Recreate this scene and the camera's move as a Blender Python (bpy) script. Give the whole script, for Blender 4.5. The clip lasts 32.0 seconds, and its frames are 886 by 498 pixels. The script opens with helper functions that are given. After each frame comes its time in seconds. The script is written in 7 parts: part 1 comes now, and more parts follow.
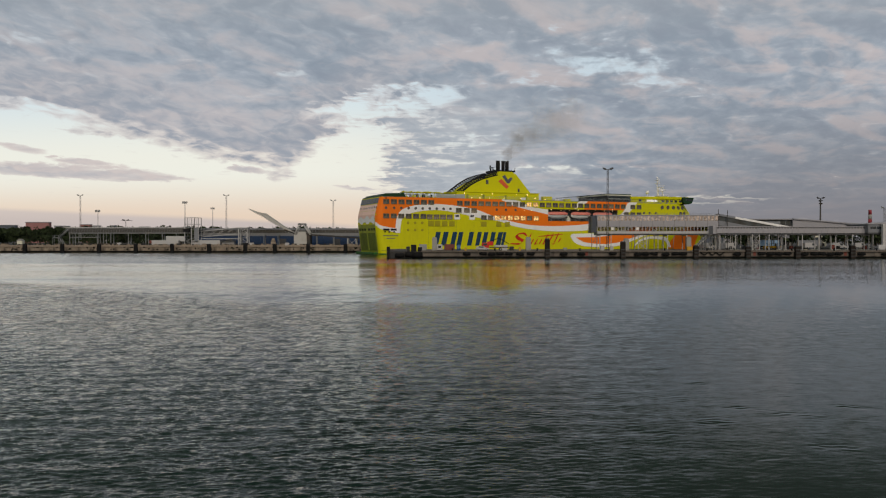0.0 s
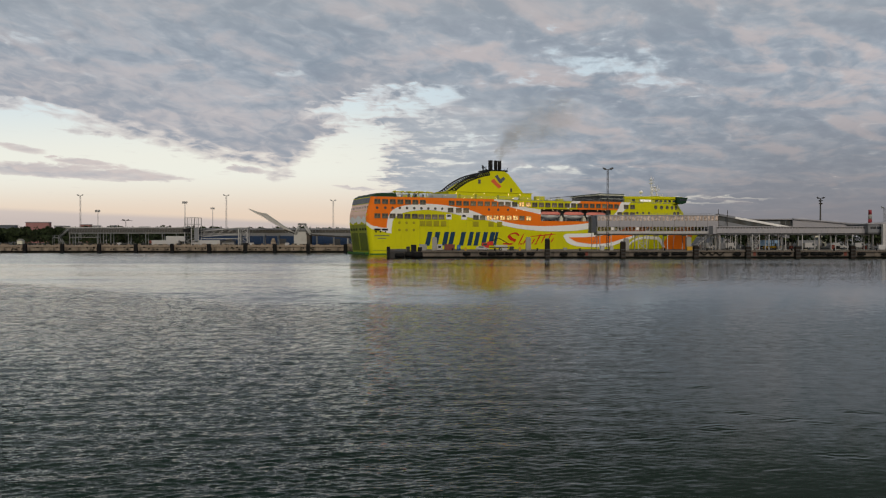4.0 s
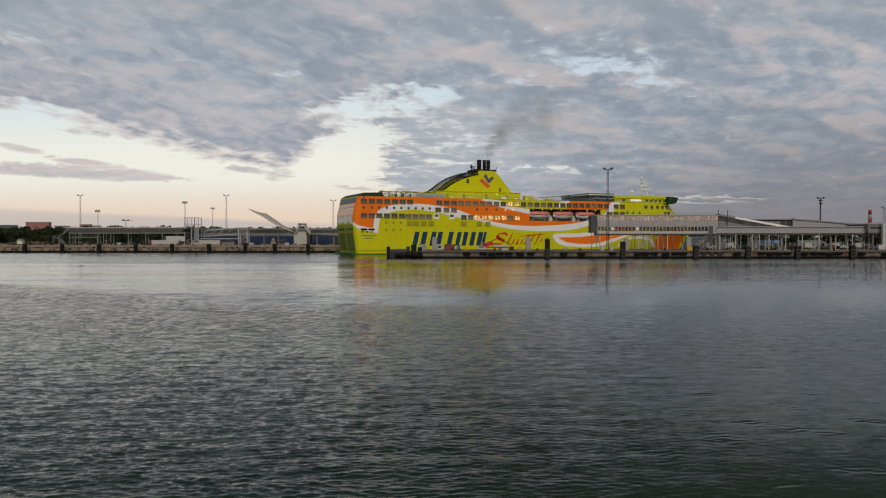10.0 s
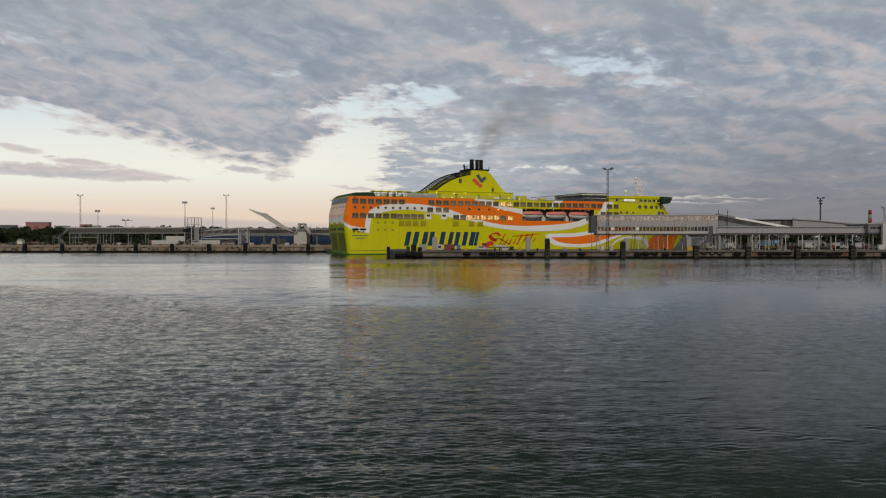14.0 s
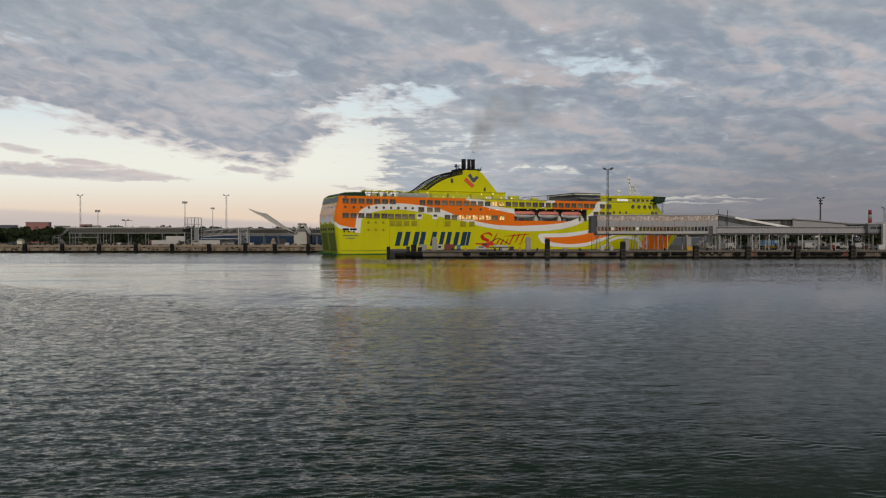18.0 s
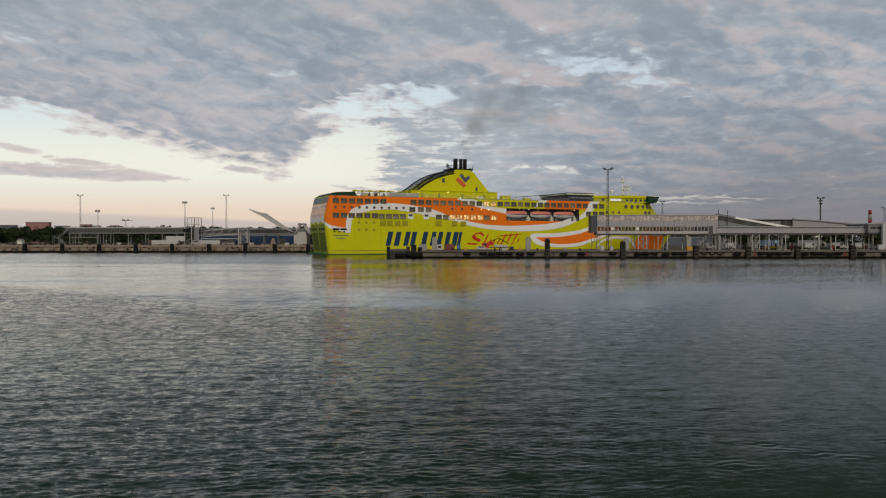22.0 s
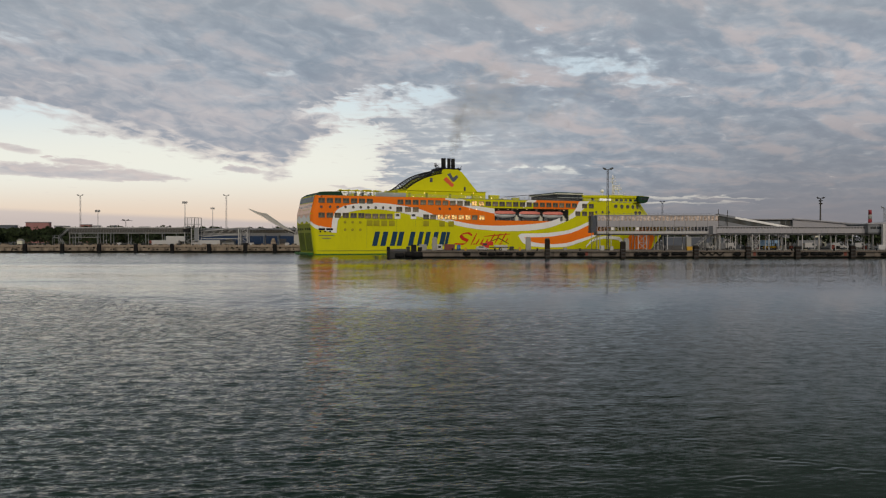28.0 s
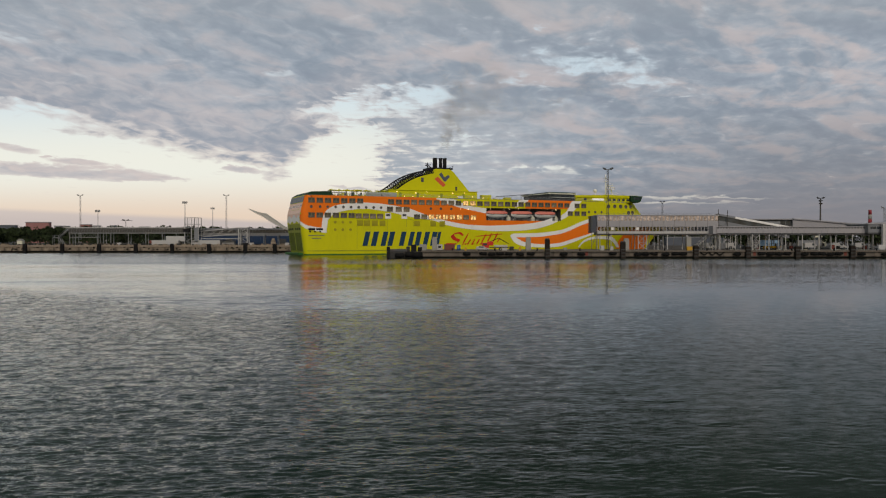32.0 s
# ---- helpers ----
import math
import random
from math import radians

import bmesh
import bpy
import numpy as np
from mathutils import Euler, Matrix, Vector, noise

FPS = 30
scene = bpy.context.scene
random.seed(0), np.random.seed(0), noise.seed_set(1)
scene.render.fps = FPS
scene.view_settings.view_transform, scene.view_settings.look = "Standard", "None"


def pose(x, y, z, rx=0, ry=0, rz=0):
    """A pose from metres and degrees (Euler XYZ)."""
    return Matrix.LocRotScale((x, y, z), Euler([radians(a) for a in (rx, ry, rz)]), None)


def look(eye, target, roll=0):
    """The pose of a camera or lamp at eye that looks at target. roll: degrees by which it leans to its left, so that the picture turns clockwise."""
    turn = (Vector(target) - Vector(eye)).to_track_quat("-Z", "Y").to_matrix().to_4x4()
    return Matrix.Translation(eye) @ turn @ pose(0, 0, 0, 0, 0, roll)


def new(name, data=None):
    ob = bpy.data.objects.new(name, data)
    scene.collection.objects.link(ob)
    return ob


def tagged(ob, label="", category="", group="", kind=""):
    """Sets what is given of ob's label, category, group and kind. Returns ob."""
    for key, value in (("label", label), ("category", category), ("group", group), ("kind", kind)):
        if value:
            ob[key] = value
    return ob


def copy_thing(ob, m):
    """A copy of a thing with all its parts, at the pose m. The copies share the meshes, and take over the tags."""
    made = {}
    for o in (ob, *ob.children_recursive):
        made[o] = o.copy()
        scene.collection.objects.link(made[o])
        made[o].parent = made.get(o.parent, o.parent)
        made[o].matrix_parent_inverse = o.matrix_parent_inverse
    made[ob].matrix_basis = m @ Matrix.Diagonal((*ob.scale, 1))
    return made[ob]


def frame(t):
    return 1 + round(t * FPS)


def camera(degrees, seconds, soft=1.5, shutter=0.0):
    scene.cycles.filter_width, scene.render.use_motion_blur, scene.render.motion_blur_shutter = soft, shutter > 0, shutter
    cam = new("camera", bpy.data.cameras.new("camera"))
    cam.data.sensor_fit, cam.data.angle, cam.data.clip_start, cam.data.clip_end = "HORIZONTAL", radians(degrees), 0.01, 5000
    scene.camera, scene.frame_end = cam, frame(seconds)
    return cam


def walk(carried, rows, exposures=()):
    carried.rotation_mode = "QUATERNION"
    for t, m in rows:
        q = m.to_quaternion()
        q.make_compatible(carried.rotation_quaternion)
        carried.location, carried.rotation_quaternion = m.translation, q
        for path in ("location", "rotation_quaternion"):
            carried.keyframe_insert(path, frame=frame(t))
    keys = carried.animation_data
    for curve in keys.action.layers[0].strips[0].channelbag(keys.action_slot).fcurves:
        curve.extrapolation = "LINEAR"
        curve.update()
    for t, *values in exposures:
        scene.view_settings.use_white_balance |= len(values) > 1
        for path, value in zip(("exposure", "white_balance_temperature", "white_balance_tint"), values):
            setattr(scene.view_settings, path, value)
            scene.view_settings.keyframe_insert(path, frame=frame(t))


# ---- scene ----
# ---- camera: stands still on a quay across the basin, 5.8 m above the water ----
cam = camera(59.9, 32.0, soft=1.2)
STAND = pose(0, 0, 5.8, 90 - 0.674, 0, 0)
walk(cam, [(0, STAND), (32, STAND)], exposures=[(0, 0.0), (32, 0.0)])

# ---- node helpers ----


class Sig:
    """A node socket that can be used in sums and products."""

    def __init__(self, nt, socket):
        self.nt, self.socket = nt, socket

    def op(self, kind, other=None, third=None):
        n = self.nt.nodes.new("ShaderNodeMath")
        n.operation = kind
        for i, v in enumerate((self, other, third)):
            if v is None:
                continue
            if isinstance(v, Sig):
                self.nt.links.new(v.socket, n.inputs[i])
            else:
                n.inputs[i].default_value = v
        return Sig(self.nt, n.outputs[0])

    def __add__(self, o):
        return self.op("ADD", o)

    def __sub__(self, o):
        return self.op("SUBTRACT", o)

    def __mul__(self, o):
        return self.op("MULTIPLY", o)

    def __truediv__(self, o):
        return self.op("DIVIDE", o)

    def max(self, o):
        return self.op("MAXIMUM", o)

    def min(self, o):
        return self.op("MINIMUM", o)

    def step(self, a, b):
        """0 at a, 1 at b, smooth between."""
        n = self.nt.nodes.new("ShaderNodeMapRange")
        n.interpolation_type = "SMOOTHSTEP"
        n.inputs["From Min"].default_value, n.inputs["From Max"].default_value = min(a, b), max(a, b)
        n.inputs["To Min"].default_value, n.inputs["To Max"].default_value = (0, 1) if a < b else (1, 0)
        self.nt.links.new(self.socket, n.inputs["Value"])
        return Sig(self.nt, n.outputs["Result"])


def lin(r, g, b):
    """A colour given in 0..255 as the eye sees it, as linear values."""
    return tuple((c / 255 / 12.92) if c < 10 else ((c / 255 + 0.055) / 1.055) ** 2.4 for c in (r, g, b)) + (1,)


def mixc(nt, fac, a, b):
    n = nt.nodes.new("ShaderNodeMix")
    n.data_type = "RGBA"
    for v, i in ((fac, 0), (a, 6), (b, 7)):
        if isinstance(v, Sig):
            nt.links.new(v.socket, n.inputs[i])
        else:
            n.inputs[i].default_value = v
    return Sig(nt, n.outputs[2])


def noise_of(nt, vec, scale, detail=4, rough=0.55, warp=0.0):
    n = nt.nodes.new("ShaderNodeTexNoise")
    n.inputs["Scale"].default_value, n.inputs["Detail"].default_value = scale, detail
    n.inputs["Roughness"].default_value, n.inputs["Distortion"].default_value = rough, warp
    nt.links.new(vec.socket, n.inputs["Vector"])
    return Sig(nt, n.outputs["Fac"])


def vec_of(nt, x, y, z=0.0):
    n = nt.nodes.new("ShaderNodeCombineXYZ")
    for i, v in enumerate((x, y, z)):
        if isinstance(v, Sig):
            nt.links.new(v.socket, n.inputs[i])
        else:
            n.inputs[i].default_value = v
    return Sig(nt, n.outputs[0])


def split_of(nt, vec):
    n = nt.nodes.new("ShaderNodeSeparateXYZ")
    nt.links.new(vec.socket, n.inputs[0])
    return [Sig(nt, o) for o in n.outputs]


def coords(nt, kind="Object"):
    return Sig(nt, nt.nodes.new("ShaderNodeTexCoord").outputs[kind])


# ---- world: evening sky, sun low behind the camera, veiled by cloud ----
SUN_AZ, SUN_EL = radians(176), radians(32)
world = bpy.data.worlds.new("evening_sky")
scene.world = world
world.use_nodes = True
wt = world.node_tree
wt.nodes.clear()
w_out = wt.nodes.new("ShaderNodeOutputWorld")
w_bg = wt.nodes.new("ShaderNodeBackground")
w_sky = wt.nodes.new("ShaderNodeTexSky")
w_sky.sky_type, w_sky.sun_disc = "NISHITA", False
w_sky.sun_elevation, w_sky.sun_rotation = SUN_EL, SUN_AZ
w_dir = coords(wt, "Generated")
wx, wy, wz = split_of(wt, w_dir)
w_flat = vec_of(wt, wx / (wz.max(0) + 0.12), wy / (wz.max(0) + 0.12))
w_cloud = noise_of(wt, w_flat, 1.1, 6, 0.6).step(0.36, 0.6) * (wz.step(-0.02, 0.2) * 0.6 + 0.25)
w_scaled = wt.nodes.new("ShaderNodeVectorMath")
w_scaled.operation = "SCALE"
w_scaled.inputs["Scale"].default_value = 0.06
wt.links.new(w_sky.outputs[0], w_scaled.inputs[0])
w_col = mixc(wt, w_cloud, Sig(wt, w_scaled.outputs[0]), lin(124, 126, 129))
wt.links.new(w_col.socket, w_bg.inputs[0])
w_bg.inputs[1].default_value = 1.0
wt.links.new(w_bg.outputs[0], w_out.inputs[0])

sun = new("sun", bpy.data.lights.new("sun", "SUN"))
sun.data.energy, sun.data.angle, sun.data.color = 1.55, radians(30), (1.0, 0.9, 0.78)
SUN_DIR = Vector((math.sin(SUN_AZ) * math.cos(SUN_EL), math.cos(SUN_AZ) * math.cos(SUN_EL), math.sin(SUN_EL)))
sun.matrix_basis = look(SUN_DIR * 100, (0, 0, 0))

# ---- materials ----


def blank(name):
    m = bpy.data.materials.new(name)
    m.use_nodes = True
    nt = m.node_tree
    return m, nt, nt.nodes["Principled BSDF"]


def bump_to(nt, bsdf, height, strength, distance):
    b = nt.nodes.new("ShaderNodeBump")
    b.inputs["Strength"].default_value, b.inputs["Distance"].default_value = strength, distance
    nt.links.new(height.socket, b.inputs["Height"])
    nt.links.new(b.outputs[0], bsdf.inputs["Normal"])


def surface(name, colour, rough=0.5, metal=0.0, stain=(0.1, 0.09, 0.08), dirt=0.25, big=0.25, small=6.0, bump=0.02, vary=0.0, streak=1.0, gloss=0.25):
    """Paint, concrete, metal: a colour with stains at two sizes, grain and fine relief. streak below 1 draws the stains out downwards."""
    m, nt, b = blank(name)
    x, y, z = split_of(nt, coords(nt))
    p = vec_of(nt, x, y, z * streak)
    large, fine = noise_of(nt, p, big, 5, 0.6), noise_of(nt, p, small, 4, 0.65)
    c = mixc(nt, large.step(0.45, 0.75) * dirt, (*colour, 1), (*stain, 1))
    c = mixc(nt, fine.step(0.5, 0.8) * (dirt * 0.6), c, (*[v * 0.6 for v in stain], 1))
    if vary:
        info = nt.nodes.new("ShaderNodeObjectInfo")
        c = mixc(nt, Sig(nt, info.outputs["Random"]) * vary, c, (*[v * 0.45 for v in colour], 1))
    nt.links.new(c.socket, b.inputs["Base Color"])
    r = fine * 0.25 + (rough - 0.12)
    nt.links.new(r.socket, b.inputs["Roughness"])
    b.inputs["Metallic"].default_value = metal
    b.inputs["Specular IOR Level"].default_value = gloss
    if bump:
        bump_to(nt, b, fine + large, 0.4, bump)
    return m


def glow(name, colour, strength, uneven=0.0):
    m, nt, b = blank(name)
    b.inputs["Base Color"].default_value = (*[v * 0.08 for v in colour], 1)
    b.inputs["Roughness"].default_value = 0.15
    b.inputs["Emission Color"].default_value = (*colour, 1)
    b.inputs["Emission Strength"].default_value = strength
    if uneven:  # patchy glow, different on each pane
        info = nt.nodes.new("ShaderNodeObjectInfo")
        x, y, z = split_of(nt, coords(nt))
        n = noise_of(nt, vec_of(nt, x + Sig(nt, info.outputs["Random"]) * 40, y, z), 1.1, 3, 0.6)
        k = n.step(0.42, 0.62) * uneven + (Sig(nt, info.outputs["Random"]) * 0.6 + 0.4) * (1 - uneven)
        nt.links.new((k * strength).socket, b.inputs["Emission Strength"])
    return m


def glazing(name, colour=(0.02, 0.025, 0.03), rough=0.03):
    m, nt, b = blank(name)
    p = coords(nt)
    c = mixc(nt, noise_of(nt, p, 0.4, 2).step(0.35, 0.7), (*colour, 1), (*[v * 2.5 for v in colour], 1))
    nt.links.new(c.socket, b.inputs["Base Color"])
    b.inputs["Roughness"].default_value = rough
    b.inputs["IOR"].default_value = 1.45
    b.inputs["Specular IOR Level"].default_value = 0.4
    bump_to(nt, b, noise_of(nt, p, 0.5, 2), 0.25, 0.03)
    return m


LIME = surface("lime_hull_paint", (0.56, 0.54, 0.006), 0.55, stain=(0.30, 0.28, 0.03), dirt=0.24, big=0.1, small=1.6, bump=0.01, streak=0.2, gloss=0.1)
ORANGE = surface("orange_hull_paint", (0.80, 0.175, 0.012), 0.55, stain=(0.4, 0.08, 0.02), dirt=0.16, big=0.15, small=2.5, bump=0.01, streak=0.3, gloss=0.1)
WHITE = surface("white_hull_paint", (0.78, 0.76, 0.73), 0.4, stain=(0.45, 0.4, 0.36), dirt=0.2, big=0.2, small=3, bump=0.01, streak=0.3, gloss=0.1)
NAVY = surface("navy_lettering_paint", (0.016, 0.048, 0.09), 0.6, stain=(0.03, 0.04, 0.05), dirt=0.2, bump=0.0, gloss=0.1)
LOUVRE = surface("olive_louvre", (0.33, 0.30, 0.02), 0.6, stain=(0.1, 0.09, 0.02), dirt=0.3, bump=0.0, gloss=0.1)
RED = surface("red_paint", (0.5, 0.022, 0.01), 0.4, stain=(0.2, 0.03, 0.02), dirt=0.2, bump=0.0)
BLACK = surface("black_paint", (0.012, 0.012, 0.014), 0.6, stain=(0.03, 0.028, 0.025), dirt=0.3, bump=0.005, gloss=0.1)
DARK_GREEN = surface("dark_green_paint", (0.016, 0.045, 0.022), 0.55, stain=(0.04, 0.05, 0.03), dirt=0.3, bump=0.01, gloss=0.08)
BOOT_GREEN = surface("green_waterline_paint", (0.03, 0.12, 0.02), 0.5, stain=(0.04, 0.06, 0.03), dirt=0.4, bump=0.01)
DECK_GREY = surface("grey_deck_paint", (0.22, 0.24, 0.23), 0.6, stain=(0.1, 0.1, 0.1), dirt=0.35)
STEEL = surface("galvanised_steel", (0.42, 0.43, 0.44), 0.5, 0.5, stain=(0.2, 0.17, 0.14), dirt=0.3, bump=0.005)
DARK_STEEL = surface("dark_steel", (0.07, 0.072, 0.075), 0.55, 0.3, stain=(0.12, 0.07, 0.04), dirt=0.35, bump=0.005)
CLAD = surface("grey_cladding", (0.18, 0.187, 0.2), 0.55, 0.1, stain=(0.2, 0.19, 0.18), dirt=0.3, big=0.15, bump=0.01, streak=0.25)
PALE = surface("pale_cladding", (0.29, 0.28, 0.292), 0.55, 0.0, stain=(0.3, 0.28, 0.25), dirt=0.3, big=0.15, bump=0.01, streak=0.25)
CONCRETE = surface("weathered_concrete", (0.165, 0.138, 0.112), 0.85, stain=(0.09, 0.08, 0.07), dirt=0.7, big=0.3, small=5, bump=0.04, streak=0.5, vary=0.4)
QUAY = surface("pale_quay_concrete", (0.30, 0.24, 0.18), 0.85, stain=(0.05, 0.04, 0.032), dirt=0.95, big=0.35, small=1.4, bump=0.04, streak=0.6, vary=0.4)
WET = surface("wet_weedy_concrete", (0.012, 0.012, 0.010), 0.7, stain=(0.008, 0.012, 0.006), dirt=0.6, big=0.5, gloss=0.05)
RUBBER = surface("black_rubber", (0.011, 0.011, 0.011), 0.75, stain=(0.03, 0.028, 0.025), dirt=0.4, bump=0.02, gloss=0.08)
ASPHALT = surface("asphalt", (0.07, 0.068, 0.066), 0.9, stain=(0.12, 0.11, 0.1), dirt=0.5, big=0.05, small=2)
BLUE_CLAD = surface("blue_cladding", (0.016, 0.040, 0.098), 0.5, stain=(0.05, 0.06, 0.08), dirt=0.35, big=0.2, streak=0.3)
# distance haze is put into this paler brick colour
BRICK_RED = surface("hazed_red_brick", (0.29, 0.14, 0.135), 0.8, stain=(0.2, 0.08, 0.06), dirt=0.4)
YELLOW = surface("yellow_paint", (0.5, 0.28, 0.02), 0.5, stain=(0.3, 0.2, 0.05), dirt=0.3)
BLUE_PALE = surface("pale_blue_paint", (0.22, 0.34, 0.48), 0.5, stain=(0.15, 0.18, 0.2), dirt=0.3)
BLUE = surface("blue_paint", (0.05, 0.14, 0.32), 0.5, stain=(0.05, 0.06, 0.1), dirt=0.3)
PINK = surface("faded_red_lifeboat", (0.64, 0.20, 0.15), 0.45, stain=(0.4, 0.2, 0.15), dirt=0.25)
GLASS = glazing("dark_window_glass")
CABIN_GLASS = glazing("cabin_window_glass", (0.055, 0.05, 0.042), 0.06)
# paler glass: dim warm light and reflections are put into its colour
PALE_GLASS = glazing("lightened_window_glass", (0.12, 0.10, 0.07), 0.1)
WINDOW_RIM = surface("bronze_window_rim", (0.15, 0.12, 0.05), 0.5, stain=(0.08, 0.07, 0.04), dirt=0.3, bump=0.0)
EMBLEM_RED = surface("emblem_red_paint", (0.62, 0.11, 0.045), 0.55, stain=(0.4, 0.1, 0.05), dirt=0.2, bump=0.0, gloss=0.1)
EMBLEM_GREY = surface("emblem_slate_paint", (0.085, 0.095, 0.13), 0.55, stain=(0.12, 0.12, 0.13), dirt=0.2, bump=0.0, gloss=0.1)
SLATE = surface("slate_grey_paint", (0.085, 0.095, 0.115), 0.55, stain=(0.05, 0.05, 0.05), dirt=0.3)
MAST_DARK = surface("dull_mast_steel", (0.09, 0.09, 0.088), 0.55, 0.1, stain=(0.1, 0.08, 0.06), dirt=0.35)
MAST_GREY = surface("weathered_mast_steel", (0.40, 0.39, 0.38), 0.55, 0.1, stain=(0.14, 0.11, 0.09), dirt=0.35)
TINT = glazing("smoky_window_glass", (0.036, 0.036, 0.036), 0.08)
BAR_GREY = surface("faded_grey_paint", (0.2, 0.21, 0.08), 0.5, bump=0.0)


def clear_glass():
    m, nt, b = blank("clear_glass")
    nt.nodes.remove(b)
    t, g, f, mx = (nt.nodes.new(k) for k in ("ShaderNodeBsdfTransparent", "ShaderNodeBsdfGlossy", "ShaderNodeFresnel", "ShaderNodeMixShader"))
    t.inputs[0].default_value = (0.62, 0.62, 0.6, 1)
    g.inputs["Roughness"].default_value = 0.05
    f.inputs["IOR"].default_value = 1.5
    for a, i in ((f, 0), (t, 1), (g, 2)):
        nt.links.new(a.outputs[0], mx.inputs[i])
    nt.links.new(mx.outputs[0], nt.nodes["Material Output"].inputs[0])
    return m


CLEAR = clear_glass()
LAMP = glow("warm_lamp", (1.0, 0.72, 0.38), 4.0)
# glow added to cabin panes in place of golden sky glints
GLINT = glow("sky_glint_window", (1.0, 0.58, 0.2), 1.35, 0.6)
# upper gangway panes glow to stand in for the reflected sunset
SUNSET_GLASS = glow("sunset_peach_glass", (0.90, 0.68, 0.54), 0.44, 0.55)

# ---- mesh helpers ----


def part(name, bm, material, parent, label=""):
    me = bpy.data.meshes.new(name)
    bm.to_mesh(me)
    bm.free()
    for m in material if isinstance(material, (list, tuple)) else [material]:
        me.materials.append(m)
    ob = new(name, me)
    ob.parent = parent
    return tagged(ob, label)


def shared(name, mesh, parent, m=None):
    """One more object on a mesh that others use too."""
    ob = new(name, mesh)
    ob.parent = parent
    if m is not None:
        ob.matrix_basis = m
    return ob


def thing(name, label, category, m=None, group="", kind=""):
    ob = new(name)
    if m is not None:
        ob.matrix_basis = m
    return tagged(ob, label, category, group, kind)


def box(bm, x0, x1, y0, y1, z0, z1, bevel=0.0, mat=0):
    vs = [bm.verts.new((x, y, z)) for z in (z0, z1) for x, y in ((x0, y0), (x1, y0), (x1, y1), (x0, y1))]
    fs = [bm.faces.new([vs[i] for i in f]) for f in ((3, 2, 1, 0), (4, 5, 6, 7), (0, 1, 5, 4), (1, 2, 6, 5), (2, 3, 7, 6), (3, 0, 4, 7))]
    for f in fs:
        f.material_index = mat
    if bevel:
        r = bmesh.ops.bevel(bm, geom=list({e for f in fs for e in f.edges}), offset=bevel, segments=2, profile=0.5, affect="EDGES")
        for f in r["faces"]:
            f.material_index = mat
    return bm


def boxes(*args, bevel=0.0):
    bm = bmesh.new()
    for a in args:
        box(bm, *a, bevel=bevel)
    return bm


def rod(bm, a, b, r0, r1=None, n=8, mat=0):
    """A round bar from a to b."""
    a, b = Vector(a), Vector(b)
    r1 = r0 if r1 is None else r1
    q = (b - a).to_track_quat("Z", "Y")
    rings = []
    for p, r in ((a, r0), (b, r1)):
        rings.append([bm.verts.new(p + q @ Vector((r * math.cos(2 * math.pi * i / n), r * math.sin(2 * math.pi * i / n), 0))) for i in range(n)])
    for i in range(n):
        f = bm.faces.new((rings[0][i], rings[0][(i + 1) % n], rings[1][(i + 1) % n], rings[1][i]))
        f.smooth, f.material_index = True, mat
    bm.faces.new(rings[0][::-1]).material_index = mat
    bm.faces.new(rings[1]).material_index = mat
    return bm


def rods(items, r, n=6):
    bm = bmesh.new()
    for a, b in items:
        rod(bm, a, b, r, n=n)
    return bm


def prism(bm, outline, y0, y1, mat=0):
    """An outline in (x, z) drawn out along y."""
    lo, hi = [bm.verts.new((x, y0, z)) for x, z in outline], [bm.verts.new((x, y1, z)) for x, z in outline]
    n = len(outline)
    fs = [bm.faces.new(lo), bm.faces.new(hi[::-1])] + [bm.faces.new((lo[(i + 1) % n], lo[i], hi[i], hi[(i + 1) % n])) for i in range(n)]
    for f in fs:
        f.material_index = mat
    bmesh.ops.recalc_face_normals(bm, faces=fs)
    return bm


def spline(knots):
    """A smooth function through (x, y) knots, x rising."""
    xs, ys = [k[0] for k in knots], [k[1] for k in knots]
    d = [(ys[i + 1] - ys[i]) / (xs[i + 1] - xs[i]) for i in range(len(xs) - 1)]
    m = [d[0]] + [0 if d[i - 1] * d[i] <= 0 else 2 * d[i - 1] * d[i] / (d[i - 1] + d[i]) for i in range(1, len(d))] + [d[-1]]

    def f(x):
        x = min(max(x, xs[0]), xs[-1])
        i = min(sum(1 for v in xs[1:] if v <= x), len(xs) - 2)
        h = xs[i + 1] - xs[i]
        t = (x - xs[i]) / h
        return (2 * t**3 - 3 * t**2 + 1) * ys[i] + (t**3 - 2 * t**2 + t) * h * m[i] + (3 * t**2 - 2 * t**3) * ys[i + 1] + (t**3 - t**2) * h * m[i + 1]

    return f


# ---- sky backdrop: far shell with drifting evening cloud ----


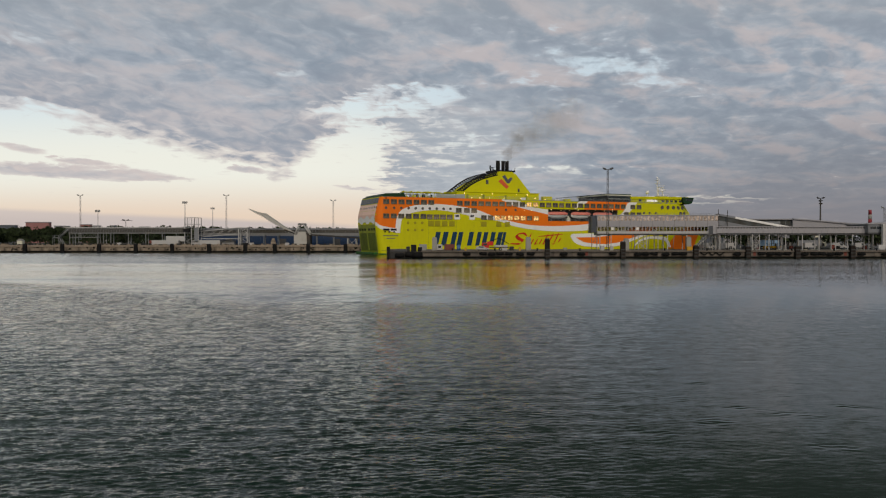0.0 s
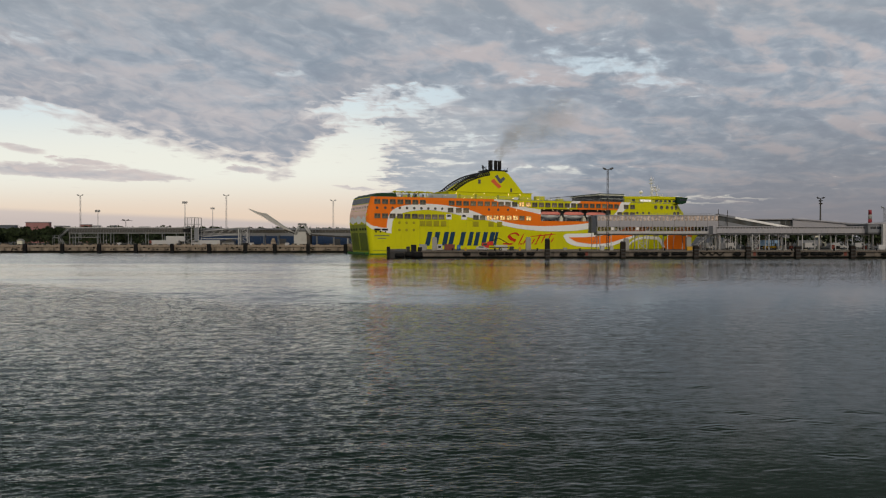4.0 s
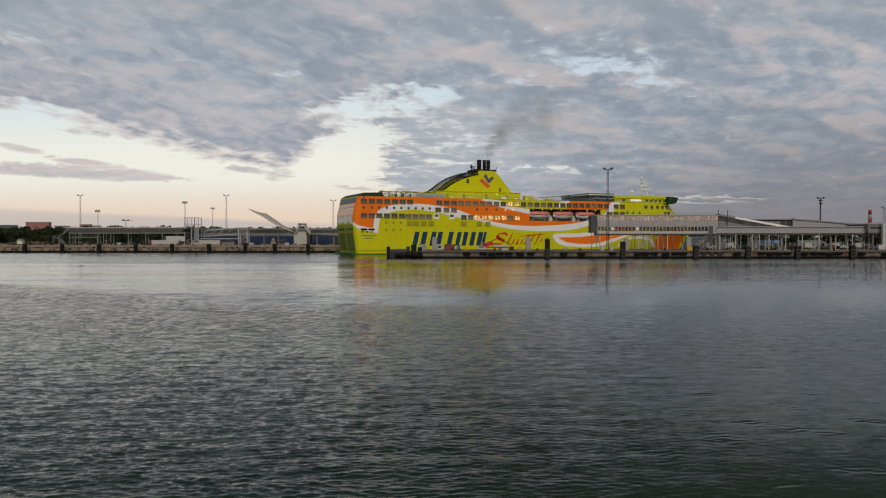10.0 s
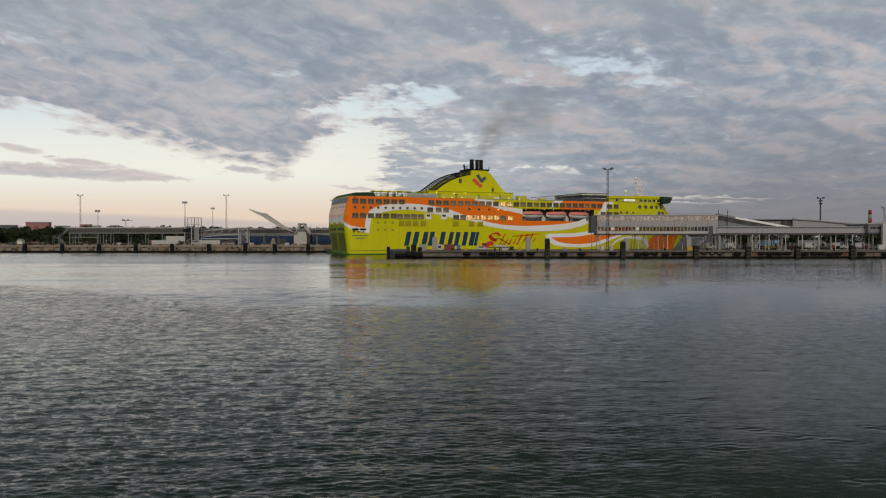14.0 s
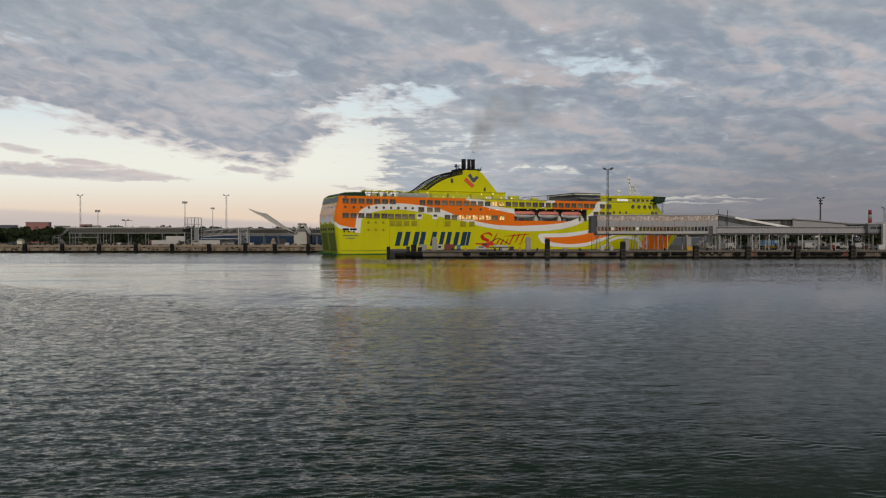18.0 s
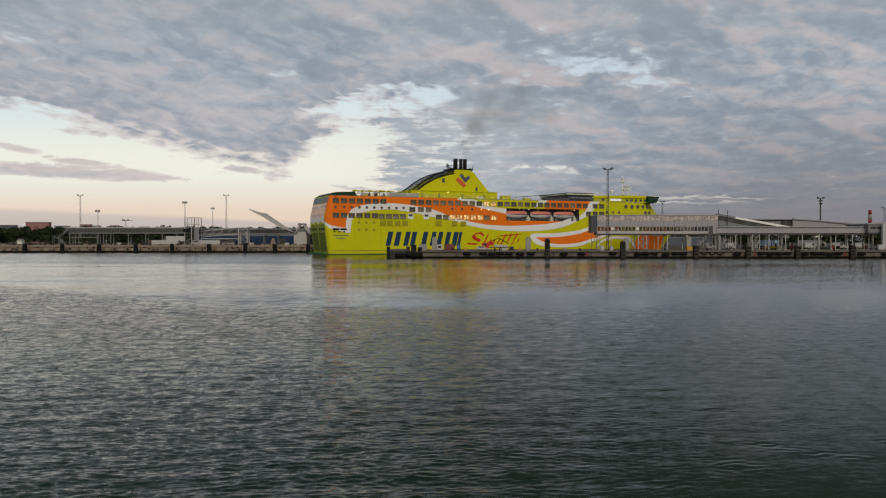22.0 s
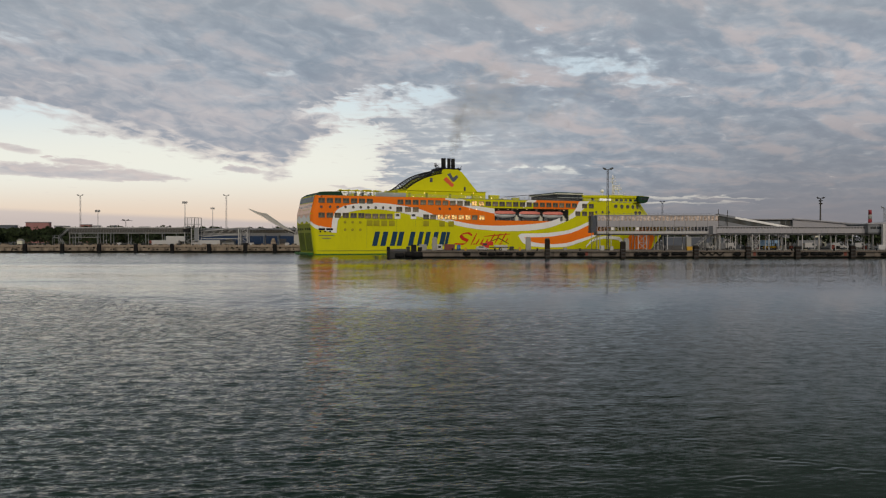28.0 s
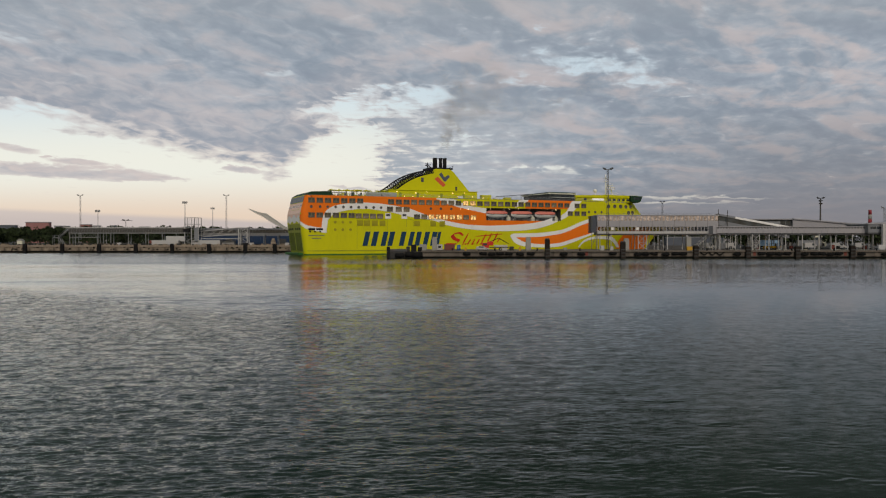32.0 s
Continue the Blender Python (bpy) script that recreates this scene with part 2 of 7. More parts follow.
def sky_material():
    m, nt, b = blank("evening_cloud")
    nt.nodes.remove(b)
    x, y, z = split_of(nt, coords(nt))
    y = y.max((x * x + y * y).op("SQRT") * 0.45)
    u, v = x / y, z / y  # to the right and up, as tangents
    X, Y = u * 1360 + 784, v * -1360 + 425
    # cloud sheet seen in perspective: finer and flatter towards the horizon, drawn out along the wind
    px = u / (v.max(0) * 0.55 + 0.27)
    py = (v.max(0) + 0.07).op("LOGARITHM", 2.718)
    n_big = noise_of(nt, vec_of(nt, px * 1.5 + 5.2, py * 2.4 + u * 1.0), 1.0, 3, 0.5, 0.3)
    n_mid = noise_of(nt, vec_of(nt, px * 3.8 + 2.3, py * 7.4 + u * 3.0), 1.0, 5, 0.55, 0.5)
    n_lit = noise_of(nt, vec_of(nt, px * 3.8 + 2.22, py * 7.4 + u * 3.0 - 0.34), 1.0, 5, 0.55, 0.5)
    n_fine = noise_of(nt, vec_of(nt, px * 13 + 7.7, py * 20 + u * 5), 1.0, 4, 0.52, 0.6)
    n_wisp = noise_of(nt, vec_of(nt, px * 5.5 + 1.3, py * 30 - u * 2), 1.0, 5, 0.62, 0.5)
    relief = n_mid - n_lit  # sides turned to the bright gap
    Xw, Yw = X + (n_mid - 0.5) * 90 + (n_fine - 0.5) * 40, Y + (n_mid - 0.5) * 46 + (n_fine - 0.5) * 18

    def blob(cx, cy, rx, ry, lean=0.0):
        dx = (Xw - cx) / rx
        dy = (Yw - cy - (Xw - cx) * lean) / ry
        return (dx * dx + dy * dy).step(2.2, 0.0)

    streaky = X.step(560, 680) * Y.step(150, 230) * X.step(980, 800)
    rag = (n_mid - 0.5) * (streaky * -0.4 + 1.4) + (n_fine - 0.5) * (streaky * 0.3 + 0.9) + (n_wisp - 0.5) * (streaky * 0.9 + 0.4)
    # open sky under the cloud's edge, which falls to the right and ends in a tongue
    brim = (X * 0.235 + 167).min(X * -0.87 + 725).max(150)
    edge = (Y - brim) / 90 + 0.5
    low = edge.max(0).min(1.6) * X.step(790, 560)
    low = low.max((Y - 300) / 60 * X.step(760, 560))
    rise = blob(590, 250, 60, 75, -0.3) * 0.72
    arm = blob(680, 185, 150, 34, -0.12) * 0.80
    rest = blob(720, 262, 190, 70) * 0.47
    blue = (blob(1075, 118, 170, 44, 0.28) * 0.49).max(blob(1225, 40, 100, 22, -0.3) * 0.4).max(blob(950, 165, 110, 24, 0.1) * 0.5)
    chips = (blob(508, 132, 34, 8) * 0.62).max(blob(400, 55, 120, 24, 0.2) * 0.34).max(blob(40, 75, 70, 16) * 0.4).max(blob(60, 188, 130, 14, 0.2) * 0.75)
    far = (blob(1010, 302, 150, 10) * 0.5).max(blob(850, 250, 130, 20) * 0.5)
    bias = low.max(rise).max(arm).max(rest).max(blue).max(chips).max(far)
    gap = (bias + rag * (X.step(520, 640) * 0.45 + 0.75)).step(0.42, 0.88)
    # bars of cloud in the opening
    Xw, Yw = X + (n_fine - 0.5) * 60, Y + (n_fine - 0.5) * 16 + (n_mid - 0.5) * 16
    bars = (blob(90, 302, 190, 11, 0.055) * 1.15).max(blob(245, 316, 90, 5, 0.0) * 0.9).max(blob(35, 264, 45, 6, 0.2) * 0.8).max(blob(140, 288, 50, 5, 0.1) * 0.9).max(blob(432, 302, 34, 5, 0.08) * 0.9).max(blob(630, 333, 36, 3, 0.05) * 0.8)
    bars = (bars + rag * 0.8 + (n_wisp - 0.5) * 0.6).step(0.2, 1.0)
    streak = ((blob(1195, 349, 62, 3.0) * 0.85).max(blob(1265, 350, 85, 2.2) * 0.8).max(blob(1220, 359, 120, 1.9) * 0.7) + (n_wisp - 0.5) * 1.3 + (n_fine - 0.5) * 0.9).step(0.1, 1.2)
    bank = (Y - X * 0.045 + (n_mid - 0.5) * 5).step(365, 376) * X.step(860, 420)
    gap = gap * (bars * -0.85 + 1)
    # colours
    clear = mixc(nt, Y.step(140, 290), lin(208, 224, 232), lin(238, 238, 227))
    clear = mixc(nt, Y.step(300, 395), clear, lin(230, 208, 187))
    clear = mixc(nt, X.step(620, 900) * Y.step(330, 250) * 0.55, clear, lin(192, 207, 218))
    tone = (n_big * 0.25 + n_mid * 0.37 + n_fine * 0.38).step(0.37, 0.63)
    cloud = mixc(nt, tone, lin(139, 150, 163), lin(169, 178, 188))
    pink = (n_mid * 0.45 + n_big * 0.4 + n_fine * 0.15 + relief * 0.9).step(0.42, 0.74)
    cloud = mixc(nt, pink * (X.step(350, 900) * 0.2 + 0.44), cloud, lin(199, 186, 184))
    shade = (relief * -1.0 + (n_fine - 0.5) * 0.3).step(0.02, 0.16)
    cloud = mixc(nt, shade * 0.22, cloud, lin(134, 140, 155))
    thin = (n_fine * 0.55 + n_wisp * 0.45).step(0.55, 0.72) * (n_big.step(0.4, 0.6) * 0.24 + X.step(760, 950) * X.step(1350, 1150) * Y.step(260, 120) * 0.3 + 0.08)
    cloud = mixc(nt, thin, cloud, lin(206, 213, 222))
    cloud = mixc(nt, X.step(820, 1500) * Y.step(120, 330) * 0.65, cloud, lin(124, 124, 130))
    cloud = mixc(nt, Y.step(290, 410) * (X.step(500, 1000) * 0.15 + 0.75), cloud, mixc(nt, X.step(300, 1100), lin(190, 176, 176), lin(130, 128, 133)))
    cloud = mixc(nt, Y.step(110, -40) * 0.4, cloud, lin(164, 168, 172))
    cloud = mixc(nt, bars * 0.75, cloud, mixc(nt, (relief * 2.0 + n_fine * 0.6).step(0.15, 0.5), lin(168, 168, 178), lin(208, 190, 186)))
    cloud = mixc(nt, (Y - brim).step(-130, -10) * X.step(760, 600) * 0.5, cloud, mixc(nt, n_fine.step(0.35, 0.65), lin(164, 167, 176), lin(196, 189, 189)))
    ripple = X.step(540, 760) * X.step(1050, 780) * Y.step(140, 230)  # thin rippled cloud right of the gap
    cloud = mixc(nt, ripple * 0.72, cloud, mixc(nt, (n_wisp * 0.5 + n_fine * 0.5).step(0.38, 0.62), lin(150, 158, 169), lin(190, 194, 198)))
    rim = gap * (gap * -1 + 1) * 4 * Y.step(90, 200) * X.step(900, 600)
    c = mixc(nt, gap, cloud, clear)
    c = mixc(nt, ripple * (gap * -0.8 + 1) * 0.4, c, lin(182, 188, 194))
    c = mixc(nt, streak * 0.75, c, lin(216, 211, 201))
    c = mixc(nt, rim * 0.35, c, lin(222, 206, 200))
    c = mixc(nt, bank * 0.7, c, mixc(nt, Y.step(370, 402), lin(196, 187, 186), lin(180, 174, 178)))
    # unseen sky above the view is darkened, most on the right, to dim water reflections
    c = mixc(nt, Y.step(16, -170) * 0.92, c, mixc(nt, X.step(150, 950), lin(121, 134, 132), lin(71, 78, 74)))
    e = nt.nodes.new("ShaderNodeEmission")
    nt.links.new(c.socket, e.inputs[0])
    nt.links.new(e.outputs[0], nt.nodes["Material Output"].inputs[0])
    m.cycles.emission_sampling = "NONE"
    return m


def sky_shell():
    """A level cloud sheet overhead that runs out to a far wall at the horizon."""
    bm = bmesh.new()
    rows = []
    for j in range(49):
        rise = math.tan(radians(-0.6 + 50 * j / 48))
        r = 4250 if rise < 0.08 else max(340 / rise, 1030)
        rows.append([bm.verts.new((r * math.sin(radians(a)), r * math.cos(radians(a)), r * rise)) for a in range(-122, 63, 2)])
    for r0, r1 in zip(rows, rows[1:]):
        for i in range(len(r0) - 1):
            bm.faces.new((r0[i], r1[i], r1[i + 1], r0[i + 1])).smooth = True
    ob = part("backdrop", bm, sky_material(), None)
    ob.matrix_basis = pose(0, 0, 5.8)
    return tagged(ob, "evening sky with grey and pink cloud, bright gap near horizon", "sky", kind="structure")


SKY = sky_shell()

# ---- water ----


def water_material():
    m, nt, b = blank("harbour_water")
    x, y, z = split_of(nt, coords(nt))
    p = vec_of(nt, x * 0.24, y * 1.2 - x * 0.12, 0)
    p2 = vec_of(nt, x * 0.2, y * 1.1 - x * 0.14, 3.0)
    patch = noise_of(nt, vec_of(nt, x * 0.25, y, 0), 0.035, 3, 0.6)
    reach = y + (x + 18).min(0) * 0.8  # slants the ruffled edge outwards on the left to fit the camera's view
    wind = (reach + (patch - 0.5) * 16).step(71, 57) * 0.85 + 0.15
    h = noise_of(nt, p, 8.0, 2, 0.5, 0.2) * 0.024 + noise_of(nt, p2, 3.4, 2, 0.5, 0.3) * 0.022 + noise_of(nt, vec_of(nt, x * 0.3, y * 1.2 - x * 0.14, 8.0), 17.0, 2, 0.5, 0.2) * 0.014
    b.inputs["Base Color"].default_value = (0.006, 0.0165, 0.010, 1)
    # wedge from the camera: 1 on the view's left, near 0 on its right
    view_side = (x / (y * 0.1 + 1)).step(3.2, -3.0) * 0.95 + 0.05
    # ripples too small to model roughen the ruffled zone, less so the calm water beyond it
    lane = (y + (patch - 0.5) * 30).step(172, 205)  # a second ruffled stretch before the piers
    ruffled = (reach + (patch - 0.5) * 16).step(70, 64)
    nt.links.new((lane * 0.06 + 0.05).socket, b.inputs["Roughness"])
    b.inputs["IOR"].default_value = 1.33
    b.inputs["Specular IOR Level"].default_value = 0.5
    bump_to(nt, b, h * wind * view_side * (patch * 0.6 + 0.7), 1.0, 1.0)
    # slopes of ripples too small to model: strongest where the wind ruffles the water, slight beyond
    slope = (view_side * (ruffled * 1.12 + 0.17) + (view_side * -1 + 1) * (y.step(60, 120) * 0.2 + y.step(20, 60) * 0.12 + 0.04) + lane * 0.36) * (patch * 0.8 + 0.6)
    lanes = noise_of(nt, vec_of(nt, x * 0.006 + y * 0.004, y * 0.03, 2.0), 1.0, 4, 0.6) - 0.5  # wind lanes
    lines = noise_of(nt, vec_of(nt, x * 0.03, y * 0.17, 5.0), 1.0, 4, 0.65) - 0.5
    # tilt towards the camera, tuned zone by zone to set how bright reflections look
    lean = lane * 0.05 - y.step(265, 292) * 0.025 + view_side * 0.006 + 0.016 + (view_side * -1 + 1) * (y.step(120, 45) - y.step(46, 18) * 0.6) * 0.085 + view_side * (view_side * -1 + 1) * y.step(48, 20) * 0.10 + lanes * (y.step(70, 110) * 0.07 + view_side * 0.05) + lines * y.step(60, 110) * (view_side * 0.06 + 0.05)
    q = vec_of(nt, x * 0.7, y - x * 0.1, 0)
    q2 = vec_of(nt, x * 0.7, y - x * 0.1, 7.3)
    sx = (noise_of(nt, q, 2.0, 5, 0.83) - 0.5) * slope * 0.55
    sy = (noise_of(nt, q2, 2.0, 5, 0.83) - 0.5) * slope - lean  # normals tilted towards the camera by lean
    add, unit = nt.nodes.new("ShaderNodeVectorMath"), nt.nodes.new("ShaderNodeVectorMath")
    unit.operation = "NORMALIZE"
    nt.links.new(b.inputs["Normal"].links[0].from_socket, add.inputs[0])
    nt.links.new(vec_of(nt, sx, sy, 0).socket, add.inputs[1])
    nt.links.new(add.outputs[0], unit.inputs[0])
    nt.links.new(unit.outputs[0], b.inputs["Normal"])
    return m


def water_sheet():
    """Wind waves as real relief over the basin, flat water out to the horizon."""
    rng = np.random.default_rng(2)
    rows = [3.0]
    while rows[-1] < 372:
        rows.append(rows[-1] + min(max(0.05, 0.0034 * rows[-1]), 0.5))
    across = np.linspace(-1, 1, 640)
    gy = np.repeat(np.array(rows)[:, None], len(across), 1)
    gx = across[None, :] * (10 + 0.64 * gy)
    step = np.maximum(np.gradient(gy, axis=0), (10 + 0.64 * gy) * 2 / 640 * 0.6)
    slow = 0.5 + 0.25 * np.sin(gy * 0.11 + 1.3 * np.sin(gx * 0.013)) + 0.25 * np.sin(gy * 0.047 + gx * 0.009 + 2.0)
    rough = 0.30 + 0.74 / (1 + np.exp((gy + 0.8 * np.minimum(gx + 18, 0) + 3 * np.sin(gx * 0.021 + 0.5) + 2 * np.sin(gx * 0.053) + 1.5 * np.sin(gx * 0.17) - 64) / 2.0))
    gz, swell, gust = np.zeros_like(gx), np.zeros_like(gx), np.zeros_like(gx)
    for k in range(90):
        length = 0.12 * (0.4 / 0.12) ** rng.random() if k < 66 else 0.65 * 3.2 ** rng.random()
        way = math.radians(rng.normal(-80, 24 if k < 66 else 15))
        kx, ky = 2 * math.pi / length * math.cos(way), 2 * math.pi / length * math.sin(way)
        fade = np.clip(length / (2.2 * step) - 0.25, 0, 1)
        bend = 0.9 * np.sin(gx * 0.09 * rng.random() + gy * 0.07 * rng.random() + rng.uniform(0, 6))
        wave = fade * length * np.sin(kx * gx + ky * gy + rng.uniform(0, 6.28) + bend)
        if k < 66:
            gz += 0.0058 * wave
        else:
            swell += 0.0022 * wave
    for k in range(16):  # short gusts that darken single patches of the smooth water
        a, b = 2 * math.pi / rng.uniform(3, 9), 2 * math.pi / rng.uniform(1.6, 5)
        gust += np.sin(a * gx + b * rng.choice((-1, 1)) * gy + rng.uniform(0, 6.28))
    gust = np.clip(gust / 4 - 0.8, 0, 1)
    side = 1 / (1 + np.exp((gx - 0.03 * gy) / (0.6 + 0.09 * gy)))  # wedge spread from the camera: ripples fade towards the view's right
    open_water = 1 / (1 + np.exp(-(gy - 95) / 8))
    view_side = side + (1 - side) * (0.03 + 0.36 * gust * (1 - open_water))
    gz = gz * rough * (0.75 + 0.4 * slow) * view_side + swell * (0.6 + 0.7 * slow) * (view_side + (0.3 - view_side) * open_water)
    rim = np.minimum(np.minimum((1 - np.abs(across))[None, :] * (10 + 0.64 * gy), gy - 3), 372 - gy) / 4
    gz *= np.clip(rim, 0, 1)
    ny, nx = gx.shape
    verts = np.stack((gx, gy, gz), -1).reshape(-1, 3)
    i = (np.arange(ny - 1)[:, None] * nx + np.arange(nx - 1)[None, :]).reshape(-1)
    quads = np.stack((i, i + 1, i + nx + 1, i + nx), -1)
    far = np.array([(-4200, -900, 0), (4200, -900, 0), (4200, 4200, 0), (-4200, 4200, 0)], float)
    n = len(verts)
    c = [0, nx - 1, nx * ny - 1, nx * (ny - 1)]
    ring = np.array([(n, n + 1, c[1], c[0]), (n + 1, n + 2, c[2], c[1]), (n + 2, n + 3, c[3], c[2]), (n + 3, n, c[0], c[3])])
    me = bpy.data.meshes.new("water")
    me.from_pydata(np.concatenate((verts, far)).tolist(), [], np.concatenate((quads, ring)).tolist())
    me.polygons.foreach_set("use_smooth", np.ones(len(me.polygons), bool))
    me.materials.append(water_material())
    return tagged(new("water", me), "dark rippled harbour water reflecting the evening sky", "water", kind="structure")


WATER = water_sheet()
# ---- the ferry: x forward from the stern, y to port, z up from the waterline ----
HALF, TOP = 13.5, 22.9


def half_breadth(s, h):
    """Half the ferry's breadth at s metres from the stern and h above the water."""
    w = HALF
    if s < 2.2:
        w -= 2.2 - math.sqrt(max(0.0, 4.84 - (2.2 - max(s, 0)) ** 2))
    if h < 14.5:
        start, end = 102 + 2.4 * max(h, 0), 167.5 + 0.9 * max(h, 0)
        power = 1.7 + 0.07 * h
    else:
        start, end, power = 138, 169.6 - 0.9 * (h - 14.5), 2.6
    if s > start:
        w *= max(0.0, 1 - ((s - start) / (end - start)) ** power) if s < end else 0.0
    return max(w, 0.02)


def stern_at(h):
    return 0.8 - 0.133 * min(max(h, 0), 12) + 0.26 * max(0, h - 16)


def bow_at(h):
    return 167.5 + 0.9 * max(h, 0) if h < 14.5 else 169.6 - 0.9 * (h - 14.5)


BOAT_BAY = (77.0, 113.2, 14.0, 19.2)


def hull_skin(side):
    """One side of the hull and the flush decks above, open at the boat bay."""
    bm = bmesh.new()
    ss = [0, 0.3, 0.8, 1.5, 2.5] + [6 + 4.5 * i for i in range(16)] + [77.0] + [83.03 + 6.03 * i for i in range(5)] + [113.2] + [118 + 3 * i for i in range(18)]
    hs = [-1.5, 0, 0.5, 3, 6, 9, 12, 14.0, 14.6, 16, 19.2, 21, TOP]
    rows = []
    for h in hs:
        end = bow_at(h)
        tail = [170 + (end - 170) * k / 6 for k in range(1, 7)] if end > 171 else []
        sv = [s for s in ss if s <= min(end, 170)]
        sv = sv + [end] * (len(ss) - len(sv)) + (tail if tail else [end] * 6)
        rows.append([bm.verts.new((max(s, stern_at(h)) if s > 2.5 else s + stern_at(h), side * half_breadth(s, h), h)) for s in sv])
    a, b, lo, hi = BOAT_BAY
    for j in range(len(hs) - 1):
        for i in range(len(rows[0]) - 1):
            if lo <= hs[j] < hi and i < len(ss) and a <= ss[i] < b - 0.1:
                continue
            q = (rows[j][i], rows[j][i + 1], rows[j + 1][i + 1], rows[j + 1][i])
            try:
                f = bm.faces.new(q if side < 0 else q[::-1])
                f.smooth = True
                f.material_index = 1 if hs[j] < 0.5 else 0
            except ValueError:
                pass
    bmesh.ops.remove_doubles(bm, verts=bm.verts[:], dist=0.001)
    return bm


def side_strip(bm, s0, s1, low, high, lift=0.05, step=0.9, side=-1, mat=0):
    """A painted panel on the ferry's side between two curves of s, following the plating."""
    n = max(2, int((s1 - s0) / step))
    last = None
    at = [s0 + (s1 - s0) * i / n for i in range(n + 1)]
    if s0 < 2.5:  # round the stern's corner with the plating
        at = [v for v in (0, 0.3, 0.8, 1.5, 2.5) if s0 <= v < s1] + [v for v in at if v > 2.6]
    for s in at:
        lo, hi = low(s), high(s)
        if hi < lo + 0.02:
            hi = lo + 0.02
        col = []
        for j in range(10):
            h = lo + (hi - lo) * j / 9
            col.append(bm.verts.new((s + (stern_at(h) if s <= 2.5 else 0), side * (half_breadth(s, h) + lift), h)))
        if last:
            for j in range(9):
                q = (last[j], col[j], col[j + 1], last[j + 1])
                f = bm.faces.new(q if side < 0 else q[::-1])
                f.smooth, f.material_index = True, mat
        last = col
    return bm


def const(v):
    return lambda s: v


# edges of the painted bands, as heights along the side
BAND_TOP = spline([(6.9, 10.5), (7.5, 14.6), (9.4, 17.6), (13, 19.2), (18, 20.0), (23, 20.4), (29, 20.2), (34, 19.7), (42, 18.5), (48, 16.6), (52, 15.2), (56.4, 14.2), (62.3, 13.0), (69, 12.1), (78, 11.8), (87, 12.1), (96, 12.7), (104, 13.9), (108, 15.2), (113, 17.0)])
BAND_LOW = spline([(8.8, 8.6), (9.0, 12.0), (10.2, 14.4), (13.8, 16.5), (19.8, 17.6), (24.4, 17.9), (32, 17.2), (40, 15.7), (46, 14.6), (53, 13.7), (59, 11.9), (65.7, 10.7), (73.4, 9.9), (82, 9.5), (92, 9.7), (99.4, 10.4), (105, 11.5), (108.8, 12.7), (112.6, 14.2), (116.5, 15.9), (123, 18.3)])
TAIL_TOP = spline([(0, 13.0), (1.3, 11.7), (5, 10.7), (7.0, 10.5)])
TAIL_LOW = spline([(0, 11.6), (1.3, 10.2), (4.2, 9.4), (9, 8.5)])
UP_TOP = spline([(54, 22.9), (61.8, 22.5), (66, 21.0), (69, 19.9), (77, 18.9)])
UP_LOW = spline([(55.6, 22.2), (58, 20.9), (64, 19.3), (69, 18.3), (77, 16.8)])
FIN_TOP = spline([(88.3, 7.6), (89.6, 8.5), (99.4, 8.7), (112.6, 10.0), (118, 11.6), (123, 13.6), (130, 15.6), (136, 16.5)])
FIN_IN_TOP = spline([(91.2, 6.9), (99.4, 7.0), (112.6, 8.4), (118, 10.0), (123, 12.0), (130, 13.9), (136, 14.6)])
FIN_IN_LOW = spline([(91.2, 6.8), (95.8, 4.8), (105, 4.0), (112, 4.5), (119, 6.2), (128.7, 8.8), (136, 11.5)])
FIN_LOW = spline([(88.3, 7.5), (90, 5.0), (92, 3.9), (95.8, 3.0), (105, 2.6), (112, 2.9), (119, 4.6), (127, 7.3), (136, 10.3)])


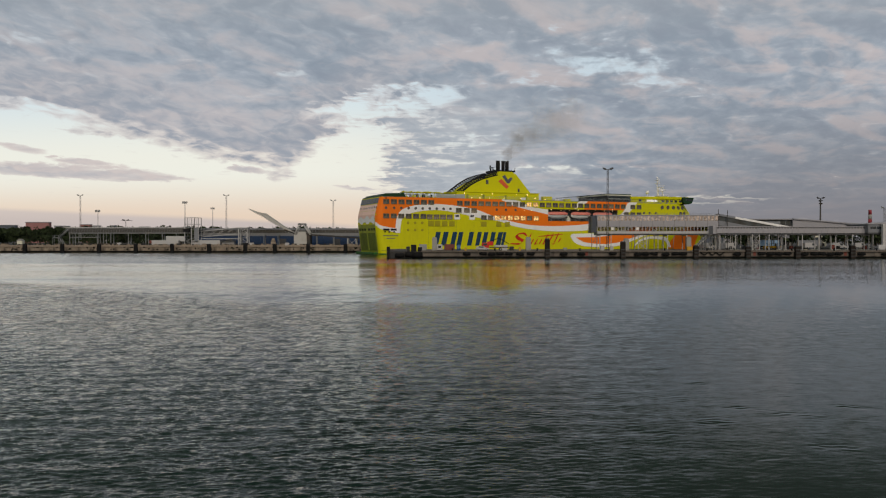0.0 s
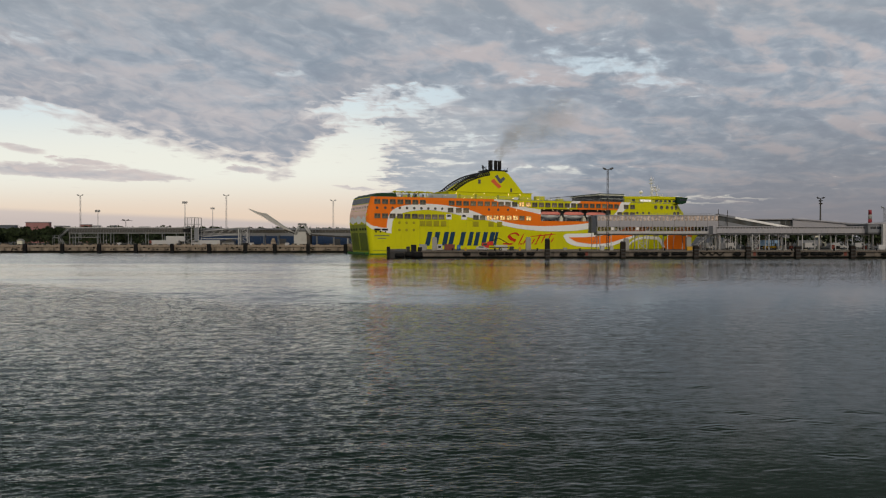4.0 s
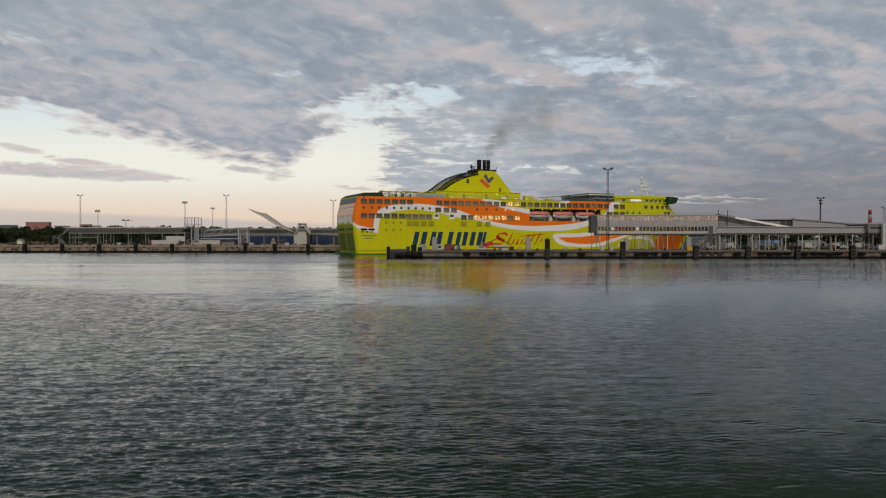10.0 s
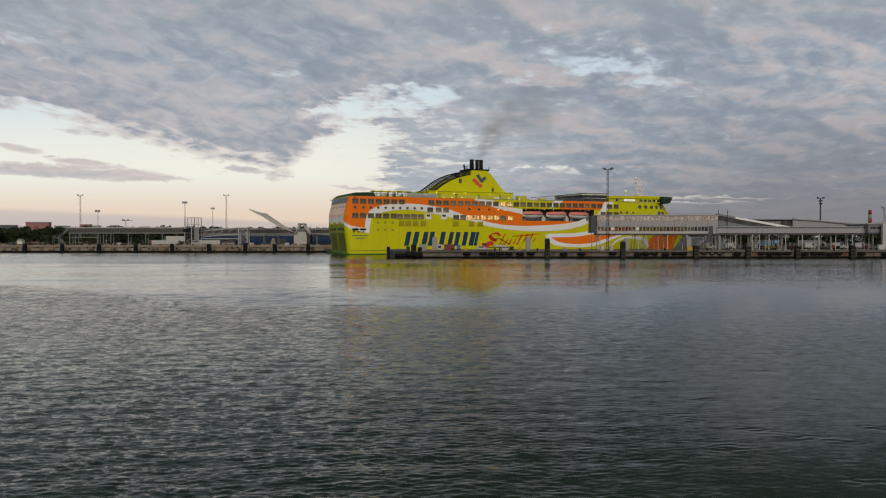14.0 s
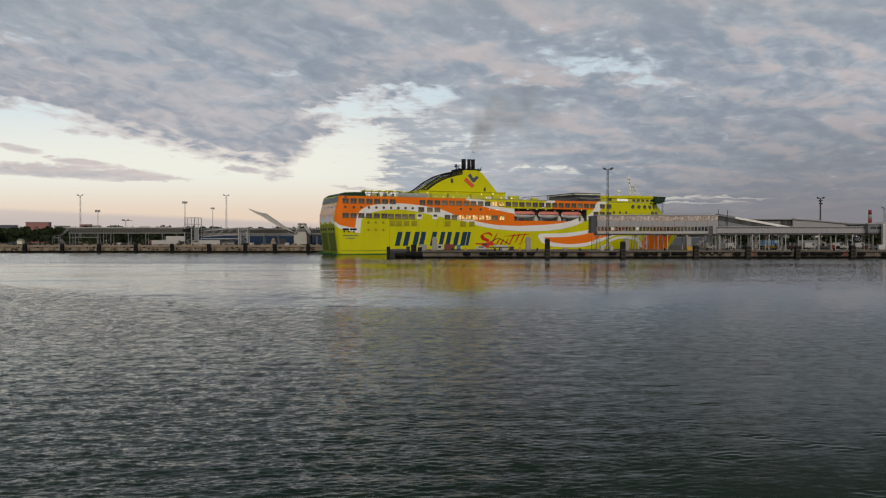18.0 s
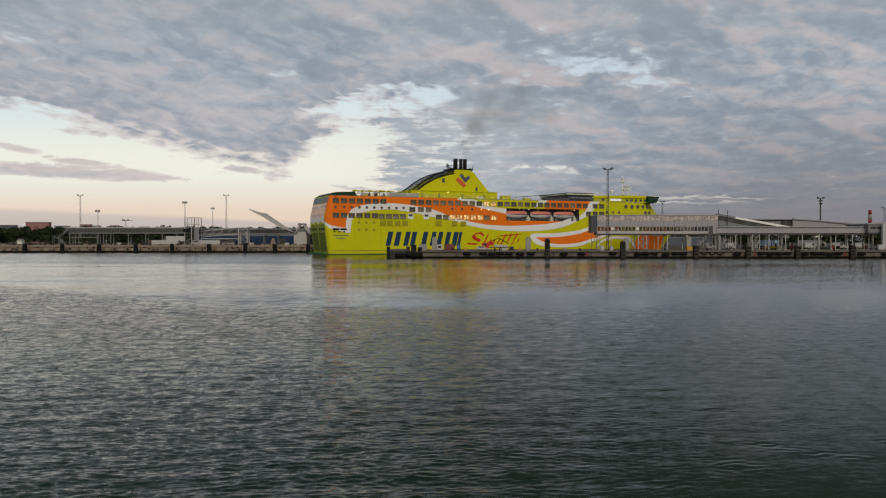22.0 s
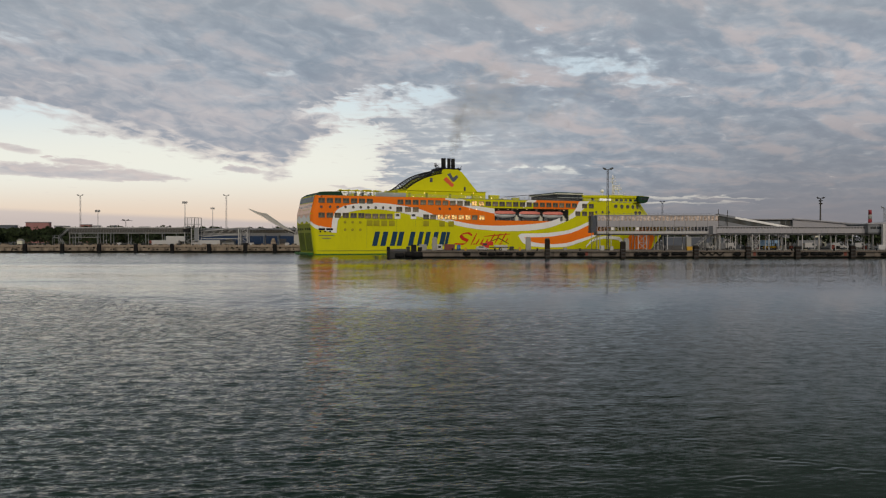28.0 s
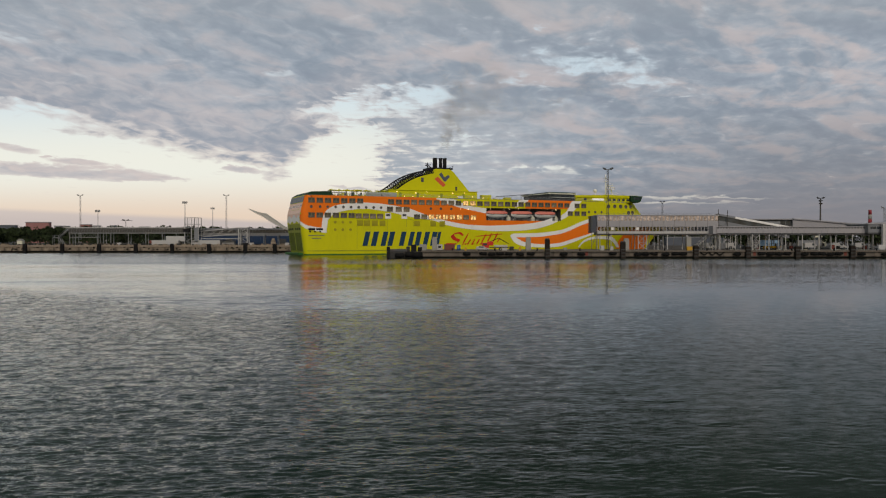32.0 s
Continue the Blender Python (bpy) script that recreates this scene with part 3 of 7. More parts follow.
def build_ferry():
    ship = thing("ferry", "large lime, orange and white passenger ferry leaving its berth", "ship")
    part("hull", hull_skin(-1), [LIME, BOOT_GREEN], ship)
    port = hull_skin(1)
    part("hull", port, [LIME, BOOT_GREEN], ship)
    # transom
    bm = bmesh.new()
    hs = [-1.5, 0, 6, 12, 16, TOP]
    cols = [[bm.verts.new((stern_at(h), y * half_breadth(0, h), h)) for y in (-1, -0.5, 0, 0.5, 1)] for h in hs]
    for r0, r1 in zip(cols, cols[1:]):
        for i in range(4):
            bm.faces.new((r0[i + 1], r0[i], r1[i], r1[i + 1]))
    part("transom", bm, LIME, ship)
    # main roof
    bm = bmesh.new()
    ring = [(s + (stern_at(TOP) if s < 2.5 else 0), half_breadth(s, TOP)) for s in [0, 1, 2.5, 60, 138] + [141 + 2 * i for i in range(11)]]
    pts = [(x, -y) for x, y in ring] + [(x, y) for x, y in ring[::-1]]
    lo = [bm.verts.new((x, y, TOP - 0.25)) for x, y in pts]
    hi = [bm.verts.new((x, y, TOP + 0.05)) for x, y in pts]
    bm.faces.new(hi), bm.faces.new(lo[::-1])
    for i in range(len(pts)):
        bm.faces.new((lo[i], lo[(i + 1) % len(pts)], hi[(i + 1) % len(pts)], hi[i]))
    part("roof_deck", bm, DECK_GREY, ship, "grey painted open roof deck")

    # livery
    bm = bmesh.new()
    side_strip(bm, 0.0, 7.2, TAIL_TOP, const(TOP - 0.02), step=0.4)
    side_strip(bm, 7.2, 55, BAND_TOP, const(TOP - 0.02))
    side_strip(bm, 55, 77, BAND_TOP, UP_LOW)
    side_strip(bm, 77, 104, BAND_TOP, const(14.0))
    part("orange_band", bm, ORANGE, ship, "orange painted band along the side")
    bm = bmesh.new()
    side_strip(bm, 95.5, 120.5, const(19.2), const(TOP - 0.02))
    part("orange_band", bm, ORANGE, ship)
    bm = bmesh.new()
    side_strip(bm, 146.4, 168.4, const(1.2), spline([(146.4, 5.5), (149, 9), (155, 12), (163, 13), (169, 13.4)]))
    part("orange_band", bm, ORANGE, ship)
    bm = bmesh.new()
    side_strip(bm, 0.0, 9.0, TAIL_LOW, TAIL_TOP, 0.07, 0.4)
    side_strip(bm, 7.0, 8.8, const(8.6), BAND_TOP, 0.075, 0.2)
    side_strip(bm, 8.8, 109, BAND_LOW, BAND_TOP, 0.07, 0.7)
    side_strip(bm, 108.9, 113.1, BAND_LOW, const(14.0), 0.07, 0.5)
    part("white_band", bm, WHITE, ship, "white painted wave along the side")
    bm = bmesh.new()
    side_strip(bm, 54.5, 77, UP_LOW, UP_TOP, 0.075, 0.6)
    part("white_band", bm, WHITE, ship)
    bm = bmesh.new()
    side_strip(bm, 113.25, 124, spline([(113.2, 14.4), (116.5, 15.9), (120, 18.6), (124, 22.8)]), spline([(113.2, 16.4), (116, 18.2), (119.3, 22.86), (124, 22.88)]), 0.085, 0.5)
    part("white_band", bm, WHITE, ship)
    bm = bmesh.new()
    side_strip(bm, 90.5, 97, spline([(90.5, 19.3), (97, 22.4)]), spline([(90.5, 20.5), (93.5, 22.88), (97, 22.88)]), 0.085, 0.5)
    part("white_band", bm, WHITE, ship)
    bm = bmesh.new()
    side_strip(bm, 88.3, 136, FIN_LOW, FIN_TOP, 0.07, 0.7)
    part("white_band", bm, WHITE, ship)
    bm = bmesh.new()
    side_strip(bm, 91.2, 136, FIN_IN_LOW, FIN_IN_TOP, 0.12, 0.7)
    part("orange_band", bm, ORANGE, ship)
    bm = bmesh.new()
    arc = spline([(122.9, 3.4), (125.5, 5.8), (129, 7.0), (133, 7.5), (140.5, 7.3), (146, 4.5), (148.2, 2.7)])
    side_strip(bm, 122.9, 148.2, lambda s: max(2.4, arc(s) - 1.1 - 0.05 * max(0, s - 133)), arc, 0.09, 0.6)
    part("white_band", bm, WHITE, ship)

    bm = bmesh.new()
    side_strip(bm, 0.6, 150, const(1.55), const(1.8), 0.16, 3.0)
    part("rubbing_strake", bm, DARK_LIME, ship)
    # boat bay
    a, b, lo, hi = BOAT_BAY
    bm = boxes((a, b, -10.0, -9.8, lo, hi))
    part("boat_bay_wall", bm, DARK_STEEL, ship)
    part("boat_bay_deck", boxes((a, b, -HALF + 0.02, -9.8, lo - 0.2, lo)), DECK_GREY, ship)
    part("boat_bay_ceiling", boxes((a, b, -HALF + 0.02, -9.8, hi, hi + 0.2)), DECK_GREY, ship)
    part("boat_bay_end", boxes((a - 0.2, a, -HALF + 0.02, -9.8, lo, hi)), DARK_STEEL, ship)
    part("boat_bay_end", boxes((b, b + 0.2, -HALF + 0.02, -9.8, lo, hi)), DARK_STEEL, ship)

    # windows: frame and pane on shared meshes
    def window_meshes(w, h, rim=None):
        bm = bmesh.new()
        for f in ((-w / 2, w / 2, h / 2, h / 2 + 0.1), (-w / 2, w / 2, -h / 2 - 0.1, -h / 2), (-w / 2 - 0.1, -w / 2, -h / 2 - 0.1, h / 2 + 0.1), (w / 2, w / 2 + 0.1, -h / 2 - 0.1, h / 2 + 0.1), (-0.09, 0.09, -h / 2, h / 2)):
            box(bm, f[0], f[1], -0.12, 0.02, f[2], f[3])
        fm = bpy.data.meshes.new("window_frame")
        bm.to_mesh(fm), bm.free()
        fm.materials.append(rim or WINDOW_RIM)
        bm = bmesh.new()
        box(bm, -w / 2, w / 2, -0.06, 0.0, -h / 2, h / 2)
        out = [fm]
        for mat in (CABIN_GLASS, GLINT, PALE_GLASS, LOUVRE):
            gm = bpy.data.meshes.new("pane")
            bm.to_mesh(gm)
            gm.materials.append(mat)
            out.append(gm)
        bm.free()
        return out

    def window(meshes, s, h, lit=0, lift=0.1):
        w = shared("window", meshes[0], ship, pose(s, -half_breadth(s, h) - lift, h))
        shared("pane", meshes[1 + lit], w, pose(0, 0, 0, rng.normalvariate(0, 1.3), 0, rng.normalvariate(0, 1.6)))

    wide = window_meshes(2.3, 1.75)
    rng = random.Random(4)
    for s in [3.1 + 3.2 * i for i in range(7)]:
        window(wide, s, 20.95)
    for s in [35 + 3.25 * i for i in range(26)]:
        window(wide, s, 20.9, 1 if int(s) in (67, 70) else (2 if 44 < s < 64 or int(s) in (77, 83, 109) else 0))
    for s in (121.5, 125.0):
        window(wide, s, 20.8), window(wide, s, 17.4)
    window(wide, 118, 17.4)
    for s in [3.1 + 3.15 * i for i in range(6)]:
        window(wide, s, 15.3)
    for s in [21.6 + 2.95 * i for i in range(4)]:
        window(wide, s, 15.15, 2)
    for s in (34.5, 38.2, 41.5):
        window(wide, s, 18.0, 2 if s > 35 else 0)
    for i, s in enumerate([46.0 + 3.1 * i for i in range(8)]):
        window(wide, s, 15.1, 1 if i in (2, 3, 4, 5, 6) else (2 if i in (1, 7) else 0))
    window(wide, 71.0, 15.0, 1)
    louvre = window_meshes(2.2, 1.9, LOUVRE)
    for s in (22.2, 25.0, 28.2, 31.4):
        window(louvre, s, 12.4, 3)
    for s in (46, 53, 57):
        window(louvre, s, 12.4, 3)

    def port_mesh(r, mat=None):
        bm = bmesh.new()
        rod(bm, (0, 0.02, 0), (0, -0.1, 0), r + 0.12, n=14)
        fm = bpy.data.meshes.new("porthole_rim")
        bm.to_mesh(fm), bm.free()
        fm.materials.append(mat or DARK_STEEL)
        bm = bmesh.new()
        rod(bm, (0, -0.08, 0), (0, -0.13, 0), r, n=14)
        gm = bpy.data.meshes.new("pane")
        bm.to_mesh(gm), bm.free()
        gm.materials.append(mat or CABIN_GLASS)
        return [fm, gm]

    small, large = port_mesh(0.42), port_mesh(0.75)
    for s in [3, 6.4, 9.4] + [12.5 + 3.05 * i for i in range(7)] + [52, 56.4, 61]:
        window(small, s, 18.5)
    dull = port_mesh(0.42, LOUVRE)
    for h in (12.7, 9.8):
        for s in (12.3, 15.3, 18.4):
            window(dull, s, h)
    for s in (138.1, 141.5, 145.0, 148.4, 151.8):
        window(large, s, 20.9)
    for s in (150.2, 153.2, 127.7, 131, 134.4):
        window(small if s < 140 else large, s, 18.2)

    # seams of the large side doors
    for s0, s1, h0, h1 in ((21.0, 33.4, 2.6, 13.9), (41.5, 44.3, 11.0, 13.9)):
        for q in ((s0, s0 + 0.1, h0, h1), (s1, s1 + 0.1, h0, h1), (s0, s1, h1, h1 + 0.1)):
            part("door_seam", boxes((q[0], q[1], -HALF - 0.06, -HALF - 0.01, q[2], q[3])), DARK_LIME, ship)
    # shell doors with white frames, mooring openings at the stern
    for s in (33.8, 40.6):
        d = part("shell_door", boxes((s - 1.2, s + 1.2, -HALF - 0.1, -HALF - 0.02, 14.2, 16.4)), WHITE, ship, "white framed shell door")
        part("door_opening", boxes((s - 0.8, s + 0.8, -HALF - 0.13, -HALF - 0.08, 15.2, 16.1)), DARK_STEEL, d)
    for s in (3.2, 6.2):
        part("mooring_opening", boxes((s - 1.3, s + 1.3, -half_breadth(s, 10) - 0.1, -half_breadth(s, 10) + 0.1, 9.5, 10.3)), BLACK, ship)
    for s in (2.6, 4.4, 6.4):
        part("fairlead", boxes((s - 0.3, s + 0.3, -half_breadth(s, 9) - 0.1, -half_breadth(s, 9) + 0.1, 8.7, 9.3)), BLACK, ship)

    # plain navy bars and a red stroke in place of the lettering
    def slanted(s, w, lo=3.5, hi=9.1, lean=1.3):
        bm = bmesh.new()
        y = -HALF
        prism(bm, [(s, lo), (s + w, lo), (s + w + lean, hi), (s + lean, hi)], y - 0.12, y - 0.02)
        return bm

    for s, w in ((23.2, 2.0), (26.6, 2.1), (30.6, 2.0), (33.4, 2.0), (38.2, 2.0), (42.0, 1.8), (44.9, 1.9), (48.4, 1.9), (51.6, 2.1), (54.0, 1.3)):
        part("marking_bar", slanted(s, w), NAVY, ship, "navy slanted bar painted on the side")
    # red brush strokes: one long swash, leaning strokes of several heights and a thin bar
    def stroke(pts, wide):
        f = [spline([(i, p[k]) for i, p in enumerate(pts)]) for k in (0, 1)]
        bm = bmesh.new()
        last = None
        n = 14 * (len(pts) - 1)
        for i in range(n + 1):
            t = i * (len(pts) - 1) / n
            w = wide * (0.45 + 0.55 * math.sin(math.pi * i / n))
            y = -HALF - 0.1
            cur = [bm.verts.new((f[0](t) + dx * w, y, f[1](t) + dh * w)) for dx, dh in ((-0.8, -0.6), (0.8, 0.6))]
            if last:
                bm.faces.new((last[0], cur[0], cur[1], last[1]))
            last = cur
        part("marking_stroke", bm, RED, ship, "red brush stroke painted on the side")

    stroke([(66.4, 7.6), (64.6, 8.7), (61.4, 7.8), (62.4, 6.4), (64.4, 5.4), (62.6, 4.1), (58.6, 4.3)], 0.8)
    for s, lo, hi in ((66.0, 3.7, 8.6), (68.4, 3.8, 6.2), (70.4, 3.9, 6.2), (72.6, 4.0, 6.3), (74.6, 4.2, 8.4), (77.2, 4.4, 8.6), (80.0, 4.6, 8.9), (82.2, 4.8, 6.6)):
        stroke([(s, lo), (s + (hi - lo) * 0.28, (lo + hi) / 2), (s + (hi - lo) * 0.55, hi)], 0.74)
    stroke([(72.0, 7.3), (78.0, 7.8), (84.5, 8.3)], 0.42)
    for s in (66.8, 70.0, 73.8, 79.0):
        stroke([(s, 4.2), (s + 1.0, 4.1), (s + 2.0, 4.9)], 0.42)
    for w, h in ((6.2, 7.3), (3.6, 6.2)):
        part("marking_bar", boxes((1.9 + (6.2 - w) / 2, 1.9 + (6.2 + w) / 2, -HALF - 0.08, -HALF - 0.01, h, h + 0.45)), BAR_GREY, ship, "grey painted bar near the stern")
    ship_stern(ship)
    ship_top(ship)
    ship_boats(ship)
    return ship



def ship_stern(ship):
    """The transom's paint, ramps, windows and the sloping roof over it."""
    def on(h, out=0.06):
        return stern_at(h) - out

    def panel(name, y0, y1, h0, h1, mat, out=0.06, label="", parent=ship):
        bm = bmesh.new()
        v = [bm.verts.new((on(h, o), y, h)) for o in (out, -0.05) for y, h in ((y0, h0), (y1, h0), (y1, h1), (y0, h1))]
        for q in ((3, 2, 1, 0), (4, 5, 6, 7), (0, 1, 5, 4), (1, 2, 6, 5), (2, 3, 7, 6), (3, 0, 4, 7)):
            bm.faces.new([v[i] for i in q])
        return part(name, bm, mat, parent, label)

    panel("stern_band", -11.2, 11.2, 14.4, 15.98, PINK_SHELL, 0.05, "pink stern paint, sky light put into its colour")
    panel("stern_band", -11.2, 11.2, 16.0, 17.45, PINK_SHELL, 0.05)
    panel("stern_band", -11.2, 11.2, 17.55, 20.1, PINK_SHELL, 0.05)
    for i in range(6):
        y = -11.4 + 3.85 * i
        panel("stern_window", y, y + 3.5, 20.35, 22.6, DULL_GLASS, 0.1, "slanted dark stern window")
    for i in range(11):
        panel("stern_window", -11.2 + 2.1 * i, -10.4 + 2.1 * i, 18.4, 19.2, GLASS, 0.1)
    # white crests over the stern
    bm = bmesh.new()
    crest = spline([(-11.2, 13.8), (-8.6, 15.4), (-5.6, 14.2), (-1.5, 15.6), (3.0, 14.4), (7.0, 15.4), (11.2, 14.0)])
    pts = [(-11.2 + i * 22.4 / 48, crest(-11.2 + i * 22.4 / 48)) for i in range(49)]
    top = [bm.verts.new((on(h, 0.12), y, h)) for y, h in pts]
    low = [bm.verts.new((on(12.5, 0.12), y, 12.6 + 0.45 * math.sin(y * 0.8) + 0.15 * math.sin(y * 2.1))) for y, h in pts]
    for i in range(48):
        bm.faces.new((low[i + 1], low[i], top[i], top[i + 1]))
    part("white_band", bm, WHITE, ship)
    # this panel's darker lime carries the shade of the lower stern
    panel("stern_band", -11.2, 11.2, 1.0, 11.95, DARK_LIME, 0.04, "dark lime lower stern, its shade put into the paint")
    for y in (-10.2, 0.8):
        ramp = panel("stern_ramp", y, y + 9.4, 1.6, 8.6, RAMP_GREEN, 0.12, "dark green vehicle ramp, raised")
        for k in range(5):
            panel("rib", y + 0.6 + 2.0 * k, y + 0.9 + 2.0 * k, 1.8, 8.4, RAMP_GREEN, 0.22, parent=ramp)
    for y in (-11, -7.6, -4.2, 1.2, 4.6, 8):
        panel("mooring_opening", y, y + 2.2, 9.6, 10.5, SHADE_GREEN, 0.1)
    bm = boxes((-1.6, 0.3, -12.0, 12.0, 0.1, 0.9), bevel=0.1)
    part("stern_step", bm, BOOT_GREEN, ship, "green step at the waterline")
    # roof over the aft windows
    bm = bmesh.new()
    prism(bm, [(stern_at(TOP) + 0.1, TOP + 0.06), (3.4, 24.3), (11.0, 24.6), (11.8, TOP + 0.06)], -12.6, 12.6)
    part("aft_roof", bm, DARK_GREEN, ship, "dark green sloping aft roof")


def ship_top(ship):
    # rails round the roof deck
    posts = bpy.data.meshes.new("rail_post")
    bm = boxes((-0.04, 0.04, -0.04, 0.04, 0, 1.15))
    bm.to_mesh(posts), bm.free()
    posts.materials.append(STEEL)
    for i in range(56):
        s = 11.5 + 2.5 * i
        if 76 < s < 98 or s < 36 or 122 < s < 150:
            shared("rail_post", posts, ship, pose(s, -half_breadth(s, TOP) + 0.25, TOP + 0.05))
    for h in (0.45, 0.8, 1.15):
        bm = rods([((s, -half_breadth(s, TOP) + 0.25, TOP + 0.05 + h), (s + 2.5, -half_breadth(s + 2.5, TOP) + 0.25, TOP + 0.05 + h)) for s in [11.5 + 2.5 * i for i in range(52)]], 0.035, 5)
        part("rail", bm, STEEL, ship)
    # sun deck: lime frames, awnings, wind screen
    for s in (12.5, 15.5, 18.5, 21.5, 24.5, 27.5):
        part("deck_frame", rods([((s, y, TOP), (s, y, 25.0)) for y in (-11.5, -7.5)] + [((s, -11.9, 25.0), (s, -6.5, 25.0))], 0.09), LIME, ship, "lime steel frame on the sun deck")
    part("frame_beam", rods([((12, -11.5, 25.0), (28, -11.5, 25.0))], 0.1), LIME, ship)
    part("frame_beam", rods([((12, -7.5, 25.1), (28, -7.5, 25.1))], 0.1), LIME, ship)
    for s, w in ((11.0, 4.2), (16.2, 2.6), (20.4, 3.4), (25.0, 2.4)):
        part("canopy", boxes((s, s + w, -11.6, -7.4, 25.1 + 0.1 * math.sin(s), 25.35 + 0.1 * math.sin(s)), bevel=0.05), LIME, ship, "lime canopy over the sun deck")
    for s in (11.6, 14.9, 18.0, 22.0, 25.6, 30.2, 33.6):
        part("parasol", rods([((s, -9.6, TOP), (s, -9.6, 25.5)), ((s - 0.7, -9.6, 25.3), (s + 0.7, -9.6, 25.6))], 0.12), LIME, ship)
    for s, w, h in ((12.6, 5.5, 24.2), (20, 2.6, 24.6)):
        part("awning", boxes((s, s + w, -10.5, -8, h, h + 0.25), bevel=0.08), WHITE, ship, "white canvas awning")
    for i in range(26):
        s = 10.5 + 0.98 * i
        part("sun_bench", boxes((s, s + 0.55 + 0.25 * math.sin(5 * s), -12.3, -11.9, TOP, TOP + 0.7 + 0.35 * math.sin(7 * s)), bevel=0.04), LIME if i % 3 else DARK_GREEN, ship)
    for s in (14.2, 17.3, 19.6, 22.4, 23.3, 26.1, 29.0, 31.5):
        part("deck_locker", boxes((s, s + 0.9 + 0.4 * math.sin(s), -11.2, -10.0, TOP, 24.1 + 0.3 * math.sin(3 * s)), bevel=0.06), DARK_GREEN if int(s) % 2 else STEEL, ship)
    for i in range(6):
        part("wind_screen", boxes((25 + 2.15 * i, 27.05 + 2.15 * i, -12.5, -12.4, TOP + 0.1, 24.6)), FROSTED, ship, "pale glass wind screen")
    # deck house under the funnel
    bm = boxes((35.5, 75.0, -9.2, 9.2, TOP, 25.9), bevel=0.25)
    part("deck_house", bm, LIME, ship)
    bm = boxes((35.2, 75.3, -9.5, 9.5, 25.9, 26.1))
    part("house_roof", bm, LIME, ship)
    for s in (40, 47.5, 58, 68):
        part("house_door", boxes((s, s + 1.0, -9.3, -9.1, TOP + 0.1, 25.0)), DARK_LIME, ship)
    # funnel casing
    arc = spline([(36.6, 25.9), (39, 27.4), (43, 30.3), (48, 32.9), (54, 34.7), (57.5, 35.4)])
    outline = [(38.0, 26.0)] + [(38.0 + k * 1.05, max(26.05, arc(38.0 + k * 1.05) - 1.5)) for k in range(1, 18)] + [(57.0, 35.0), (57.5, 35.4), (63.8, 35.4), (65.6, 34.4), (67.8, 32.0), (73.2, 26.0)]
    bm = bmesh.new()
    prism(bm, outline, -5.4, 5.4)
    part("funnel", bm, LIME, ship, "lime funnel casing with a curved back")
    # black curved rib with white marks
    sv = [36.0 + k * 1.0 for k in range(21)]
    for y in (-5.3, 5.3):
        inner, outer = [(v + 0.6, y, arc(v) - 1.35) for v in sv], [(v, y, arc(v) + 0.1) for v in sv]
        part("funnel_rib", rods(list(zip(inner, inner[1:])), 0.3), BLACK, ship, "black curved lattice rib behind the funnel")
        part("funnel_rib", rods(list(zip(outer, outer[1:])), 0.3), BLACK, ship)
        for k in range(21):
            part("rung", rods([(inner[k], outer[k])] + ([(inner[k], outer[k + 1])] if k < 20 else []), 0.17), BLACK, ship)
    for k in range(0, 21, 4):
        part("cross_bar", rods([((sv[k] + 0.6, -5.3, arc(sv[k]) - 1.35), (sv[k] + 0.6, 5.3, arc(sv[k]) - 1.35))], 0.12), BLACK, ship)
    part("funnel_platform", boxes((55.6, 66.0, -4.2, 4.2, 35.4, 36.1), bevel=0.1), BLACK, ship, "black platform on the funnel")
    for s, y, r in ((59.3, -1.0, 0.74), (61.6, -1.0, 0.74), (63.5, -1.0, 0.84)):
        bm = bmesh.new()
        rod(bm, (s, y, 36.1), (s, y, 40.2), r, n=16)
        rod(bm, (s, y, 40.2), (s, y, 40.45), r + 0.07, n=16)
        part("exhaust_pipe", bm, SOOT, ship, "black sooty exhaust pipe")
    for s, y, h in ((58.1, -1.4, 40.4), (56.9, 2, 38.6)):
        part("thin_pipe", rods([((s, y, 36), (s, y, h))], 0.24), SOOT, ship)
    for a, b in (((56.6, -3, 36.0), (54.6, -3, 37.6)), ((56.2, -3, 36.0), (53.8, -3, 37.0)), ((55.8, -1, 36.0), (54.9, -1, 38.2)), ((54.0, -3, 36.8), (56.4, -3, 37.4)), ((66.0, -3, 36.1), (66.6, -3, 37.3)), ((65.6, 1, 36.1), (67.2, 1, 36.9))):
        part("aerial", rods([(a, b)], 0.13), BLACK, ship)
    # plain emblem on the funnel
    bm = bmesh.new()
    prism(bm, [(57.0, 31.1), (58.5, 32.2), (62.2, 28.9), (60.9, 27.9)], -5.48, -5.38)
    part("emblem", bm, EMBLEM_RED, ship, "red slanted bar on the funnel")
    bm = bmesh.new()
    prism(bm, [(58.9, 33.2), (60.2, 34.0), (61.5, 32.0), (63.2, 33.1), (64.0, 32.3), (62.0, 30.2), (61.2, 30.4)], -5.48, -5.38)
    part("emblem", bm, EMBLEM_GREY, ship, "slate grey bent bar on the funnel")
    part("funnel_vent", boxes((51.0, 52.2, -5.48, -5.38, 29.8, 31.6)), TINT, ship)
    part("funnel_vent", boxes((66.5, 67.4, -5.48, -5.38, 26.6, 28.2)), TINT, ship)
    # lamps on the deck house and roof edge
    bulb = bpy.data.meshes.new("deck_lamp")
    bm = bmesh.new()
    bmesh.ops.create_icosphere(bm, subdivisions=1, radius=0.15)
    bm.to_mesh(bulb), bm.free()
    bulb.materials.append(LAMP)
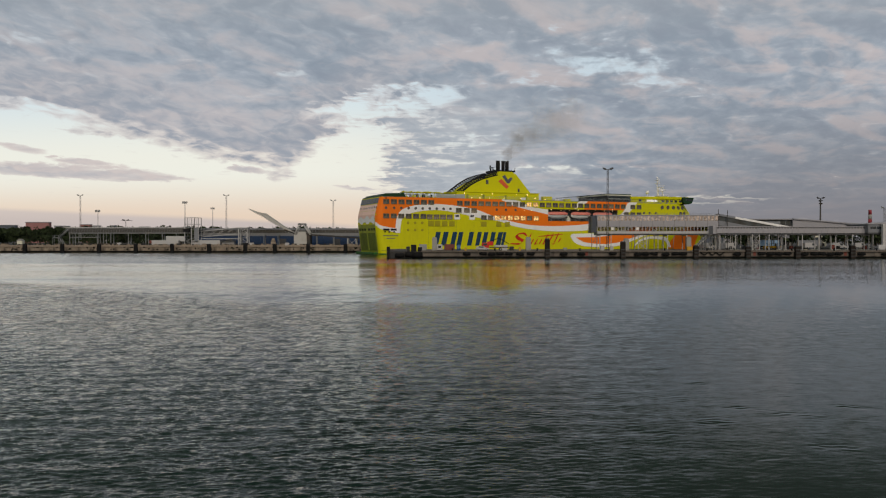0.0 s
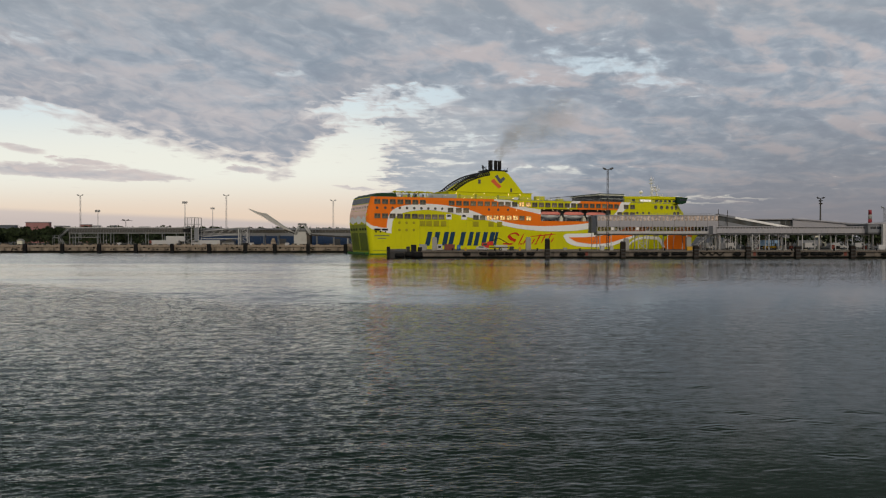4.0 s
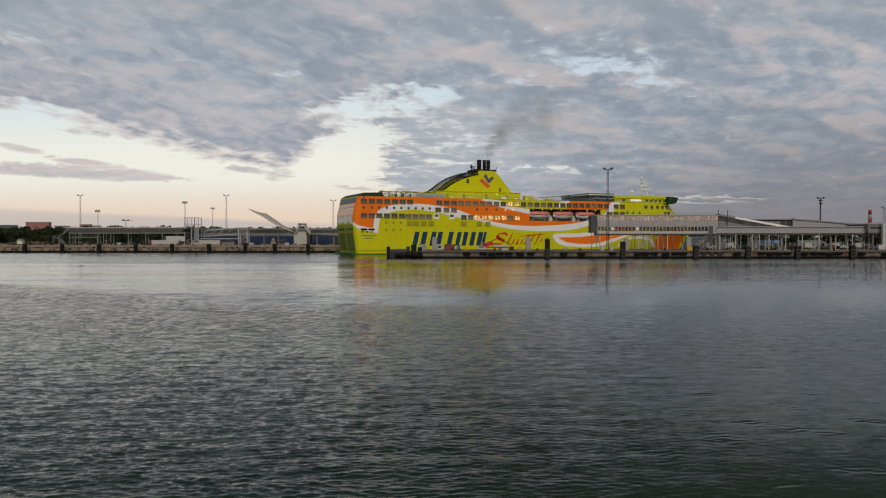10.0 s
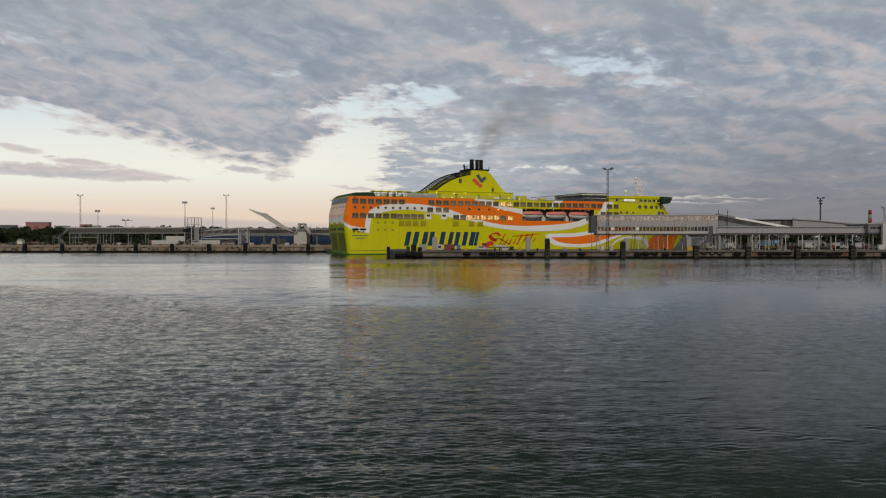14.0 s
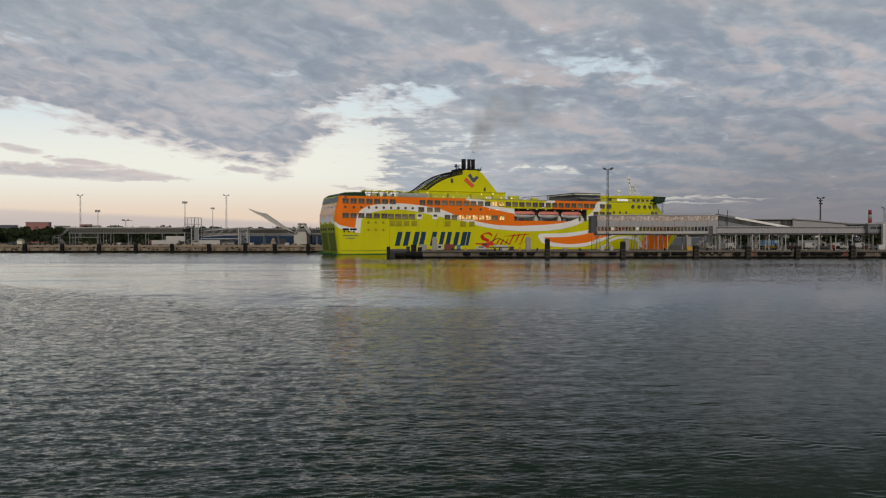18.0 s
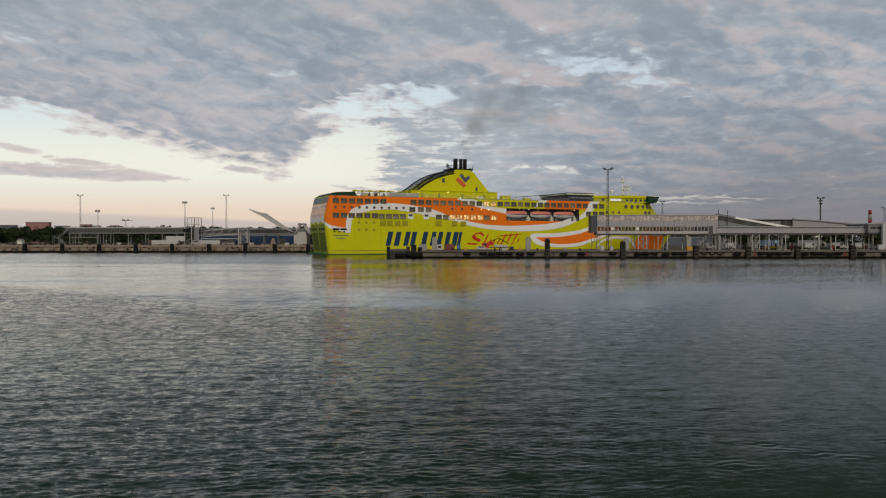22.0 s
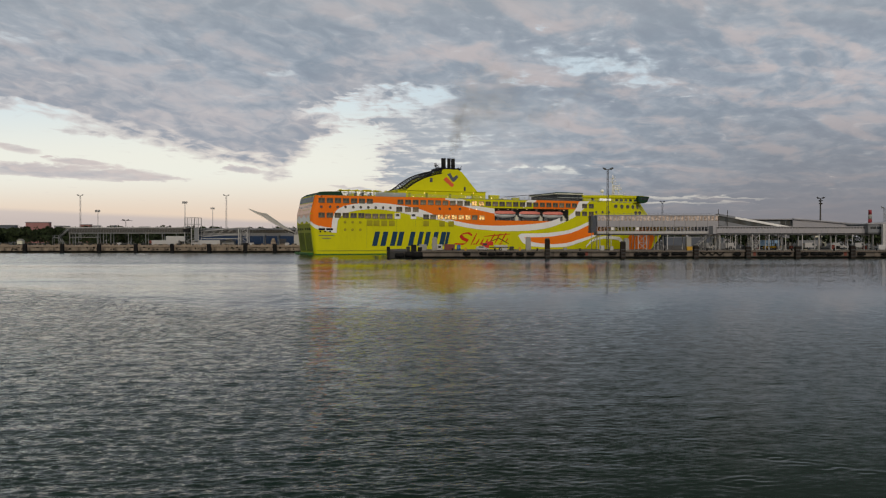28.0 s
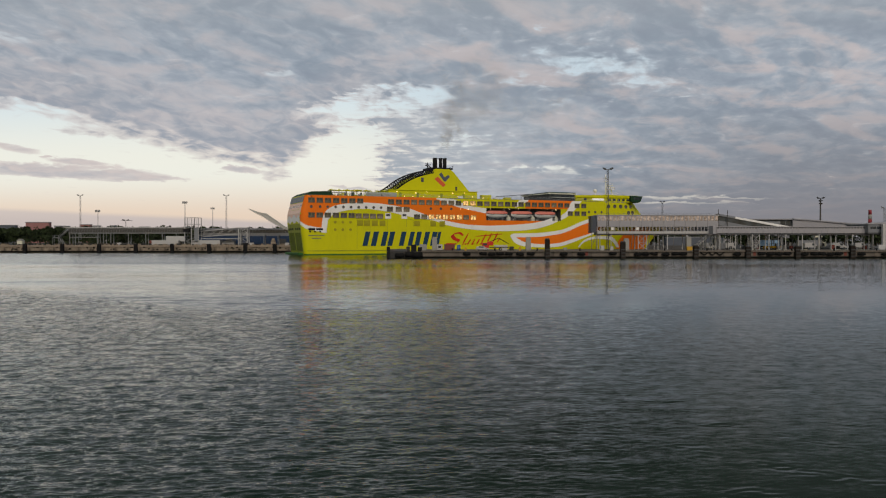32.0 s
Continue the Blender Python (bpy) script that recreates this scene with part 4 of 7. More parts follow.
    for s, y, h in [(39, -9.45, 25.3), (47, -9.45, 25.0), (52, -9.45, 25.4), (63.5, -9.45, 25.2), (69, -9.45, 25.4)] + [(14, -11, 25.2), (17.5, -8, 25.3), (21, -11, 24.9), (29, -10, 24.0), (33, -12.4, 24.3), (44.5, -12.9, 23.3), (49, -12.9, 23.4), (64, -12.7, 23.5), (71, -12.7, 23.6), (65.2, -13.7, 18.5), (68.6, -13.7, 18.4), (56, -12.7, 23.4), (76, -12.7, 23.3), (41, -12.7, 23.3)] + [(80 + 4.6 * i, -11.2, 18.9) for i in range(8)]:
        shared("deck_lamp", bulb, ship, pose(s, y, h))
    # forward of the funnel
    for s, w, h in ((66, 2.2, 1.2), (70, 1.4, 1.6), (77, 4.5, 1.9), (83, 2.0, 0.9), (88, 3, 1.1)):
        part("deck_box", boxes((s, s + w, -9.5, -7.5, TOP, TOP + h), bevel=0.1), WHITE if s in (66, 83) else LIME, ship)
    part("sloping_beam", rods([((84, -9, 24.2), (108.5, -9, 26.4)), ((96, -9.4, 25.0), (108.5, -9.4, 25.4)), ((96, -9, TOP), (96, -9, 25.3)), ((102, -9, TOP), (102, -9, 25.8))], 0.13), DARK_STEEL, ship)
    bm = boxes((108.8, 122.0, -11.4, 11.4, TOP, 25.9))
    part("lounge", bm, DARK_STEEL, ship, "dark glazed lounge on the roof deck")
    for i in range(5):
        part("lounge_pane", boxes((109.2 + 2.55 * i, 111.4 + 2.55 * i, -11.48, -11.38, 23.6, 25.5)), GLASS, ship)
    part("lounge_fascia", boxes((108.0, 122.4, -11.9, 11.9, 25.8, 26.3), bevel=0.08), CREAM, ship, "pale roof edge")
    part("lounge_roof", boxes((108.4, 122.0, -11.6, 11.6, 26.3, 26.7), bevel=0.08), DARK_GREEN, ship, "dark green flat roof")
    part("lounge_awning", boxes((109, 121.5, -12.6, -11.5, 24.3, 24.5)), FROSTED, ship)
    # bridge
    bm = bmesh.new()
    prism(bm, [(121.8, TOP), (121.8, 24.6), (151.6, 25.1), (156.2, TOP)], -12.1, 12.1)
    part("bridge_house", bm, LIME, ship)
    bm = bmesh.new()
    prism(bm, [(121.4, 24.6), (121.8, 25.6), (140, 26.0), (154.6, 26.0), (155.6, 25.0), (151.1, 25.0)], -12.6, 12.6)
    part("bridge_roof", bm, LIME, ship)
    bm = bmesh.new()
    prism(bm, [(150.6, 23.2), (153.5, 22.6), (155.6, 23.2), (156.8, 25.7), (150.2, 25.9)], -13.6, 13.6)
    part("bridge_wing", bm, DARK_GREEN, ship, "dark green glazed bridge wing")
    for i in range(4):
        part("bridge_window", boxes((151.9 + 1.0 * i, 152.75 + 1.0 * i, -13.7, -13.58, 24.1, 25.2)), GLASS, ship)
    part("lit_window", boxes((130.5, 136.5, -12.2, -12.08, 23.5, 24.4)), PALE_LIT, ship, "brightly lit long window")
    for s in (126, 139, 141.5, 144, 146.5, 149):
        part("house_window", boxes((s, s + 1.5, -12.2, -12.08, 23.4, 24.4)), GLASS, ship)
    # masts and domes
    part("mast", rods([((146.2, 0, 25.9), (146.2, 0, 36.4)), ((147.0, 0, 25.9), (146.9, 0, 31.4)), ((150.4, 0, 25.9), (148.6, 0, 31.0))], 0.24), WHITE, ship, "white signal mast over the bridge")
    for a, b, h in ((145.4, 152.2, 26.9), (146.4, 150.4, 29.4), (146.6, 149.4, 31.2), (145.5, 147.0, 33.0), (145.7, 146.8, 34.6)):
        part("mast_platform", boxes((a, b, -1.1, 1.1, h, h + 0.22), bevel=0.03), WHITE, ship)
        part("platform_rail", rods([((a, -1.1, h + 1.0), (b, -1.1, h + 1.0)), ((a, -1.1, h), (a, -1.1, h + 1.0)), ((b, -1.1, h), (b, -1.1, h + 1.0))], 0.06, 5), WHITE, ship)
    part("radar", boxes((147.2, 151.0, -0.2, 0.2, 30.2, 30.6), bevel=0.05), WHITE, ship)
    bm = bmesh.new()
    rod(bm, (140.3, 0, 25.9), (140.3, 0, 28.2), 0.12)
    bmesh.ops.create_uvsphere(bm, u_segments=14, v_segments=9, radius=0.85, matrix=pose(140.3, 0, 28.7))
    part("satellite_dome", bm, WHITE, ship, "white satellite dome")
    for s, h in ((125, 28.2), (129, 27.4), (134, 27.2), (151.5, 28)):
        part("aerial", rods([((s, -6, 25.8), (s, -6, h))], 0.06), STEEL, ship)


def ship_boats(ship):
    """Three lifeboats in the bay with their davits."""
    def boat(s):
        bm = bmesh.new()
        rings = []
        for i in range(13):
            t = -1 + i / 6
            w = 1.55 * max(0.05, 1 - abs(t) ** 2.6)
            rings.append([bm.verts.new((s + t * 5.1, -11.9 + w * math.cos(a), 16.7 + (0.35 * t * t if math.sin(a) < 0 else 0) + 1.55 * math.sin(a) * (1 - 0.35 * abs(t) ** 3))) for a in [math.pi + math.pi * k / 8 for k in range(9)]])
        for a, b in zip(rings, rings[1:]):
            for k in range(8):
                bm.faces.new((a[k], a[k + 1], b[k + 1], b[k])).smooth = True
        b = part("lifeboat", bm, WHITE, ship, "white lifeboat with a faded red canopy")
        bm = bmesh.new()
        rings = []
        for i in range(13):
            t = -1 + i / 6
            w = 1.6 * max(0.06, 1 - abs(t) ** 3)
            rings.append([bm.verts.new((s + t * 5.15, -11.9 + w * math.cos(a), 16.7 + 0.3 * t * t + 1.45 * math.sin(a) ** 0.8 * max(0.1, 1 - abs(t) ** 4 * 0.6) if math.sin(a) > 0.01 else 16.7 + 0.3 * t * t)) for a in [math.pi * k / 8 for k in range(9)]])
        for a, c in zip(rings, rings[1:]):
            for k in range(8):
                bm.faces.new((a[k], c[k], c[k + 1], a[k + 1])).smooth = True
        part("canopy", bm, PINK, b, "faded red canopy")
        part("rubbing_strake", boxes((s - 4.9, s + 4.9, -13.55, -13.4, 16.6, 16.8)), BLACK, b)

    for s in (82.7, 94.7, 106.3):
        boat(s)
        for d in (-3.6, 3.6):
            bm = rods([((s + d, -10.2, 14.0), (s + d, -11.0, 18.9)), ((s + d, -11.0, 18.9), (s + d, -12.8, 19.0)), ((s + d, -12.0, 19.0), (s + d, -12.0, 17.6))], 0.16)
            part("davit", bm, STEEL if d > 0 else DARK_STEEL, ship, "steel boat davit")
    for i in range(17):
        s = 78 + 2.15 * i
        part("bay_post", boxes((s, s + 0.08, -13.45, -13.37, 14.0, 15.1)), STEEL, ship)
    for h in (14.55, 15.05):
        part("bay_rail", rods([((77.1, -13.41, h), (113.1, -13.41, h))], 0.04, 5), STEEL, ship)
    for s in (88.7, 100.5, 112.2):
        part("winch", boxes((s - 0.8, s + 0.8, -11.6, -10.4, 14.0, 15.6), (s - 0.3, s + 0.3, -11.4, -10.6, 15.6, 16.4), bevel=0.08), CREAM, ship, "cream boat winch")
    for i in range(9):
        s = 79.5 + 3.9 * i
        part("bay_locker", boxes((s, s + 1.7, -10.0, -9.3 - 0.4, 14.0, 15.7 + 0.5 * (i % 2))), DARK_STEEL if i % 3 else WHITE, ship)
    for i in range(9):
        part("bay_window", boxes((78.6 + 3.9 * i, 80.4 + 3.9 * i, -10.06, -9.98, 16.3, 18.2)), GLASS, ship)


DULL_GLASS = surface("dull_dark_glass", (0.055, 0.065, 0.078), 0.35, stain=(0.07, 0.07, 0.07), dirt=0.3, gloss=0.2)
# the stern's orange, lightened to pink for light from the left sky
PINK_SHELL = surface("skylit_orange_paint", (0.85, 0.58, 0.46), 0.5, stain=(0.5, 0.2, 0.15), dirt=0.25, streak=0.3)
# green darkened to paint the shade inside the stern's openings
SHADE_GREEN = surface("shaded_green_paint", (0.03, 0.042, 0.012), 0.7, stain=(0.02, 0.02, 0.01), dirt=0.4)
RAMP_GREEN = surface("ramp_green_paint", (0.11, 0.14, 0.016), 0.6, stain=(0.04, 0.05, 0.01), dirt=0.5, streak=0.5)
DARK_LIME = surface("dark_lime_paint", (0.29, 0.32, 0.02), 0.5, stain=(0.06, 0.08, 0.02), dirt=0.4, streak=0.4)
SOOT = surface("sooty_black", (0.012, 0.011, 0.010), 0.85, stain=(0.03, 0.025, 0.02), dirt=0.5)
CREAM = surface("cream_paint", (0.62, 0.60, 0.48), 0.5, stain=(0.4, 0.37, 0.28), dirt=0.2)
FROSTED = surface("frosted_panel", (0.38, 0.40, 0.36), 0.3, stain=(0.25, 0.26, 0.22), dirt=0.3, gloss=0.5)
PALE_LIT = glow("pale_lit_window", (1.0, 0.93, 0.8), 0.8)

FERRY = build_ferry()


# ---- ground: one sheet of port land round the basin, out to the horizon ----
def ground():
    bm = bmesh.new()
    pts = [(-4200, 356), (-32, 356), (-32, 470), (178, 470), (178, 284), (4200, 284), (4200, 4200), (-4200, 4200)]
    f = bm.faces.new([bm.verts.new((x, y, 2.38)) for x, y in pts])
    r = bmesh.ops.extrude_face_region(bm, geom=[f])
    bmesh.ops.translate(bm, verts=[v for v in r["geom"] if isinstance(v, bmesh.types.BMVert)], vec=(0, 0, -4))
    bmesh.ops.recalc_face_normals(bm, faces=bm.faces[:])
    bmesh.ops.triangulate(bm, faces=bm.faces[:])
    tagged(part("ground", bm, ASPHALT, None), "grey asphalt port ground behind the quays", "ground", kind="structure")


ground()
TARRED = surface("tarred_timber", (0.021, 0.017, 0.014), 0.7, stain=(0.045, 0.033, 0.024), dirt=0.5, bump=0.03, streak=0.3, gloss=0.08)
GRIME = surface("dark_grimy_steel", (0.035, 0.035, 0.034), 0.6, 0.2, stain=(0.1, 0.06, 0.03), dirt=0.5)
STONE = surface("light_concrete", (0.286, 0.277, 0.252), 0.85, stain=(0.15, 0.13, 0.11), dirt=0.5, big=0.5, bump=0.03)
OFFWHITE = surface("off_white_paint", (0.41, 0.40, 0.39), 0.45, stain=(0.4, 0.36, 0.3), dirt=0.3)
POST = surface("pale_steel_post", (0.19, 0.195, 0.195), 0.5, 0.2, stain=(0.28, 0.22, 0.17), dirt=0.35)


# ---- the near pier: concrete face panels, cap, fenders and piles ----
def near_pier():
    y0, top = 244.0, 2.4
    pier = part("pier", boxes((-6.9, 420, y0 + 0.5, 284, -1.5, top - 0.35)), WET, None)
    tagged(pier, "long grey concrete pier with fenders", "pier", kind="structure")
    face = bpy.data.meshes.new("face_panel")
    bm = boxes((0.03, 5.97, -0.5, 0.02, 0.55, top - 0.4), bevel=0.04)
    bm.to_mesh(face), bm.free()
    face.materials.append(CONCRETE)
    cap = bpy.data.meshes.new("cap_stone")
    bm = boxes((0.015, 2.985, -0.65, 1.0, top - 0.38, top), bevel=0.05)
    bm.to_mesh(cap), bm.free()
    cap.materials.append(CONCRETE)
    deck = bpy.data.meshes.new("deck_slab")
    bm = boxes((0.02, 11.98, 1.02, 39.5, top - 0.34, top - 0.02))
    bm.to_mesh(deck), bm.free()
    deck.materials.append(CONCRETE)
    for i in range(56):
        shared("face_panel", face, pier, pose(-6.9 + 6 * i, y0 + 0.5, 0))
    for i in range(112):
        shared("cap_stone", cap, pier, pose(-6.9 + 3 * i, y0, 0))
    for i in range(28):
        shared("deck_slab", deck, pier, pose(-6.9 + 12 * i, y0, 0))

    # rubber log fenders hung on chains
    def log_fender():
        f = thing("log_fender", "black rubber log fender hung on the pier face", "fender", group="fenders along the pier")
        bm = bmesh.new()
        for a, b, r0, r1 in ((-1.25, -0.95, 0.24, 0.46), (-0.95, 0.95, 0.46, 0.46), (0.95, 1.25, 0.46, 0.24)):
            rod(bm, (a, 0, 0), (b, 0, 0), r0, r1, 12)
        part("log", bm, RUBBER, f)
        for x in (-0.75, 0.75):
            part("chain", rods([((x, 0.1, 0.35), (x, 0.36, 0.75))], 0.045, 5), GRIME, f)
        return f

    first = log_fender()
    xs = [826, 855, 870, 885, 900, 920, 939, 997, 1028, 1084, 1128, 1142, 1157, 1177, 1195, 1208, 1303, 1347, 1362, 1377, 1392, 1423, 1440, 1453, 1468, 1483, 1523, 1565]
    xs = [round((x - 784) * 0.1794, 1) for x in xs] + [150, 156, 164, 180]
    for i, x in enumerate(xs):
        m = pose(x, y0 - 0.55, 1.42 + 0.12 * math.sin(i * 2.3), 0, 3 * math.sin(i * 1.7), 0)
        if i == 0:
            first.matrix_basis = m
        else:
            copy_thing(first, m)

    # tall piles in front of the face
    def pile(x, top_h, w=1.5):
        p = thing("fender_pile", "dark timber and steel fender pile before the pier", "pile", pose(x, y0 - 0.75, 0), "piles along the pier")
        bm = boxes((-w / 2, w / 2, -0.75, 0.7, -1.2, top_h), bevel=0.12)
        part("pile_body", bm, TARRED, p)
        for h in (0.6, 1.6, 2.6):
            if h < top_h:
                part("strap", boxes((-w / 2 - 0.06, w / 2 + 0.06, -0.83, -0.7, h, h + 0.22)), DARK_STEEL, p)
        part("pile_cap", boxes((-w / 2 + 0.15, w / 2 - 0.15, -0.5, 0.5, top_h, top_h + 0.3), bevel=0.06), DARK_STEEL, p)

    for x, h in ((33.0, 6.0), (56.9, 5.1), (80.0, 3.9), (96.5, 3.6), (112.1, 3.7), (129.5, 3.9), (160.5, 4.2)):
        pile(x, h)

    def pillar(x, y, h, w=1.6):
        p = thing("concrete_pillar", "light concrete mooring pillar on the pier", "pillar", pose(x, y, top), "pillars on the pier")
        part("shaft", boxes((-w / 2, w / 2, -w / 2, w / 2, 0, h), bevel=0.12), STONE, p)
        part("pillar_head", boxes((-w / 2 + 0.2, w / 2 - 0.2, -w / 2 + 0.2, w / 2 - 0.2, h, h + 0.35), bevel=0.08), STONE, p)

    for x, y, h in ((-2.7, 248, 4.0), (27.5, 248, 4.0), (59.1, 248, 3.6), (83.6, 262, 4.2)):
        pillar(x, y, h)

    # bollards
    def bollard(x):
        b = thing("bollard", "black iron mooring bollard on the pier edge", "bollard", pose(x, y0 + 0.7, top), "bollards on the pier")
        bm = bmesh.new()
        rod(bm, (0, 0, 0), (0, 0, 0.5), 0.28, 0.22, 10)
        rod(bm, (0, 0, 0.5), (0, 0, 0.75), 0.4, 0.34, 10)
        part("bollard_body", bm, BLACK, b)

    for i in range(14):
        bollard(3 + 13.5 * i)

    # hanging black hose in a zigzag
    hose = thing("hanging_hose", "black hose hung in loops on the pier face", "hose")
    pts = [(81.5, 2.0), (82.9, 1.0), (84.1, 1.9), (85.4, 0.95), (86.5, 1.9), (87.7, 0.95), (89.3, 2.0)]
    for a, b in zip(pts, pts[1:]):
        part("hose_length", rods([((a[0], y0 - 0.3, a[1]), (b[0], y0 - 0.3, b[1]))], 0.17, 8), RUBBER, hose)
    for x in (45.6, 98.9, 127.7):
        s = thing("red_sign_board", "faded red board fixed to the pier face", "sign", group="boards on the pier")
        part("board", boxes((x - 0.45, x + 0.45, y0 - 0.12, y0 - 0.02, 0.8, 2.25), bevel=0.03), FADED_RED, s)

    # pontoon at the pier's end
    pon = thing("end_pontoon", "dark steel pontoon with black fenders at the pier end", "pontoon")
    part("pontoon_body", boxes((-16.9, -7.0, y0 + 0.8, y0 + 9, -0.6, 2.1), bevel=0.15), GRIME, pon)
    part("pontoon_wall", boxes((-17.0, -11.6, y0 + 1.4, y0 + 6, 2.1, 2.9), bevel=0.1), DARK_STEEL, pon)
    part("end_post", boxes((-17.9, -16.9, y0 + 0.2, y0 + 1.6, -0.8, 3.7), bevel=0.1), BLACK, pon, "black fender post")
    for x, z, r, w in ((-13.8, 0.9, 0.75, 2.6), (-10.6, 1.2, 0.85, 2.6), (-8.3, 1.0, 0.95, 3.2)):
        bm = bmesh.new()
        rod(bm, (x - w / 2, y0 + 0.1, z), (x + w / 2, y0 + 0.1, z), r, n=16)
        rod(bm, (x - w / 2 - 0.25, y0 + 0.1, z), (x - w / 2, y0 + 0.1, z), r * 0.5, r, 16)
        rod(bm, (x + w / 2, y0 + 0.1, z), (x + w / 2 + 0.25, y0 + 0.1, z), r, r * 0.5, 16)
        part("roller_fender", bm, RUBBER, pon)
    for x, h, w in ((-11.2, 3.7, 1.1), (-9.4, 4.3, 1.8), (-7.4, 3.5, 1.4)):
        part("winch", boxes((x - w / 2, x + w / 2, y0 + 2, y0 + 3.6, 2.1, h), bevel=0.2), BLACK if x > -10 else GRIME, pon, "dark mooring winch")
    part("pontoon_crate", boxes((-7.6, -5.2, y0 + 2.2, y0 + 4, 2.4, 4.4), bevel=0.1), STONE, pon)


FADED_RED = surface("faded_red_paint", (0.17, 0.04, 0.03), 0.6, stain=(0.15, 0.07, 0.05), dirt=0.5)
near_pier()


# ---- vehicles and gear ----
def wheel(parent, x, y, r=0.5, w=0.3):
    bm = bmesh.new()
    rod(bm, (x, y - w / 2, r), (x, y + w / 2, r), r, n=16)
    t = part("wheel", bm, RUBBER, parent)
    bm = bmesh.new()
    rod(bm, (x, y - w / 2 - 0.03, r), (x, y + w / 2 + 0.03, r), r * 0.55, n=12)
    part("rim", bm, STEEL, t)


def van(m, paint, label, length=5.4, high=2.4):
    v = thing("van", label, "van", m, "vans on the port ground")
    bm = bmesh.new()
    k = length
    prism(bm, [(0, 0.45), (k, 0.45), (k, 1.15), (k - 0.9, 1.35), (k - 1.7, high), (0.15, high), (0, high - 0.3)], -1.0, 1.0)
    bmesh.ops.bevel(bm, geom=bm.edges[:], offset=0.08, segments=2, profile=0.5, affect="EDGES")
    part("body", bm, paint, v)
    part("side_window", boxes((k - 2.6, k - 1.5, -1.02, -0.98, 1.35, high - 0.25)), GLASS, v)
    bm = bmesh.new()
    prism(bm, [(k - 0.95, 1.4), (k - 0.9, 1.42), (k - 1.62, high - 0.08), (k - 1.67, high - 0.1)], -0.9, 0.9)
    part("windscreen", bm, GLASS, v)
    for x in (1.0, k - 1.1):
        for y in (-0.92, 0.92):
            wheel(v, x, y, 0.36, 0.24)
    part("bumper", boxes((k - 0.1, k + 0.06, -0.95, 0.95, 0.4, 0.65)), BLACK, v)
    return v


def car(m, paint, label):
    v = thing("car", label, "car", m, "cars on the port ground")
    bm = bmesh.new()
    prism(bm, [(0, 0.35), (4.3, 0.35), (4.3, 0.75), (3.2, 0.92), (2.5, 1.45), (0.9, 1.45), (0.1, 0.95)], -0.85, 0.85)
    bmesh.ops.bevel(bm, geom=bm.edges[:], offset=0.07, segments=2, profile=0.5, affect="EDGES")
    part("body", bm, paint, v)
    part("side_window", boxes((0.9, 2.55, -0.87, -0.84, 0.95, 1.35)), GLASS, v)
    for x in (0.85, 3.45):
        for y in (-0.78, 0.78):
            wheel(v, x, y, 0.32, 0.22)


def trailer(m, paint, label, length=13.6, cab=None, end=None):
    v = thing("truck_trailer", label, "truck", m, "trucks on the quay")
    part("box_body", boxes((0, length, -1.25, 1.25, 1.15, 3.3), bevel=0.06), paint, v)
    for i in range(int(length / 1.7)):
        part("side_rib", boxes((0.8 + 1.7 * i, 0.88 + 1.7 * i, -1.29, -1.25, 1.2, 3.25)), paint, v)
    part("chassis", boxes((0.3, length, -0.6, 0.6, 0.85, 1.15)), DARK_STEEL, v)
    for x in (length - 1.6, length - 2.9, length - 4.2):
        for y in (-1.05, 1.05):
            wheel(v, x, y, 0.5, 0.35)
    if end:
        part("end_panel", boxes((-0.12, 0.0, -1.2, 1.2, 1.2, 3.25)), end, v)
        part("end_panel", boxes((0.0, 0.9, -1.31, -1.26, 1.2, 3.25)), end, v)
    if cab:
        part("cab", boxes((-2.6, -0.4, -1.2, 1.2, 0.6, 3.4), bevel=0.2), cab, v)
        part("cab_window", boxes((-2.2, -0.8, -1.24, -1.19, 2.0, 3.0)), GLASS, v)
        for x in (-1.6, 0.9):
            for y in (-1.05, 1.05):
                wheel(v, x, y, 0.5, 0.35)


def container(m, paint, label, length=6.0, high=2.6):
    c = thing("cargo_container", label, "container", m, "containers in the port")
    part("shell", boxes((0, length, -1.2, 1.2, 0.1, high), bevel=0.05), paint, c)
    for i in range(int(length / 0.6)):
        part("corrugation", boxes((0.3 + 0.6 * i, 0.55 + 0.6 * i, -1.26, -1.2, 0.3, high - 0.2)), paint, c)
    for x in (0.1, length - 0.1):
        part("corner_post", boxes((x - 0.12, x + 0.12, -1.28, 1.28, 0, high + 0.02)), DARK_STEEL, c)


